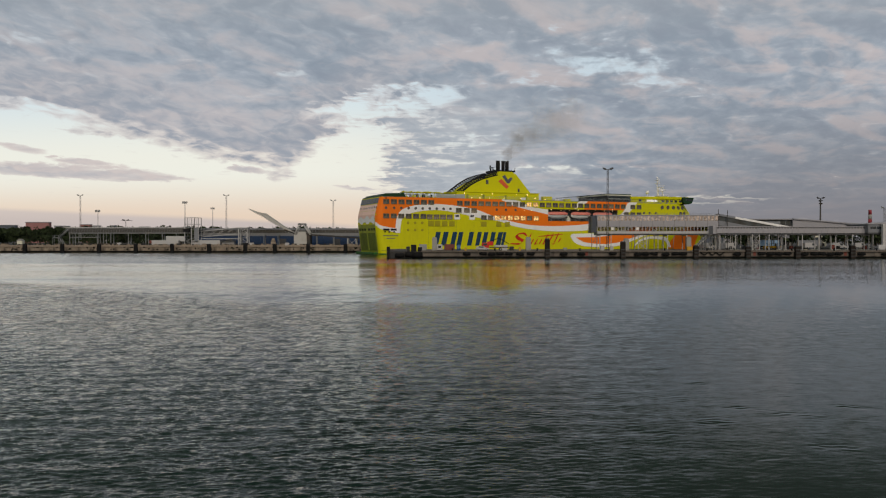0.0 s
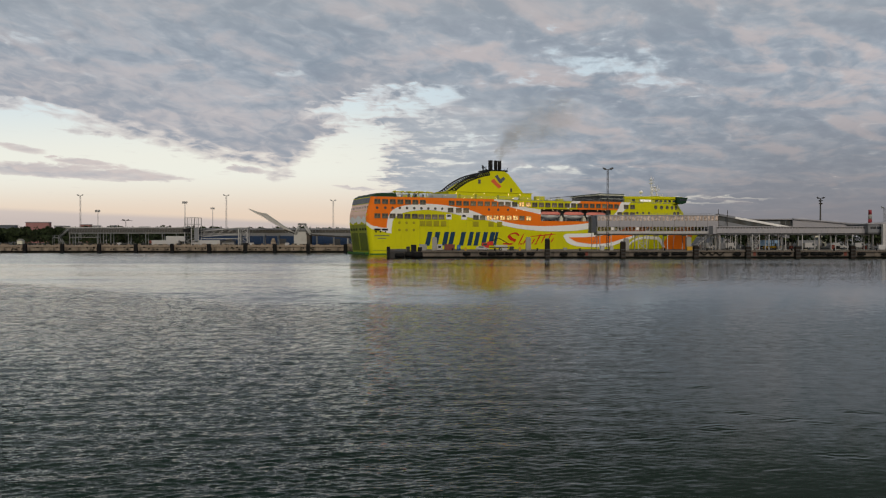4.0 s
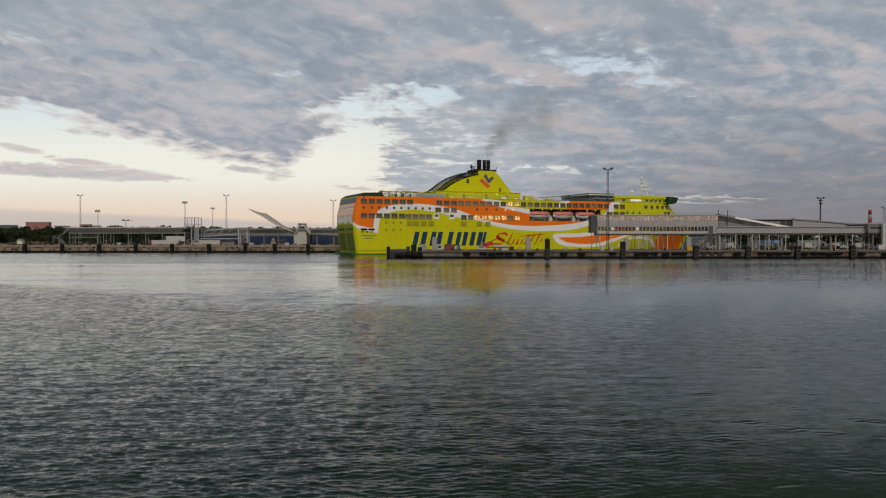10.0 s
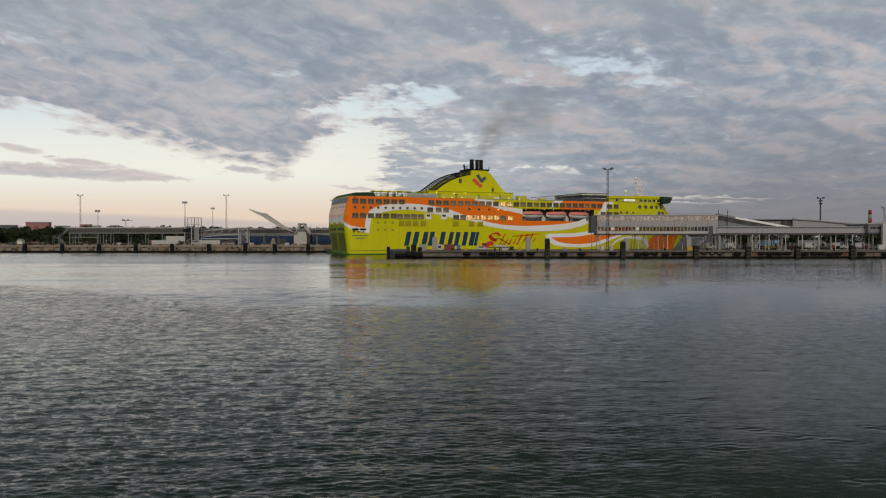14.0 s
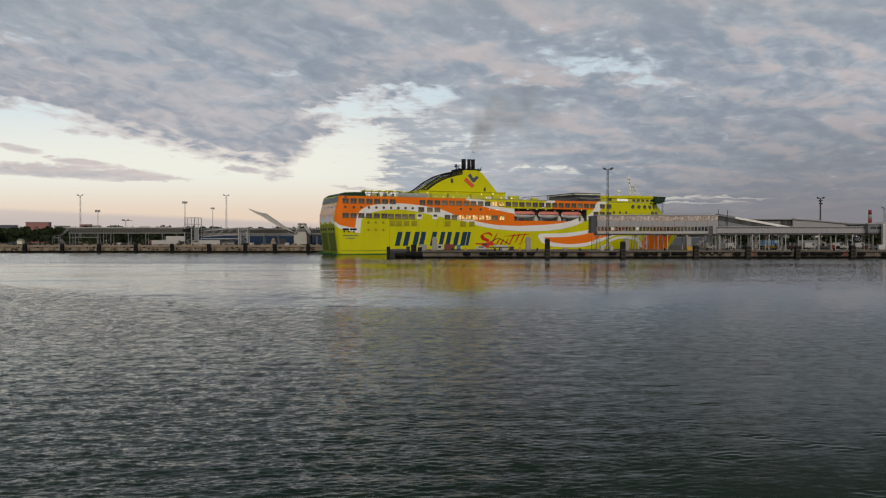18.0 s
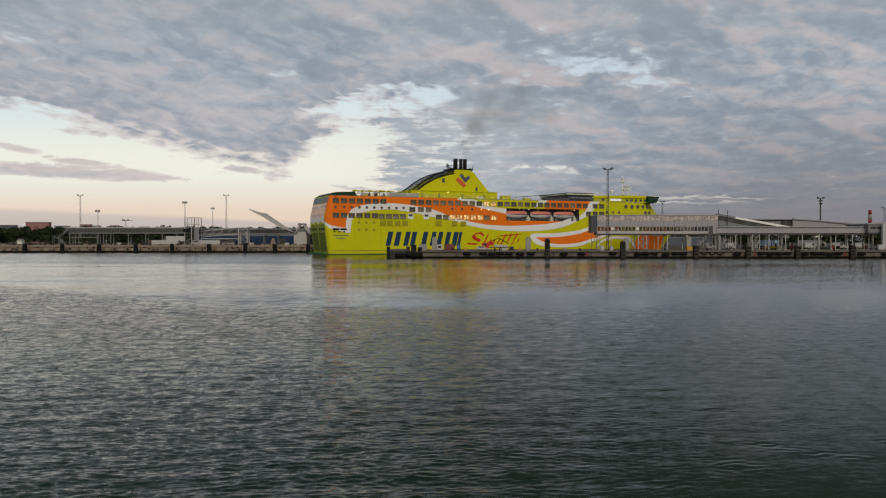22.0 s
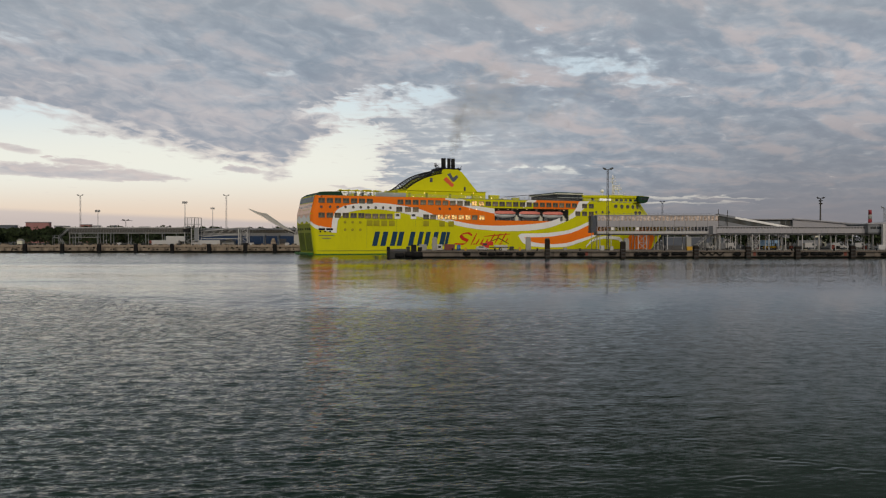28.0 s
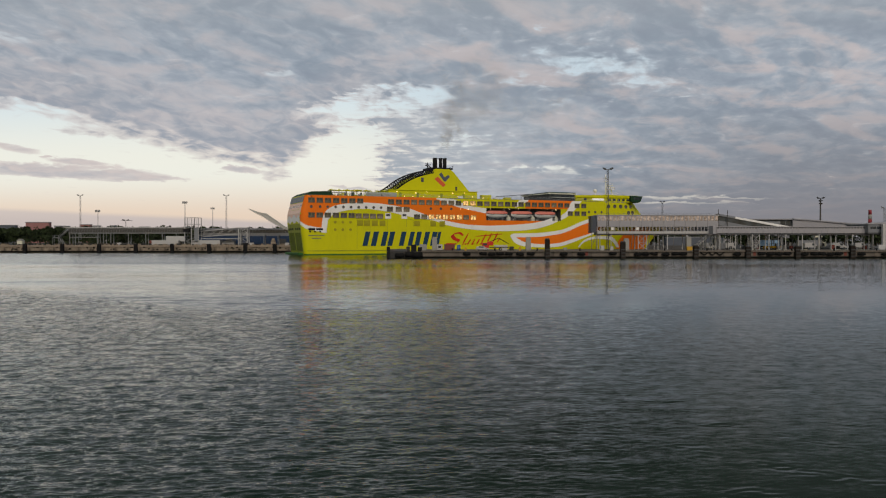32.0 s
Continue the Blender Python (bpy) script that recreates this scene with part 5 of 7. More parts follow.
def pier_gear():
    z = 2.4
    g = thing("generator", "white box generator with a dark grille on the pier", "machine", pose(-1.1, 250, z))
    part("case", boxes((-0.95, 0.95, -0.8, 0.8, 0.15, 1.95), bevel=0.08), OFFWHITE, g)
    part("grille", boxes((-0.45, 0.45, -0.86, -0.79, 0.8, 1.5)), BLACK, g)
    part("skid", boxes((-1.0, 1.0, -0.7, 0.7, 0, 0.15)), DARK_STEEL, g)
    container(pose(0.4, 252, z), FADED_RED, "small faded red container on the pier", 3.4, 2.0)
    t = thing("blue_tank", "upright blue plastic tank on the pier", "tank", pose(5.1, 250, z))
    bm = bmesh.new()
    rod(bm, (0, 0, 0), (0, 0, 1.6), 0.62, n=18)
    rod(bm, (0, 0, 1.6), (0, 0, 1.85), 0.6, 0.25, 18)
    part("tank_body", bm, BLUE, t)
    part("tank_band", boxes((-0.66, 0.66, -0.66, 0.66, 0.7, 0.78)), STEEL, t)
    # red mobile crane with a flat bed
    c = thing("crane_truck", "red crane truck with a dark boom on the pier", "truck", pose(12.7, 250, z))
    part("cab", boxes((0, 2.2, -1.1, 1.1, 0.7, 2.5), bevel=0.15), RED, c, "red driver's cab")
    part("cab_window", boxes((0.3, 1.5, -1.14, -1.08, 1.6, 2.3)), GLASS, c)
    part("crane_house", boxes((1.6, 3.6, -1.0, 1.0, 1.6, 2.9), bevel=0.15), RED, c)
    part("flat_bed", boxes((2.3, 8.6, -1.15, 1.15, 0.85, 1.15), bevel=0.04), GRIME, c)
    part("load", boxes((4.0, 8.2, -0.9, 0.9, 1.15, 1.75), bevel=0.08), OFFWHITE, c)
    part("boom", rods([((2.4, 0, 2.8), (5.4, 0, 4.0)), ((5.4, 0, 4.0), (8.6, 0, 2.2))], 0.13), BLACK, c)
    for x in (0.9, 5.9, 7.2):
        for y in (-0.95, 0.95):
            wheel(c, x, y, 0.45, 0.3)
    car(pose(10.5, 247, z), OFFWHITE, "small white car parked on the pier")
    for x, y, mat, w, h, lab in ((7.3, 248, YELLOW, 0.7, 0.9, "yellow barrier block on the pier"), (24.7, 247, YELLOW, 0.6, 1.1, "yellow barrier block on the pier"), (19.9, 248, OFFWHITE, 1.6, 0.8, "white crate on the pier"), (22.2, 249, GRIME, 1.4, 1.2, "dark crate on the pier"), (80.1, 250, YELLOW, 1.7, 1.2, "yellow machine cabinet on the pier"), (39.7, 250, STONE, 1.0, 0.8, "concrete block on the pier"), (51.6, 249, OFFWHITE, 1.2, 1.5, "white cabinet on the pier"), (54.6, 249, OFFWHITE, 1.0, 1.3, "white cabinet on the pier")):
        b = thing("crate" if "crate" in lab else "cabinet" if "cabinet" in lab else "block", lab, "box", pose(x, y, z))
        part("body", boxes((-w / 2, w / 2, -0.5, 0.5, 0, h), bevel=0.06), mat, b)
        part("lid", boxes((-w / 2 - 0.04, w / 2 + 0.04, -0.54, 0.54, h, h + 0.08), bevel=0.02), mat, b)


pier_gear()


def flood_mast(m, height, width, label, mat=None, solid=False, plate=False, stack=0, web=0.02):
    """A lattice or tube mast with floodlights at its head."""
    mat = mat or GRIME
    t = thing("floodlight_mast", label, "mast", m, "floodlight masts")
    w = width / 2
    if solid:
        bm = bmesh.new()
        rod(bm, (0, 0, 0), (0, 0, height), width * 0.6, width * 0.3, 10)
        part("pole", bm, mat, t)
    else:
        for x, y in ((-w, -w), (w, -w), (w, w), (-w, w)):
            part("leg", rods([((x * 1.25, y * 1.25, 0), (x * 0.75, y * 0.75, height))], 0.025 + web, 5), mat, t)
        n = int(height / (width * (1.4 if web < 0.03 else 0.9)))
        items = []
        for i in range(n):
            z0, z1 = height * i / n, height * (i + 1) / n
            for a, b in (((-w, -w), (w, -w)), ((w, -w), (w, w)), ((w, w), (-w, w)), ((-w, w), (-w, -w))):
                items += [((*a, z0), (*b, z1)), ((*a, z1), (*b, z1))]
        part("bracing", rods(items, web, 4), mat, t)
    if plate:
        part("lamp_board", boxes((-1.25, 1.25, -0.15, 0.15, height + 0.45, height + 0.75), bevel=0.05), mat, t)
        for i in range(8):
            part("floodlight", boxes((-1.2 + 0.63 * (i % 4), -0.75 + 0.63 * (i % 4), -0.5, -0.15, height + 0.7 * (i // 4), height + 0.45 + 0.7 * (i // 4)), bevel=0.05), mat, t)
    else:
        part("head_frame", boxes((-1.3, 1.3, -0.3, 0.3, height, height + 0.15)), mat, t)
        for sx in (-1, 1):
            bm = boxes((-0.55, 0.55, -0.4, 0.4, -0.2, 0.25), bevel=0.06)
            bm.transform(pose(sx * 1.15, -0.2, height + 0.35, 15, sx * -22, 0))
            part("floodlight", bm, mat, t)
    for k in range(stack):
        z = height - 1.2 - 1.3 * k
        part("head_frame", boxes((-0.75 + 0.1 * k, 0.75 - 0.1 * k, -0.3, 0.3, z, z + 0.12)), mat, t)
        for sx in (-1, 1):
            bm = boxes((-0.2, 0.2, -0.3, 0.3, -0.2, 0.25), bevel=0.05)
            bm.transform(pose(sx * (0.6 - 0.1 * k), -0.2, z + 0.3, 15, sx * -15, 0))
            part("floodlight", bm, mat, t)
    return t


flood_mast(pose(53.1, 248, 2.4), 26.0, 0.55, "grey lattice floodlight mast on the pier", mat=MAST_DARK)


# ---- glazed passenger gangways on the near pier ----
def band(parent, name, x0, x1, y, z0, z1, pitch, mat, frame_mat, gap=0.12):
    """A row of panes with mullions, facing the water."""
    n = max(1, round((x1 - x0) / pitch))
    w = (x1 - x0) / n
    pane = bpy.data.meshes.new(name)
    bm = boxes((gap / 2, w - gap / 2, -0.04, 0.04, z0 + 0.06, z1 - 0.06))
    bm.to_mesh(pane), bm.free()
    pane.materials.append(mat)
    mull = bpy.data.meshes.new("mullion")
    bm = boxes((-gap / 2, gap / 2, -0.09, 0.06, z0, z1))
    bm.to_mesh(mull), bm.free()
    mull.materials.append(frame_mat)
    for i in range(n):
        shared(name, pane, parent, pose(x0 + i * w, y, 0))
        shared("mullion", mull, parent, pose(x0 + i * w, y, 0))


def trestle(parent, x, y0, y1, z0, z1, brace=False, mat=None, w=3.0):
    mat = mat or POST
    for y in (y0, y1):
        part("leg", boxes((x - 0.11, x + 0.11, y - 0.11, y + 0.11, z0, z1)), mat, parent)
    part("cross_beam", boxes((x - 0.2, x + 0.2, y0 - 0.3, y1 + 0.3, z1 - 0.3, z1)), mat, parent)
    if brace:
        for y in (y0, y1):
            part("leg", boxes((x + w - 0.11, x + w + 0.11, y - 0.11, y + 0.11, z0, z1)), mat, parent)
        h = (z1 - z0) / 2
        items = []
        for k in range(2):
            a = z0 + k * h
            items += [((x, y0, a), (x + w, y0, a + h)), ((x + w, y0, a), (x, y0, a + h)), ((x, y0, a + h), (x + w, y0, a + h))]
        part("cross_brace", rods(items, 0.09, 5), mat, parent)


def main_gangway():
    g = thing("passenger_gangway", "long grey glazed passenger gangway raised over the pier", "gangway")
    x0, x1, y0, y1 = 53.8, 96.0, 268.0, 274.0
    lo, sill, head, mid, top = 8.0, 9.0, 10.4, 12.5, 14.6
    part("floor_beam", boxes((x0, x1, y0 + 0.3, y1 - 0.3, 7.5, lo)), DARK_STEEL, g, "dark underside beam")
    for i in range(11):
        w = (x1 - x0) / 11
        part("lower_panel", boxes((x0 + i * w + 0.02, x0 + (i + 1) * w - 0.02, y0 - 0.04, y0 + 0.12, lo, sill - 0.15), bevel=0.02), OFFWHITE, g, "off-white kick panel")
        part("wall_panel", boxes((x0 + i * w + 0.02, x0 + (i + 1) * w - 0.02, y0, y0 + 0.12, head, mid), bevel=0.02), PALE, g)
    band(g, "pane", x0, x1, y0 + 0.08, sill, head, 1.2, CLEAR, PALE, 0.26)
    band(g, "pane", x0, x1, y1 - 0.08, sill, head, 3.1, CLEAR, CLAD, 0.28)
    band(g, "upper_pane", x0, x1, y0 + 0.08, mid, top - 0.4, 1.3, SUNSET_GLASS, PALE, 0.3)
    part("back_wall", boxes((x0, x1, y1 - 0.15, y1, lo, sill)), CLAD, g)
    part("back_wall", boxes((x0, x1, y1 - 0.15, y1, head, top - 0.3)), CLAD, g)
    part("floor", boxes((x0, x1, y0 + 0.2, y1 - 0.2, lo, lo + 0.2)), DECK_GREY, g)
    part("upper_floor", boxes((x0, x1, y0 + 0.2, y1 - 0.2, mid - 0.2, mid)), DECK_GREY, g)
    part("roof", boxes((x0 - 0.3, x1 + 0.2, y0 - 0.3, y1 + 0.3, top - 0.4, top), bevel=0.1), PALE, g, "pale flat roof edge")
    for x in (59.1, 67.8):
        part("notice_board", boxes((x - 0.45, x + 0.45, y0 - 0.08, y0 - 0.02, 9.2, 10.2), bevel=0.02), WHITE, g, "white notice board")
    part("roof_rail", rods([((x0, y0 - 0.1, top + 0.5), (x1, y0 - 0.1, top + 0.5))] + [((x0 + 3 * i, y0 - 0.1, top), (x0 + 3 * i, y0 - 0.1, top + 0.5)) for i in range(15)], 0.04, 5), POST, g)
    for i in range(11):
        part("ledge_bracket", boxes((x0 + 2 + 3.84 * i, x0 + 2.2 + 3.84 * i, y0 - 0.2, y0, lo - 0.6, lo)), DARK_STEEL, g)
    # folding head that meets the ship
    h = part("docking_head", boxes((x0 - 2.1, x0 - 0.2, y0 + 0.2, y1 - 0.2, 8.4, 9.0), (x0 - 2.1, x0 - 0.2, y0 + 0.2, y1 - 0.2, 13.8, 14.2), (x0 - 1.7, x0 - 0.2, y0 + 0.3, y1 - 0.3, 9.0, 13.8), bevel=0.06), SLATE, g, "slate grey ribbed docking head")
    for i in range(6):
        part("rib", boxes((x0 - 2.15 + 0.33 * i, x0 - 2.0 + 0.33 * i, y0 - 0.1, y0 + 0.1, 8.3, 14.3)), SLATE, h)
        part("rib", boxes((x0 - 2.15 + 0.33 * i, x0 - 2.0 + 0.33 * i, y1 - 0.3, y1 - 0.1, 8.3, 14.3)), SLATE, h)
    part("head_rail", rods([((x0 - 2.0, y0, 8.2), (x0 - 2.0, y0, 2.4)), ((x0 - 0.4, y0, 8.2), (x0 - 0.4, y0, 2.4)), ((x0 - 2, y0, 5.4), (x0 - 0.4, y0, 5.4)), ((x0 - 2, y0, 3.4), (x0 - 0.4, y0, 7.4))], 0.08), POST, g)
    for x, b in ((54.8, False), (58.7, False), (68.2, True), (75.1, False), (78.4, False), (85.1, False), (91.8, False), (95.0, False)):
        trestle(g, x, y0 + 0.6, y1 - 0.6, 2.4, 7.5, b, OFFWHITE)
    for x in (65.8, 66.8, 71.7, 76.5, 80.4):
        part("drain_pipe", rods([((x, y0 + 1, 2.4), (x + 0.5, y0 + 1, 7.5))], 0.1), POST, g)
    # stair down to the pier
    s = thing("gangway_stair", "pale steel stair from the gangway down to the pier", "stair")
    a, b = (87.2, 3.0), (93.3, 8.2)
    for y in (265.6, 266.8):
        part("stringer", rods([((a[0], y, a[1]), (b[0], y, b[1]))], 0.14), OFFWHITE, s)
        part("handrail", rods([((a[0], y, a[1] + 1.0), (b[0], y, b[1] + 1.0))], 0.05), OFFWHITE, s)
    for i in range(22):
        t = i / 21
        part("tread", boxes((a[0] + (b[0] - a[0]) * t - 0.14, a[0] + (b[0] - a[0]) * t + 0.14, 265.6, 266.8, a[1] + (b[1] - a[1]) * t, a[1] + (b[1] - a[1]) * t + 0.05)), STEEL, s)
    for x in (a[0] + 0.1, (a[0] + b[0]) / 2, b[0]):
        part("stair_post", boxes((x - 0.08, x + 0.08, 266.0, 266.4, 2.4, 2.4 + 0.6 + (x - a[0]) / (b[0] - a[0]) * 5.2)), OFFWHITE, s)
    for k in range(6):
        x, z = a[0] + (b[0] - a[0]) * k / 6, a[1] + (b[1] - a[1]) * k / 6
        part("side_brace", rods([((x, 265.6, z), (x + 1.0, 265.6, z + 1.86)), ((x, 265.6, z + 1.0), (x + 1.0, 265.6, z + 0.86))], 0.05, 5), OFFWHITE, s)


main_gangway()


def front_gangway():
    g = thing("passenger_gangway", "pale panelled gangway on posts along the terminal", "gangway")
    y0, y1 = 258.0, 262.0
    x0, x1 = 91.8, 142.7
    lo, top = 8.08, 10.35
    part("floor_beam", boxes((x0, x1, y0 + 0.2, y1 - 0.2, lo - 0.5, lo)), DARK_STEEL, g, "dark underside beam")
    n = 26
    w = (x1 - x0) / n
    for i in range(n):
        part("wall_panel", boxes((x0 + i * w + 0.015, x0 + (i + 1) * w - 0.015, y0, y0 + 0.1, lo, top - 0.75), bevel=0.015), PALE, g)
    for i in range(n * 2):
        part("slot_window", boxes((x0 + i * w / 2 + 0.22, x0 + (i + 1) * w / 2 - 0.22, y0 + 0.02, y0 + 0.08, top - 0.68, top - 0.38)), GLASS, g)
    part("window_rail", boxes((x0, x1, y0 + 0.05, y0 + 0.16, top - 0.75, top - 0.3)), PALE, g)
    part("roof", boxes((x0 - 0.2, x1 + 0.3, y0 - 0.2, y1 + 0.2, top - 0.3, top), bevel=0.08), PALE, g)
    part("back_wall", boxes((x0, x1, y1 - 0.1, y1, lo, top - 0.3)), PALE, g)
    part("docking_head", boxes((x0 - 1.3, x0 - 0.1, y0 - 0.2, y1 + 0.2, lo - 0.3, top + 0.2), bevel=0.1), PALE, g, "pale ribbed docking head")
    xs = [x0 + 1 + i * 5.6 for i in range(10)]
    for i, x in enumerate(xs):
        trestle(g, x, y0 + 0.5, y1 - 0.5, 2.4, lo - 0.5, i in (2,), OFFWHITE, 2.4)
    for x in (93.6, 95.1, 96.9, 98.5, 100.4, 104.0, 113.1, 119.9, 127.0):
        part("leg", rods([((x, y0 + 1.2, 2.4), (x, y0 + 1.2, lo - 0.5))], 0.09), OFFWHITE, g)
    for i in range(17):
        part("floor_joist", boxes((x0 + 1 + 3.0 * i, x0 + 1.25 + 3.0 * i, y0 - 0.15, y1 + 0.15, lo - 0.75, lo - 0.5)), DARK_STEEL, g)
    # end building of the terminal
    b = thing("terminal_building", "grey terminal end building with a window band", "building")
    ex0, ex1, ey = 141.6, 185.0, 256.0
    part("wall", boxes((ex0, ex1, ey, ey + 14, 8.25, 11.26)), CLAD, b)
    band(b, "pane", ex0 + 0.5, ex0 + 26, ey - 0.02, 9.38, 10.32, 2.2, GLASS, CLAD, 0.2)
    bm = bmesh.new()
    prism(bm, [(ex0 - 0.4, 11.26), (ex0 + 8, 11.82), (ex1, 12.58), (ex1, 11.26 - 0.3), (ex0 - 0.4, 11.26 - 0.3)], ey - 0.4, ey + 14.4)
    part("roof", bm, PALE, b, "pale sloping roof")
    part("floor_beam", boxes((ex0, ex1, ey + 0.3, ey + 13.5, 8.25 - 0.5, 8.25)), DARK_STEEL, b)
    for x in (ex0 + 2, ex0 + 8, ex0 + 14, ex0 + 22, ex0 + 32):
        part("column", boxes((x - 0.16, x + 0.16, ey + 0.7, ey + 1.0, 2.4, 8.25 - 0.5)), POST, b)
        part("column", boxes((x - 0.16, x + 0.16, ey + 12, ey + 12.3, 2.4, 8.25 - 0.5)), POST, b)
    part("white_duct", boxes((145.3, 145.3 + 1.1, 254, 255.2, 3.2, 11.03), bevel=0.15), OFFWHITE, b, "white upright duct")
    part("duct_elbow", boxes((145.3 - 1.4, 145.3 + 1.0, 253.8, 255.4, 2.4, 4.2), bevel=0.4), OFFWHITE, b)


front_gangway()


def terminal():
    """Buildings and the sloping covered way behind the gangways."""
    b = thing("terminal_hall", "low grey terminal hall with a curved roof", "building")
    y0 = 300.0
    x0, x1 = 113.4, 166.8
    roof = [(136.5, 13.74), (144.7, 13.19), (155.7, 12.20), (165.9, 11.54)]
    bm = bmesh.new()
    prism(bm, [(roof[0][0], 8.23), *roof, (roof[-1][0], 8.23)], y0, y0 + 30)
    part("wall", bm, PALE, b)
    for a, c in zip(roof, roof[1:]):
        bm = bmesh.new()
        prism(bm, [(a[0], a[1] + 0.05), (a[0], a[1] + 0.45), (c[0], c[1] + 0.45), (c[0], c[1] + 0.05)], y0 - 0.6, y0 + 30.6)
        part("roof_edge", bm, PALE, b)
    part("glazed_front", boxes((121.5, 136.5, y0 + 1, y0 + 25, 10.43, 13.74)), DARK_STEEL, b, "dark glazed upper front")
    band(b, "pane", 121.5, 136.5, y0 + 0.9, 11.76, 13.30, 2.4, GLASS, CLAD, 0.2)
    part("roof_edge", boxes((120.4, 137.0, y0, y0 + 26, 13.74, 14.05)), PALE, b)
    part("lower_wall", boxes((x0, x1, y0 + 6, y0 + 28, 8.23, 10.65)), CLAD, b)
    for i in range(9):
        x = x0 + 1 + i * 6.2
        for y in (y0 + 1, y0 + 20):
            part("column", boxes((x - 0.13, x + 0.13, y, y + 0.26, 2.4, 8.23)), POST, b)
    # sloping covered way
    s = thing("covered_way", "sloping white-roofed covered way with dark glazing", "gangway")
    pts = [(99.3, 15.20), (105.1, 14.18), (110.8, 13.16), (116.5, 12.14), (121.8, 11.20), (124.7, 10.71)]
    for a, c in zip(pts, pts[1:]):
        bm = bmesh.new()
        prism(bm, [(a[0], a[1] - 0.75), (a[0], a[1]), (c[0], c[1]), (c[0], c[1] - 0.75)], 276.5, 280.6)
        part("roof_panel", bm, CLAD if a[0] < 104 else WHITE, s, "grey framed roof head" if a[0] < 104 else "white sloping roof")
        bm = bmesh.new()
        prism(bm, [(a[0], a[1] - 2.4), (a[0], a[1] - 0.75), (c[0], c[1] - 0.75), (c[0], c[1] - 2.4)], 276.9, 280.2)
        part("side_glazing", bm, GLASS, s)
        bm = bmesh.new()
        prism(bm, [(a[0], a[1] - 4.2), (a[0], a[1] - 2.4), (c[0], c[1] - 2.4), (c[0], c[1] - 4.2)], 276.8, 280.3)
        part("side_panel", bm, CLAD, s)
    for x in (pts[0][0] + 0.5, pts[2][0], pts[4][0]):
        part("leg", boxes((x - 0.13, x + 0.13, 277.2, 277.46, 2.38, 9)), POST, s)
        part("leg", boxes((x - 0.13, x + 0.13, 279.4, 279.66, 2.38, 9)), POST, s)
    j = thing("link_corridor", "grey link corridor with dark glazing", "gangway")
    lx0, lx1 = 104.9, 116.3
    part("body", boxes((lx0 - 4, lx1 + 8, 283.5, 287, 10.57, 12.64)), CLAD, j)
    part("glazing", boxes((lx0 - 4, lx0 + 2, 283.4, 287, 12.64, 13.89)), GLASS, j)
    part("roof", boxes((lx0 - 4.3, lx0 + 2.2, 283.1, 287.3, 13.89, 14.14)), PALE, j)
    for x in (lx0 - 3, lx0 + 4, lx0 + 11, lx1 + 6):
        part("leg", boxes((x - 0.13, x + 0.13, 284, 284.26, 2.38, 10.57)), POST, j)
        part("leg", boxes((x - 0.13, x + 0.13, 286, 286.26, 2.38, 10.57)), POST, j)
    for x, z in ((98.8, 16.76), (102.1, 16.56)):
        p = thing("vent_pole", "thin dark pole behind the gangway", "pole", pose(x, 276, 2.38), "thin poles")
        part("tube", rods([((0, 0, 0), (0, 0, z - 2.38))], 0.11), GRIME, p)


terminal()
flood_mast(pose(166.8, 340, 2.38), 24.05 - 2.38, 0.8, "dark floodlight mast with stacked lamps", mat=GRIME, solid=True, stack=2)
flood_mast(pose(189.5, 330, 2.38), 19.39 - 2.38, 0.9, "grey twin floodlight mast beside the terminal", mat=POST)
flood_mast(pose(136.9, 480, 2.38), 27.0, 0.8, "distant grey floodlight mast", mat=GRIME)


def chimney():
    c = thing("striped_chimney", "tall red and white striped chimney far behind", "chimney", pose(388.6, 700, 2.38))
    h = 0
    bands = [(17.9, STONE), (4.3, RED_FAR), (4.3, STONE), (4.3, RED_FAR)]
    for k, (d, mat) in enumerate(bands):
        bm = bmesh.new()
        rod(bm, (0, 0, h), (0, 0, h + d), 1.75 - 0.1 * k, 1.65 - 0.1 * k, 16)
        part("chimney_band", bm, mat, c)
        h += d


RED_FAR = surface("chimney_red", (0.24, 0.028, 0.035), 0.7, stain=(0.25, 0.06, 0.05), dirt=0.4)
chimney()
for x, y, mat, lab in ((136.5, 291, OFFWHITE, "white delivery van under the gangway"), (147.0, 291, OFFWHITE, "white delivery van under the gangway"), (155.6, 292, OFFWHITE, "white delivery van under the gangway"), (110.1, 297, CLAD, "grey van behind the gangway posts")):
    van(pose(x, y, 2.38), mat, lab)
van(pose(93.5, 279, 2.4), OFFWHITE, "white delivery van parked on the pier")
van(pose(102.7, 280, 2.4), OFFWHITE, "white delivery van parked on the pier")
container(pose(98.8, 281, 2.4), CLAD, "grey container on the pier", 4.0, 2.4)
trailer(pose(136.5, 296, 2.38), CLAD, "grey truck trailer parked under the gangway", 8.5)
trailer(pose(120.6, 294, 2.38), BLUE_PALE, "pale blue truck trailer behind the gangway", 7.5, OFFWHITE)
for x, mat, lab in ((156.9, CLAD, "grey car parked beside the terminal"), (163.2, GRIME, "dark car parked beside the terminal"), (153.5, OFFWHITE, "white car parked beside the terminal")):
    car(pose(x, 287 if lab[0] == "g" else 299, 2.38), mat, lab)


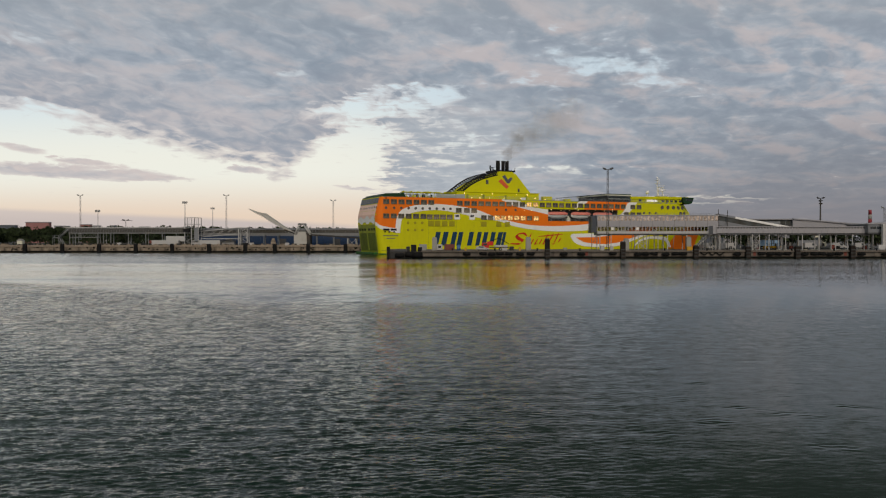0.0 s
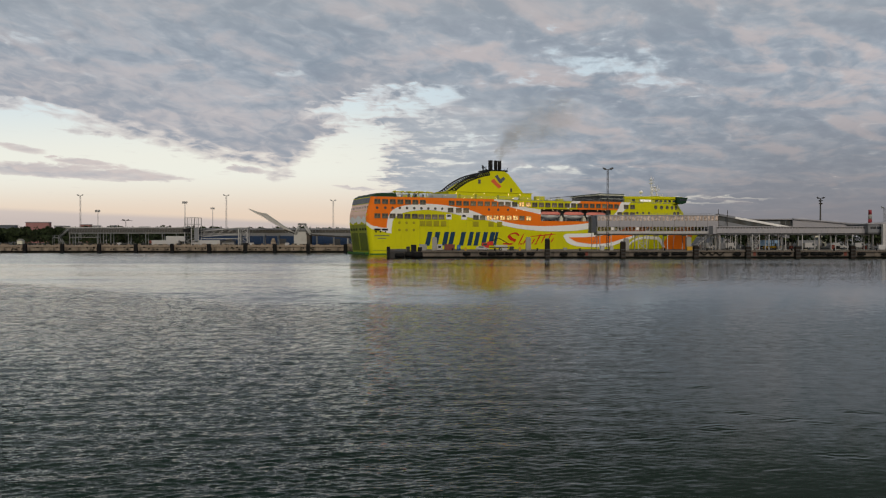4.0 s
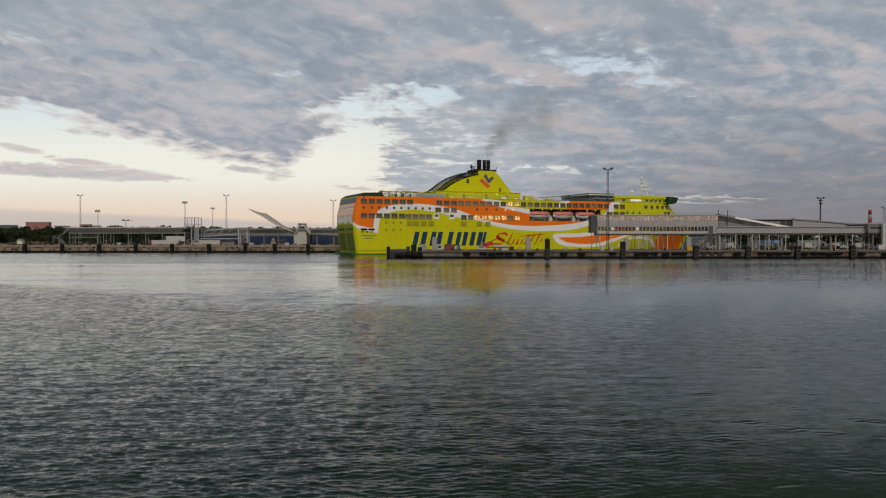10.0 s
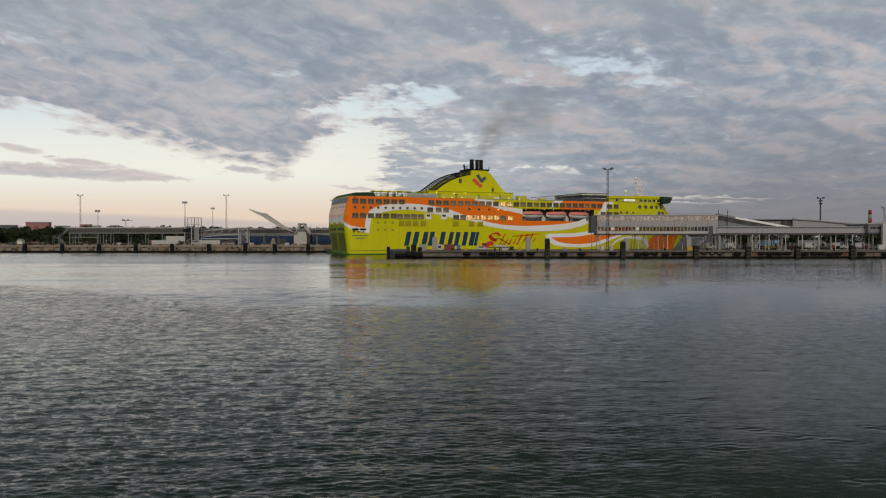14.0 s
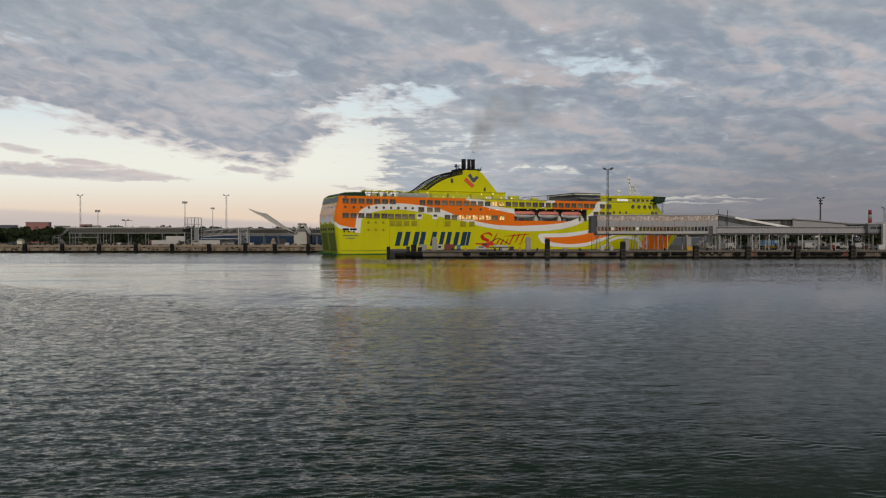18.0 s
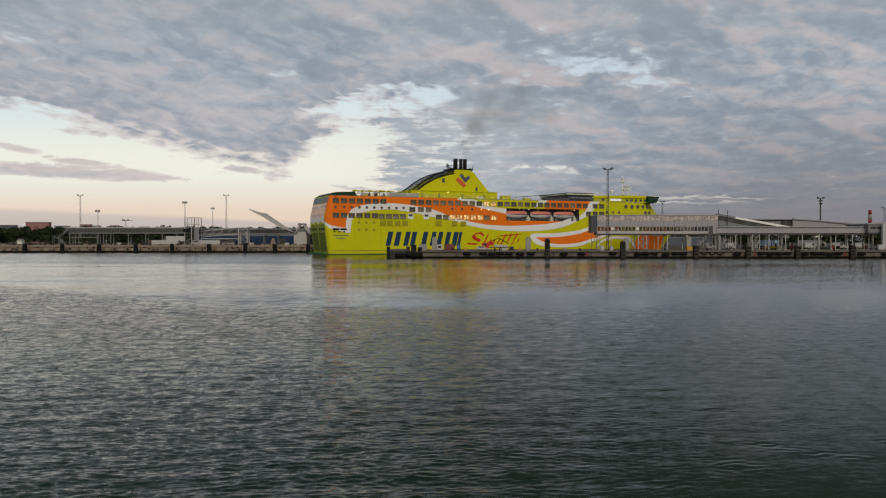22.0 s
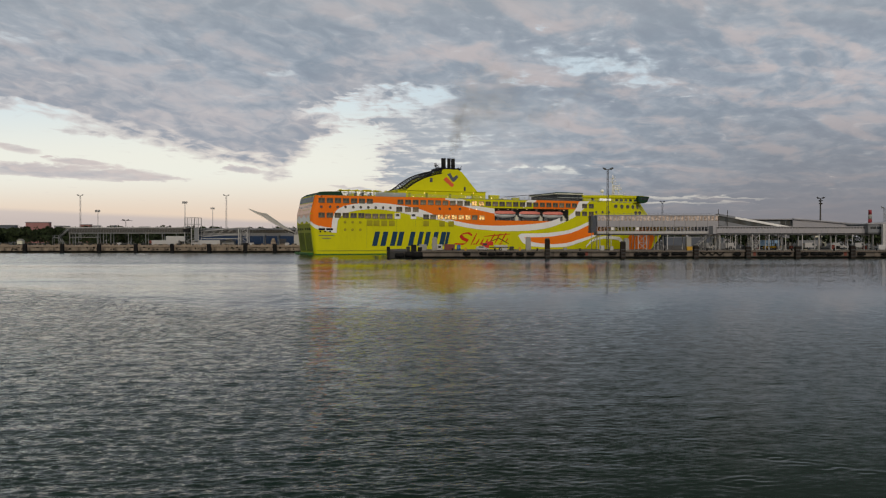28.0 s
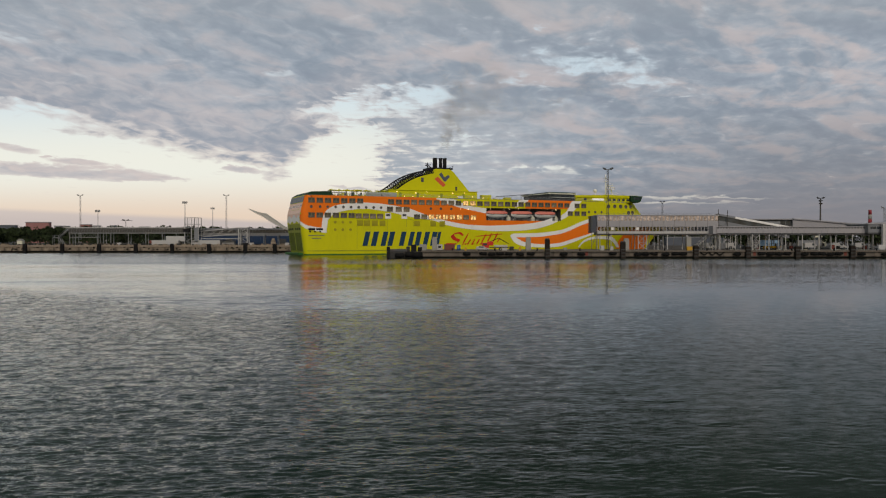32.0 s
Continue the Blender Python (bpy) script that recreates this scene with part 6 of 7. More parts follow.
def loader(m):
    v = thing("forklift", "small yellow forklift under the gangway", "forklift", m, "forklifts under the gangway")
    part("body", boxes((0, 1.9, -0.6, 0.6, 0.4, 1.3), bevel=0.12), YELLOW, v)
    part("overhead_guard", rods([((0.3, -0.5, 1.3), (0.3, -0.5, 2.2)), ((1.4, -0.5, 1.3), (1.2, -0.5, 2.2)), ((0.3, -0.5, 2.2), (1.2, -0.5, 2.2))], 0.06), BLACK, v)
    part("fork_mast", boxes((1.95, 2.1, -0.45, 0.45, 0.1, 2.4)), DARK_STEEL, v)
    for x in (0.4, 1.5):
        wheel(v, x, -0.55, 0.35, 0.25)
        wheel(v, x, 0.55, 0.35, 0.25)


for x in (111.7, 113.9, 115.9):
    loader(pose(x, 268, 2.4))
for i in range(16):
    x = 100.1 + 3.1 * i
    c = thing("pallet_stack", "stack of goods on a pallet under the gangway", "pallet", pose(x, 267 + 2.4 * math.sin(i * 2.1), 2.4), "pallets under the gangway")
    h = 0.9 + 0.5 * math.sin(i * 1.3)
    part("pallet", boxes((-0.6, 0.6, -0.5, 0.5, 0, 0.14)), CREAM, c)
    part("goods", boxes((-0.55, 0.55, -0.45, 0.45, 0.14, 0.3 + h), bevel=0.05), (GRIME, CLAD, STONE, FADED_RED)[i % 4], c)


PALE_STONE = surface("pale_concrete", (0.42, 0.403, 0.37), 0.85, stain=(0.25, 0.22, 0.18), dirt=0.5, bump=0.03)


# ---- the far quay on the other side of the basin ----
def far_quay():
    y0, top = 355.0, 3.4
    q = part("quay", boxes((-700, -32.5, y0 + 0.4, 358, -1.5, 3.0)), WET, None)
    tagged(q, "pale concrete quay wall with black fender piles", "quay", kind="structure")
    face = bpy.data.meshes.new("face_panel")
    bm = boxes((0.03, 5.67, -0.4, 0.02, 0.8, 2.6), bevel=0.04)
    bm.to_mesh(face), bm.free()
    face.materials.append(QUAY)
    cap = bpy.data.meshes.new("cap_stone")
    bm = boxes((0.015, 2.835, -0.55, 1.6, 2.6, top), bevel=0.06)
    bm.to_mesh(cap), bm.free()
    cap.materials.append(QUAY)
    for i in range(39):
        shared("face_panel", face, q, pose(-252.5 + 5.7 * i, y0 + 0.4, 0))
    for i in range(77):
        shared("cap_stone", cap, q, pose(-252.5 + 2.85 * i, y0, 0))
    for x in (-209.9, -192.6, -175.4, -158.4, -141.5, -124.8, -107.8, -91.1, -77.5, -62.1, -44.9):
        p = thing("fender_pile", "black fender pile on the far quay wall", "pile", pose(x, y0 - 0.85, 0), "piles along the far quay")
        part("pile_body", boxes((-0.85, 0.85, -0.6, 0.4, -1.2, 4.0), bevel=0.12), BLACK, p)
        part("rubber_pad", boxes((-0.68, 0.68, -0.85, -0.6, 0.4, 3.4), bevel=0.08), RUBBER, p)


far_quay()


def quay_edge():
    """Rubble, timber and small gear lying along the far quay's edge, and weeds in the joints of its face."""
    rng = random.Random(17)
    for label, mat, n, w, h, z in (("pale broken stones along the far quay edge", QUAY, 150, 0.8, 0.32, 3.4), ("dark timber and scrap along the far quay edge", GRIME, 90, 0.9, 0.4, 3.4), ("dark stains of weed on the far quay face", WET, 110, 0.7, 0.5, 1.2)):
        bm = bmesh.new()
        for _ in range(n):
            x, a = rng.uniform(-212, -36), rng.uniform(0.3, 1.0)
            if z > 3:
                y = rng.uniform(355.2, 356.8)
                box(bm, x - w * a, x + w * a, y - 0.3, y + 0.3, z - 0.02, z + h * rng.uniform(0.4, 2.2))
            else:
                t = rng.uniform(0.8, 2.3)
                box(bm, x - w * a, x + w * a * 0.6, 354.93, 354.99, t, t + h * rng.uniform(0.3, 1.6))
        ob = part("quay_rubble" if z > 3 else "weed_stain", bm, mat, None)
        tagged(ob, label, "rubble" if z > 3 else "weed", kind="stuff")


quay_edge()


def far_gangway():
    g = thing("passenger_gangway", "long grey glazed gangway on posts along the far quay", "gangway")
    y0, y1 = 364.0, 368.0
    x0, x1 = -177.2, -120.4
    lo, sill, head, top = 8.85, 9.25, 11.35, 11.80
    part("floor_beam", boxes((x0, x1, y0 + 0.1, y1 - 0.1, lo, sill)), POST, g, "pale floor beam")
    band(g, "pane", x0, x1, y0 + 0.1, sill, head, 1.25, TINT, CLAD, 0.1)
    part("roof", boxes((x0 - 0.4, x1, y0 - 0.3, y1 + 0.3, head, top), bevel=0.08), OFFWHITE, g, "pale flat roof")
    part("back_wall", boxes((x0, x1, y1 - 0.1, y1, sill, head)), CLAD, g)
    part("lower_beam", boxes((x0, -162.7, y0 + 0.5, y0 + 0.8, 6.87, 7.19)), POST, g)
    items = []
    for i in range(8):
        a = x0 + i * (-162.7 - x0) / 8
        b = x0 + (i + 1) * (-162.7 - x0) / 8
        items += [((a, y0 + 0.65, 7.14), ((a + b) / 2, y0 + 0.65, lo)), (((a + b) / 2, y0 + 0.65, lo), (b, y0 + 0.65, 7.14))]
    part("truss", rods(items, 0.07, 4), POST, g)
    for i, x in enumerate((x0 + 0.3, -174.2, -163.8, -160.9, -157.4, -149.1, -140.8, -133.0, -126.3)):
        for y in (y0 + 0.4, y1 - 0.4):
            part("leg", boxes((x - 0.15, x + 0.15, y - 0.15, y + 0.15, 2.38, lo)), POST, g)
    # stair at its end
    s = thing("gangway_stair", "pale steel stair at the gangway's end", "stair")
    a, b, c = (-177.4, 10.89), (-182.0, 6.87), (-184.7, 6.87)
    for y in (y0, y0 + 1.6):
        part("stringer", rods([((a[0], y, a[1]), (b[0], y, b[1])), ((b[0], y, b[1]), (c[0], y, c[1])), ((b[0] + 0.5, y, b[1]), (-179.1, y, 2.5))], 0.22), POST, s)
        part("handrail", rods([((a[0], y, a[1] + 1.1), (b[0], y, b[1] + 1.1)), ((b[0], y, b[1] + 1.1), (c[0], y, c[1] + 1.1))], 0.08), POST, s)
        part("stair_post", rods([((c[0], y, 2.38), (c[0], y, c[1] + 1.1)), ((b[0], y, 2.38), (b[0], y, b[1] + 1.1))], 0.14), POST, s)
    for i in range(20):
        t = i / 19
        x, z = a[0] + (b[0] - a[0]) * t, a[1] + (b[1] - a[1]) * t
        part("tread", boxes((x - 0.16, x + 0.16, y0, y0 + 1.6, z, z + 0.06)), STEEL, s)


far_gangway()


def stair_tower():
    t = thing("stair_tower", "open steel stair tower with a caged top", "tower")
    x0, x1, y0, y1 = -121.1, -114.7, 360.5, 365.0
    z1 = 16.31
    for x in (x0, (x0 + x1) / 2, x1):
        for y in (y0, y1):
            part("leg", boxes((x - 0.13, x + 0.13, y - 0.13, y + 0.13, 2.38, z1)), OFFWHITE, t)
    hs = [2.6, 5.27, 7.66, 9.53, 11.66, 13.25, z1]
    for h in hs[1:]:
        part("landing", boxes((x0, x1, y0, y1, h - 0.12, h)), POST, t)
    for k, (a, b) in enumerate(zip(hs[:4], hs[1:5])):
        p, q = (x0, x1) if k % 2 else (x1, x0)
        part("flight", rods([((p, y0 + 0.4, a), (q, y0 + 0.4, b)), ((p, y0 + 1.6, a), (q, y0 + 1.6, b))], 0.15), POST, t)
    for i in range(9):
        x = x0 + (x1 - x0) * i / 8
        part("cage_bar", rods([((x, y0, hs[4]), (x, y0, z1))], 0.06, 5), OFFWHITE, t)
    part("control_box", boxes((x0 - 0.6, x0 + 2.4, y0 - 0.6, y0 + 0.4, 9.53, 10.99), bevel=0.1), BLACK, t, "black control box")
    part("side_panel", boxes((x0 + 4.6, x1 - 0.1, y0 - 0.1, y0, 5.27, 11.39)), CLAD, t)


stair_tower()


def far_way():
    """The second gangway, beyond the stair tower, and the blue hall behind it."""
    g = thing("passenger_gangway", "grey gangway beyond the stair tower, with pale truss sides", "gangway")
    y0, y1 = 372.0, 376.0
    a, b = -117.9, -32.8
    lo, sill, head, top = 8.26, 9.08, 10.72, 11.43
    part("floor_beam", boxes((a, b, y0 + 0.1, y1, lo, sill)), POST, g)
    band(g, "pane", a, b, y0 + 0.1, sill, head, 1.6, TINT, CLAD, 0.1)
    part("roof", boxes((a, b, y0 - 0.3, y1 + 0.3, head, top), bevel=0.08), CLAD, g)
    part("back_wall", boxes((a, b, y1 - 0.1, y1, sill, head)), CLAD, g)
    for x in (-98.2, -86.7, -79.9, -61.3, -53.1, -39.4):
        for y in (y0 + 0.4, y1 - 0.4):
            part("leg", boxes((x - 0.17, x + 0.17, y - 0.17, y + 0.17, 2.38, lo)), POST, g)
    # inclined ramp bridge with a pale truss
    r = thing("inclined_gangway", "pale inclined truss gangway on the far quay", "gangway")
    p0, p1, p2 = (-116.3, 9.84), (-95.8, 11.72), (-95.8, 8.76)
    for y in (365.0, 368.0):
        part("top_chord", rods([((p0[0], y, p0[1]), (p1[0], y, p1[1]))], 0.2), OFFWHITE, r)
        part("bottom_chord", rods([((p0[0], y, 7.15), (p2[0], y, p2[1]))], 0.2), OFFWHITE, r)
        items = []
        for i in range(5):
            t0, t1 = i / 5, (i + 1) / 5
            lo0, hi1 = 7.15 + (p2[1] - 7.15) * t0, p0[1] + (p1[1] - p0[1]) * t1
            items += [((p0[0] + (p1[0] - p0[0]) * t0, y, lo0), (p0[0] + (p1[0] - p0[0]) * t1, y, hi1))]
        part("diagonal", rods(items, 0.07, 5), OFFWHITE, r)
    part("ramp_floor", boxes((p0[0], p1[0], 365, 368, 6.20, 6.53)), OFFWHITE, r)
    part("ramp_post", boxes((p0[0] + 9, p0[0] + 9.4, 366, 366.4, 2.38, 6.34)), POST, r)
    # lift tower
    t = thing("lift_tower", "pale braced steel lift tower on the quay", "tower")
    x0, x1 = -95.8, -91.8
    for x in (x0, x1):
        for y in (360.5, 364):
            part("leg", boxes((x - 0.2, x + 0.2, y - 0.2, y + 0.2, 2.38, 11.66)), OFFWHITE, t)
    items = []
    for k in range(4):
        h0, h1 = 2.6 + 2.2 * k, 4.8 + 2.2 * k
        items += [((x0, 360.5, h0), (x1, 360.5, h1)), ((x1, 360.5, h0), (x0, 360.5, h1)), ((x0, 360.5, h1), (x1, 360.5, h1))]
    part("cross_brace", rods(items, 0.08, 5), OFFWHITE, t)
    part("tower_head", boxes((x0 - 0.4, x1 + 0.4, 360, 364.5, 11.26, 11.66), bevel=0.08), OFFWHITE, t)
    part("tower_base", boxes((x0 + 2.2, x1 + 0.4, 360, 362, 2.38, 4.4), bevel=0.1), BLACK, t)
    # blue hall
    h = thing("blue_hall", "long dark blue warehouse with a pale roof edge", "building")
    bx0, bx1, by = -123.8, -24.0, 388.0
    w = (bx1 - bx0) / 22
    part("core", boxes((bx0 + 0.1, bx1 - 0.1, by + 0.2, by + 30, 2.38, 7.80)), BLUE_CLAD, h)
    for i in range(22):
        part("wall_panel", boxes((bx0 + i * w + 0.03, bx0 + (i + 1) * w - 0.03, by, by + 0.18, 2.38, 7.80), bevel=0.03), BLUE_CLAD, h)
    part("roof_edge", boxes((bx0 - 0.3, bx1 + 0.3, by - 0.3, by + 30.3, 7.80, 8.45), bevel=0.08), CLAD, h, "pale roof edge")
    for i in (3, 9, 15, 19):
        part("gate", boxes((bx0 + i * w + 0.6, bx0 + (i + 1) * w - 0.6, by - 0.08, by, 2.38, 6.4)), DARK_STEEL, h, "dark roller gate")


far_way()


def linkspan():
    """The vehicle ramp raised on its pivot block."""
    t = thing("ramp_tower", "grey concrete ramp tower with a steel A frame", "tower")
    x0, x1 = -69.3, -63.3
    part("block", boxes((x0, x1, 357.2, 363, 2.38, 8.16), bevel=0.15), PALE_STONE, t)
    part("side_block", boxes((x1 - 0.2, x1 + 1.6, 357.5, 362, 2.38, 9.0), bevel=0.1), GRIME, t)
    ax, az = -65.9, 13.15
    for y in (357.6, 362.4):
        part("frame_leg", rods([((x0 + 0.3, y, 8.16), (ax - 0.9, y, az))], 0.36), OFFWHITE, t)
        part("frame_leg", rods([((-61.7, y, 8.16), (ax + 0.9, y, az))], 0.42), OFFWHITE, t)
        part("frame_tie", rods([((x0 + 2, y, 10.26), (x1, y, 10.26))], 0.2), POST, t)
    part("frame_head", boxes((ax - 1.6, ax + 1.6, 357.2, 362.8, az - 0.3, az + 0.4), bevel=0.1), POST, t)
    part("winch_room", boxes((x0 + 1.5, x1 - 0.5, 358.2, 362, 8.16, 9.74), bevel=0.1), PALE_STONE, t)
    r = thing("raised_ramp", "raised grey vehicle ramp with a toothed tip", "ramp")
    bm = bmesh.new()
    prism(bm, [(-90.8, 20.36), (-86.8, 18.90), (-83.1, 18.24), (-78.9, 15.33), (-75.2, 12.68), (-69.6, 9.24), (-72.0, 9.24), (-76.0, 11.89), (-79.9, 14.01), (-84.4, 16.92), (-87.9, 18.51)], 358.4, 362.2)
    part("ramp_plate", bm, PALE_STONE, r)
    for k in range(13):
        x, z = -86.3 + k * 1.05, 18.03 - k * 0.62
        bm = boxes((-0.1, 0.1, -0.15, 0, -0.45, 0.2), bevel=0.03)
        bm.transform(pose(x, 358.4, z, 0, 35, 0))
        part("rib", bm, POST, r)
    part("hinge_arm", rods([((-73.9, 358, 10.56), (-68.8, 358, 8.71))], 0.35), GRIME, r)
    d = thing("lower_ramp", "dark steel ramp resting on a pale trestle", "ramp")
    bm = bmesh.new()
    prism(bm, [(-62.5, 8.58), (-35.5, 6.86), (-35.5, 6.20), (-62.5, 7.92)], 358, 364)
    part("deck_beam", bm, GRIME, d)
    bm = bmesh.new()
    prism(bm, [(-62.5, 9.11), (-35.5, 7.39), (-35.5, 7.23), (-62.5, 8.95)], 357.9, 358.1)
    part("edge_rail", bm, POST, d)
    for x in (-44.5, -40.5):
        part("leg", boxes((x - 0.25, x + 0.25, 358.5, 359, 2.38, 6.59)), OFFWHITE, d)
        part("leg", boxes((x - 0.25, x + 0.25, 363, 363.5, 2.38, 6.59)), OFFWHITE, d)
    part("cross_brace", rods([((-44.5, 358.6, 2.8), (-40.5, 358.6, 6.3)), ((-40.5, 358.6, 2.8), (-44.5, 358.6, 6.3))], 0.12), OFFWHITE, d)


linkspan()

for x, h, w, y, lab, solid, plate, mat in (
    (-198.0, 29.89, 0.6, 420, "tall grey lattice floodlight mast behind the gangway", False, False, MAST_GREY),
    (-166.0, 19.13, 0.45, 370, "grey floodlight mast with a lamp board", True, True, MAST_GREY),
    (-124.1, 23.21, 0.5, 370, "grey floodlight mast with a lamp board", True, True, MAST_GREY),
    (-137.7, 24.06, 0.45, 460, "distant grey floodlight mast with a lamp board", True, True, MAST_GREY),
    (-118.3, 29.89, 0.6, 420, "tall grey lattice floodlight mast behind the gangway", False, False, MAST_GREY),
    (-59.9, 27.11, 0.6, 420, "tall grey lattice floodlight mast behind the hall", False, False, MAST_GREY),
    (-173.2, 16.30, 0.4, 420, "short street mast with long lamp arms", True, False, GRIME),
):
    m = flood_mast(pose(x, y, 2.38), h - 2.38, w, lab, solid=solid, plate=plate, mat=mat, web=0.022)
    if "arms" in lab:
        part("long_arm", boxes((-2.6, 3.6, -0.1, 0.1, h - 2.38, h - 2.2)), GRIME, m)

trailer(pose(-136.9, 360.1, 2.38) , OFFWHITE, "white truck trailer with a red end panel on the quay", 13.4, None, FADED_RED)
trailer(pose(-118.4, 362.5, 2.38), OFFWHITE, "long white truck trailer parked on the quay", 13.6)
trailer(pose(-109.5, 369.6, 2.38), OFFWHITE, "long white truck trailer parked on the quay", 9.5)
u = thing("site_cabin", "white site cabin on steel legs on the quay", "cabin", pose(-130.5, 362.9, 2.38))
part("cabin_box", boxes((0, 9.2, -0.95, 0.95, 2.7, 5.2), bevel=0.2), OFFWHITE, u)
for x in (0.4, 4.6, 9.0):
    part("leg", boxes((x - 0.12, x + 0.12, -0.8, 0.8, 0, 2.7)), POST, u)
k = thing("cone_block", "beige concrete block with a rounded top", "block", pose(-79.0, 358, 2.38))
bm = bmesh.new()
rod(bm, (0, 0, 0), (0, 0, 2.6), 1.5, 1.2, 14)
rod(bm, (0, 0, 2.6), (0, 0, 4.2), 1.2, 0.5, 14)
part("cone", bm, QUAY, k)
k = thing("quay_hut", "small white hut on the far quay", "hut", pose(-196.9, 358.5, 2.38))
part("hut_body", boxes((-1.3, 1.3, -1, 1, 0, 3.0), bevel=0.08), CREAM, k)
bm = bmesh.new()
prism(bm, [(-1.5, 3.0), (0, 4.0), (1.5, 3.0)], -1.2, 1.2)
part("hut_roof", bm, STONE, k)
for i, x in enumerate((-74.5, -72.5, -54.9, -52.5, -89.0, -86.1, -166.4, -150.7, -187.4)):
    c = thing("quay_block", "weathered concrete block on the far quay", "block", pose(x, 357.8, 2.38), "blocks on the far quay")
    part("block_body", boxes((-0.9, 0.9, -0.5, 0.5, 0, 1.7 + 0.5 * math.sin(i * 2)), bevel=0.1), (QUAY, OFFWHITE, GRIME)[i % 3], c)


# ---- far town and woods ----
def town():
    def block(x0, x1, z, y, mat, lab, panes=True):
        b = thing("far_building", lab, "building", pose(0, 0, 0), "far town buildings")
        part("wall", boxes((x0, x1, y, y + 6, 2.38, z)), mat, b)
        part("roof", boxes((x0 - 0.4, x1 + 0.4, y - 0.4, y + 6.4, z, z + 0.6)), CLAD, b)
        n = max(2, int((x1 - x0) / 3.5)) if panes else 0
        for i in range(n):
            for h in (z - 3.0, z - 6.2):
                part("window", boxes((x0 + 0.8 + i * 3.5, x0 + 2.4 + i * 3.5, y - 0.1, y, h, h + 1.6)), GLASS, b)

    block(-488.4, -461.2, 26.2, 900, BRICK_RED, "red brick block of flats over the trees", False)
    block(-528.1, -503.6, 22.9, 905, SLATE, "low dark building over the trees", False)
    block(-472.1, -458.8, 25.6, 1000, BRICK_RED, "small brown building beyond the woods", False)
    for x0, x1, z, y, mat in ((-556.5, -541, 25.7, 1100, PALE), (-538, -531, 25.1, 1090, STONE), (-500.7, -492, 26.0, 1100, PALE), (-489, -480, 25.5, 1120, STONE), (-476, -470, 26.2, 1100, PALE), (-455, -440, 25.3, 1150, STONE), (-430, -412, 25.0, 1150, PALE), (-395, -380, 24.6, 1150, STONE)):
        block(x0, x1, z, y, mat, "small pale house beyond the woods", False)
    block(139.1, 168.7, 7.2, 480, SLATE, "long dark port shed across the berth", False)
    block(156.8, 166.9, 6.43, 430, PALE, "pale low depot behind the terminal")
    block(180.7, 203.8, 8.45, 450, STONE, "grey depot behind the terminal")
    block(207.4, 214.4, 8.65, 430, CREAM, "cream low house behind the terminal")


town()


def leaf_material():
    m, nt, b = blank("evening_foliage")
    geo = nt.nodes.new("ShaderNodeNewGeometry")
    r = Sig(nt, geo.outputs["Random Per Island"])
    c = mixc(nt, r, (0.010, 0.017, 0.007, 1), (0.034, 0.048, 0.016, 1))
    nt.links.new(c.socket, b.inputs["Base Color"])
    b.inputs["Roughness"].default_value = 0.8
    b.inputs["Specular IOR Level"].default_value = 0.2
    return m


LEAF = leaf_material()
BARK = surface("bark", (0.07, 0.05, 0.035), 0.9, bump=0.03)


def woods(label, spots, seed, leaf=0.75, per=190):
    """Many trees: tapered trunks with limbs, crowns of loose leaf clumps."""
    rng = np.random.default_rng(seed)
    verts, faces = [], []
    tv, tf = [], []
    for x, y, h, w in spots:
        lumps = [(x + rng.normal(0, w * 0.35), y + rng.normal(0, w * 0.3), 2.4 + h * rng.uniform(0.35, 0.86), w * rng.uniform(0.26, 0.5)) for _ in range(7)]
        lumps.append((x, y, 2.4 + h * 0.8, w * 0.38))
        for cx, cy, cz, r in lumps:
            n = int(per / 8)
            d = rng.normal(size=(n, 3))
            d /= np.linalg.norm(d, axis=1)[:, None]
            d *= (r * rng.uniform(0.55, 1.08, n) * np.array([1, 1, 0.85])[:, None]).T
            for p in d + (cx, cy, min(cz, 2.4 + h - r * 0.8)):
                a = rng.normal(size=(2, 3)) * leaf * 0.62
                i = len(verts)
                verts += [tuple(p - a[0]), tuple(p + a[1] * 0.8), tuple(p + a[0]), tuple(p - a[1])]
                faces.append((i, i + 1, i + 2, i + 3))
        i = len(tv)
        for z, r in ((2.0, 0.32), (2.4 + h * 0.75, 0.08)):
            tv += [(x + r * math.cos(k * 1.257), y + r * math.sin(k * 1.257), z) for k in range(5)]
        tf += [(i + k, i + (k + 1) % 5, i + 5 + (k + 1) % 5, i + 5 + k) for k in range(5)]
        for cx, cy, cz, r in lumps[:4]:
            i = len(tv)
            z0 = 2.4 + h * 0.3
            tv += [(x + 0.1, y, z0), (x - 0.1, y + 0.05, z0), (x, y - 0.1, z0), (cx, cy, cz)]
            tf += [(i, i + 1, i + 3), (i + 1, i + 2, i + 3), (i + 2, i, i + 3)]
    woodland = thing("woodland", label, "trees", kind="stuff")
    for name, v, f, mat in (("foliage", verts, faces, LEAF), ("trunks", tv, tf, BARK)):
        me = bpy.data.meshes.new(name)
        me.from_pydata(v, [], f)
        me.materials.append(mat)
        ob = new(name, me)
        ob.parent = woodland
        tagged(ob, kind="stuff")


def planted(x0, x1, n, y0, y1, h0, h1, seed):
    rng = np.random.default_rng(seed)
    return [(float(x), float(rng.uniform(y0, y1)), float(rng.uniform(h0, h1)), float(rng.uniform(5, 9))) for x in np.linspace(x0, x1, n) + rng.normal(0, 3, n)]


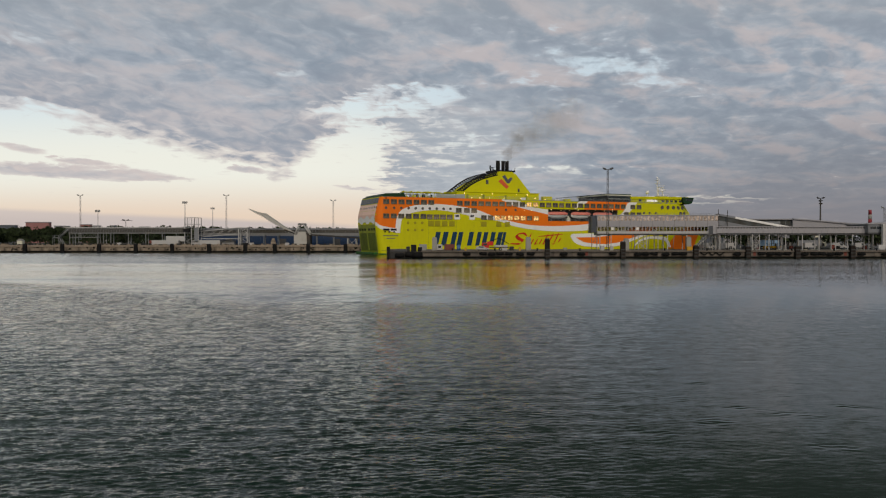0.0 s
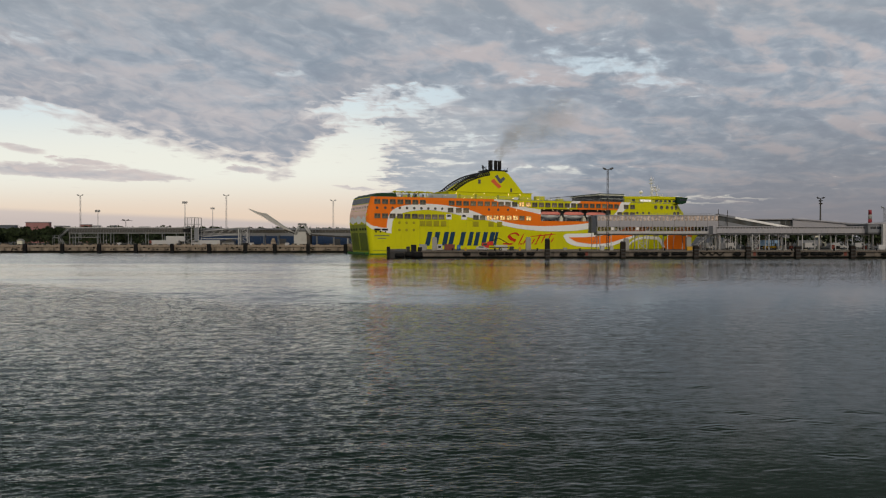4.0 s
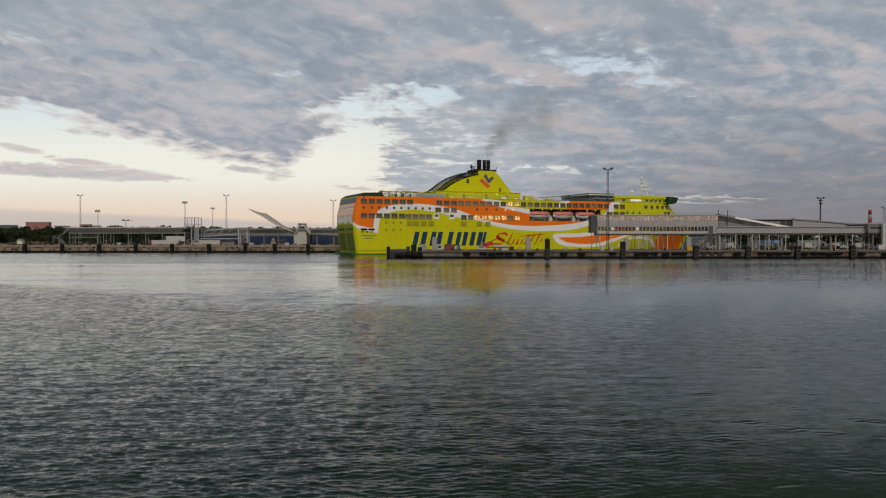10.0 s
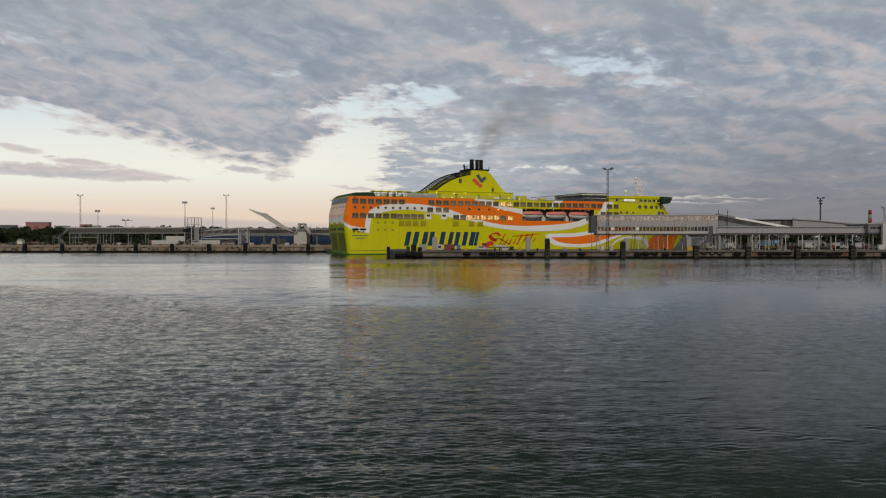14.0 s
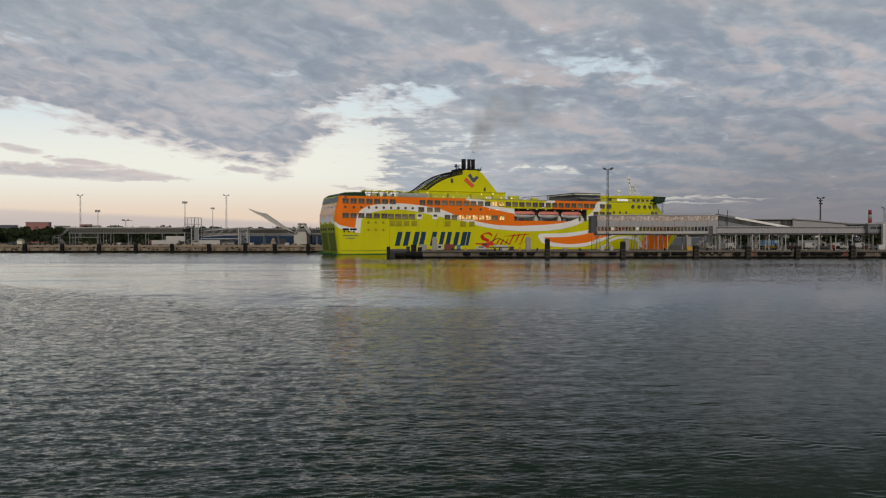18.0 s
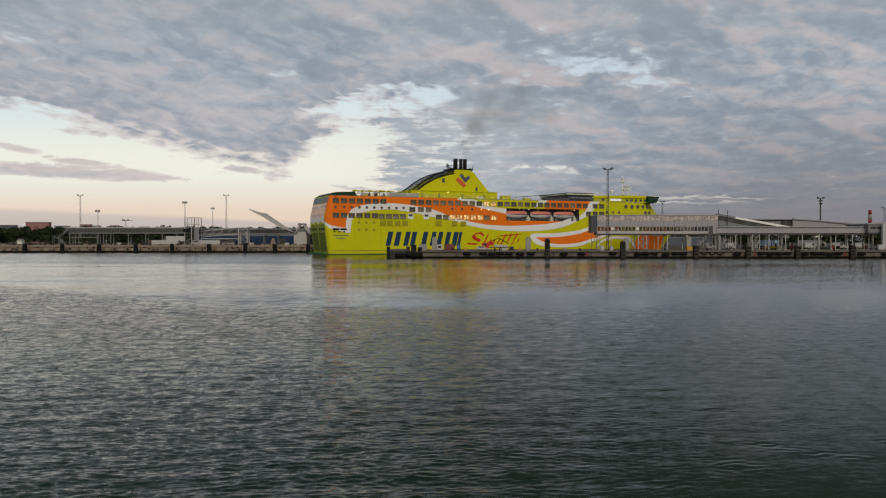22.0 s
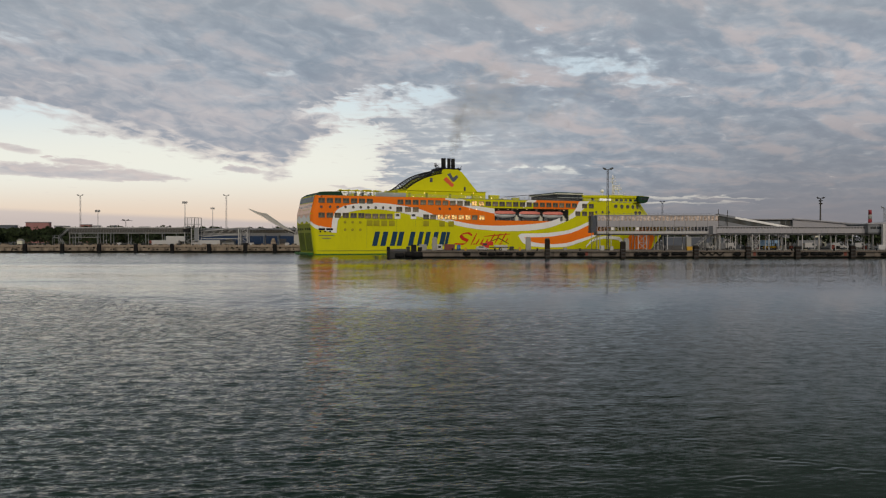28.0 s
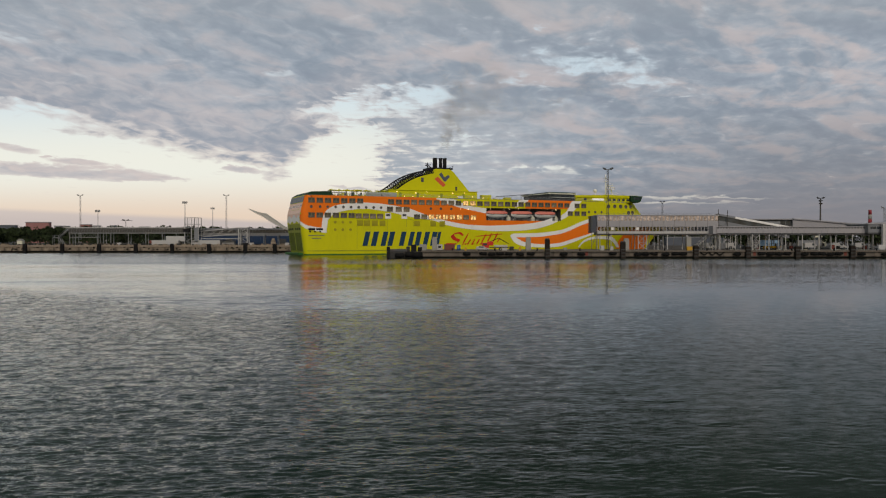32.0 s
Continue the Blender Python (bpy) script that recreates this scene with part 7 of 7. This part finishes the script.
woods("dark green trees along the far port fence", planted(-300, -70, 90, 440, 480, 9.0, 12.0, 3), 5, 0.8, 300)
woods("distant dark woods beyond the port", planted(-440, 40, 130, 600, 690, 11.5, 14.6, 8), 9, 1.2, 240)
woods("dark green bushes near the far quay", planted(-215, -130, 16, 385, 398, 4.0, 6.5, 11), 12, 0.5, 150)
woods("dark trees behind the terminal", planted(160, 270, 34, 420, 455, 7.5, 10.5, 21), 22, 0.8, 260)
woods("dark trees round the port shed", planted(100, 180, 26, 500, 530, 8, 10.5, 41), 42, 0.8, 240)
woods("distant dark woods beyond the terminal", planted(40, 460, 60, 640, 720, 8.5, 11, 31), 32, 1.1, 120)


# ---- smoke from the funnel: thin drifting puffs ----
SOOT_SPECK = surface("brown_grey_smoke", (0.46, 0.44, 0.42), 1.0, stain=(0.33, 0.315, 0.30), dirt=0.3, bump=0.0, gloss=0.0)


def puff(rng, r, count):
    """A loose cloud of very fine soot flakes, densest at its heart and drawn out into lobes."""
    lobes = [(rng.normal(0, r * 0.55), rng.normal(0, r * 0.5), rng.normal(0, r * 0.5), r * rng.uniform(0.25, 0.7)) for _ in range(7)]
    which = rng.integers(0, 7, count)
    spread = np.array(lobes)[which]
    c = spread[:, :3] + rng.normal(0, 1, (count, 3)) * spread[:, 3:] * 0.55
    v = (c[:, None, :] + rng.normal(0, 0.023, (count, 3, 3))).reshape(-1, 3)
    me = bpy.data.meshes.new("smoke_puff")
    me.from_pydata(v.tolist(), [], np.arange(count * 3).reshape(-1, 3).tolist())
    me.materials.append(SOOT_SPECK)
    return me


def build_smoke():
    rng = np.random.default_rng(7)
    plume = thing("smoke_plume", "thin dark smoke drifting from the funnel", "smoke")
    puffs, shreds = [], []
    for i in range(46):
        t = ((i + 0.5) / 46) ** 1.15
        ob = shared("smoke_puff", puff(rng, 0.8 + 9.5 * t ** 0.85, int(260 + 29000 * t ** 1.15 * (1.3 - t))), plume)
        tagged(ob, kind="stuff")
        puffs.append((ob, t, rng.uniform(-1, 1), rng.uniform(-1, 1), rng.uniform(0, 360)))
    for i in range(18):
        t = (i + 0.5) / 18
        ob = shared("smoke_puff", puff(rng, 3.2 + 3.0 * t, int(2200 + 3000 * t)), plume)
        tagged(ob, kind="stuff")
        shreds.append((ob, t, rng.normal(0, 1), rng.normal(0, 1), rng.uniform(0, 360)))
    return plume, puffs, shreds


PLUME, PUFFS, SHREDS = build_smoke()


# ---- what moves ----
SHIP_TURN = 23.3
STERN_END = Vector((-52.7, 290.3, 0))  # the near corner of the stern at the clip's end
AXIS = Vector((math.cos(radians(SHIP_TURN)), math.sin(radians(SHIP_TURN)), 0))
ACROSS = Vector((-AXIS.y, AXIS.x, 0))


def ferry_at(ahead):
    p = STERN_END + AXIS * ahead + ACROSS * HALF
    return pose(p.x, p.y, 0, 0, 0, SHIP_TURN)


AHEAD = [(0, 29.86), (3, 27.09), (6, 24.36), (9, 21.55), (12, 19.01), (14, 17.2), (17, 14.3), (20, 11.43), (23, 8.5), (25, 6.64), (28, 3.91), (30, 1.98), (32, 0.0)]


def motions():
    walk(FERRY, [(t, ferry_at(d)) for t, d in AHEAD])
    # the plume stays over the funnel and leans less and less with the wind
    rows = []
    for t, d in AHEAD:
        p = ferry_at(d) @ Vector((63.2, -1, 40.2))
        rows.append((t, pose(p.x, p.y, p.z)))
    walk(PLUME, rows)
    for ob, t, a, b, turn in PUFFS:
        keys = []
        for k in range(5):
            f = max(0.0, t + (k - 2) * 0.035 * (0.4 + t))
            bend, tall = 41 - 5.4 * k, 25 + 2.6 * k
            x = bend * f ** 1.4 + a * (1.3 if t < 0.2 else 1.0 + (3.0 + 1.9 * k) * t)
            z = tall * f ** 0.75 + b * (3.6 + 1.8 * k) * t * t
            keys.append((8 * k, pose(x + 0.8 * t * math.sin(k * 1.4 + turn), b * 2.0 * t, z, 0, 8 * k, turn + 22 * k)))
        walk(ob, keys)
    # older shreds are left behind as the ship backs away, and scatter
    for ob, t, a, b, turn in SHREDS:
        keys = []
        for k in range(5):
            x = 5 + 24 * t + 7.4 * k + a * (1.2 + 1.3 * k)
            z = 7 + 12 * t + 2.3 * k + b * (0.8 + 0.8 * k)
            keys.append((8 * k, pose(x, a * b * 2.0, z, 0, 6 * k, turn + 15 * k)))
        walk(ob, keys)
    # the cloud sheet drifts to the west, the water's ripples with the wind
    walk(SKY, [(0, pose(11.9, 0, 5.8)), (32, pose(-11.9, 0, 5.8))])
    walk(WATER, [(0, pose(0.8, 3.5, 0)), (32, pose(-0.8, -3.5, 0))])


motions()
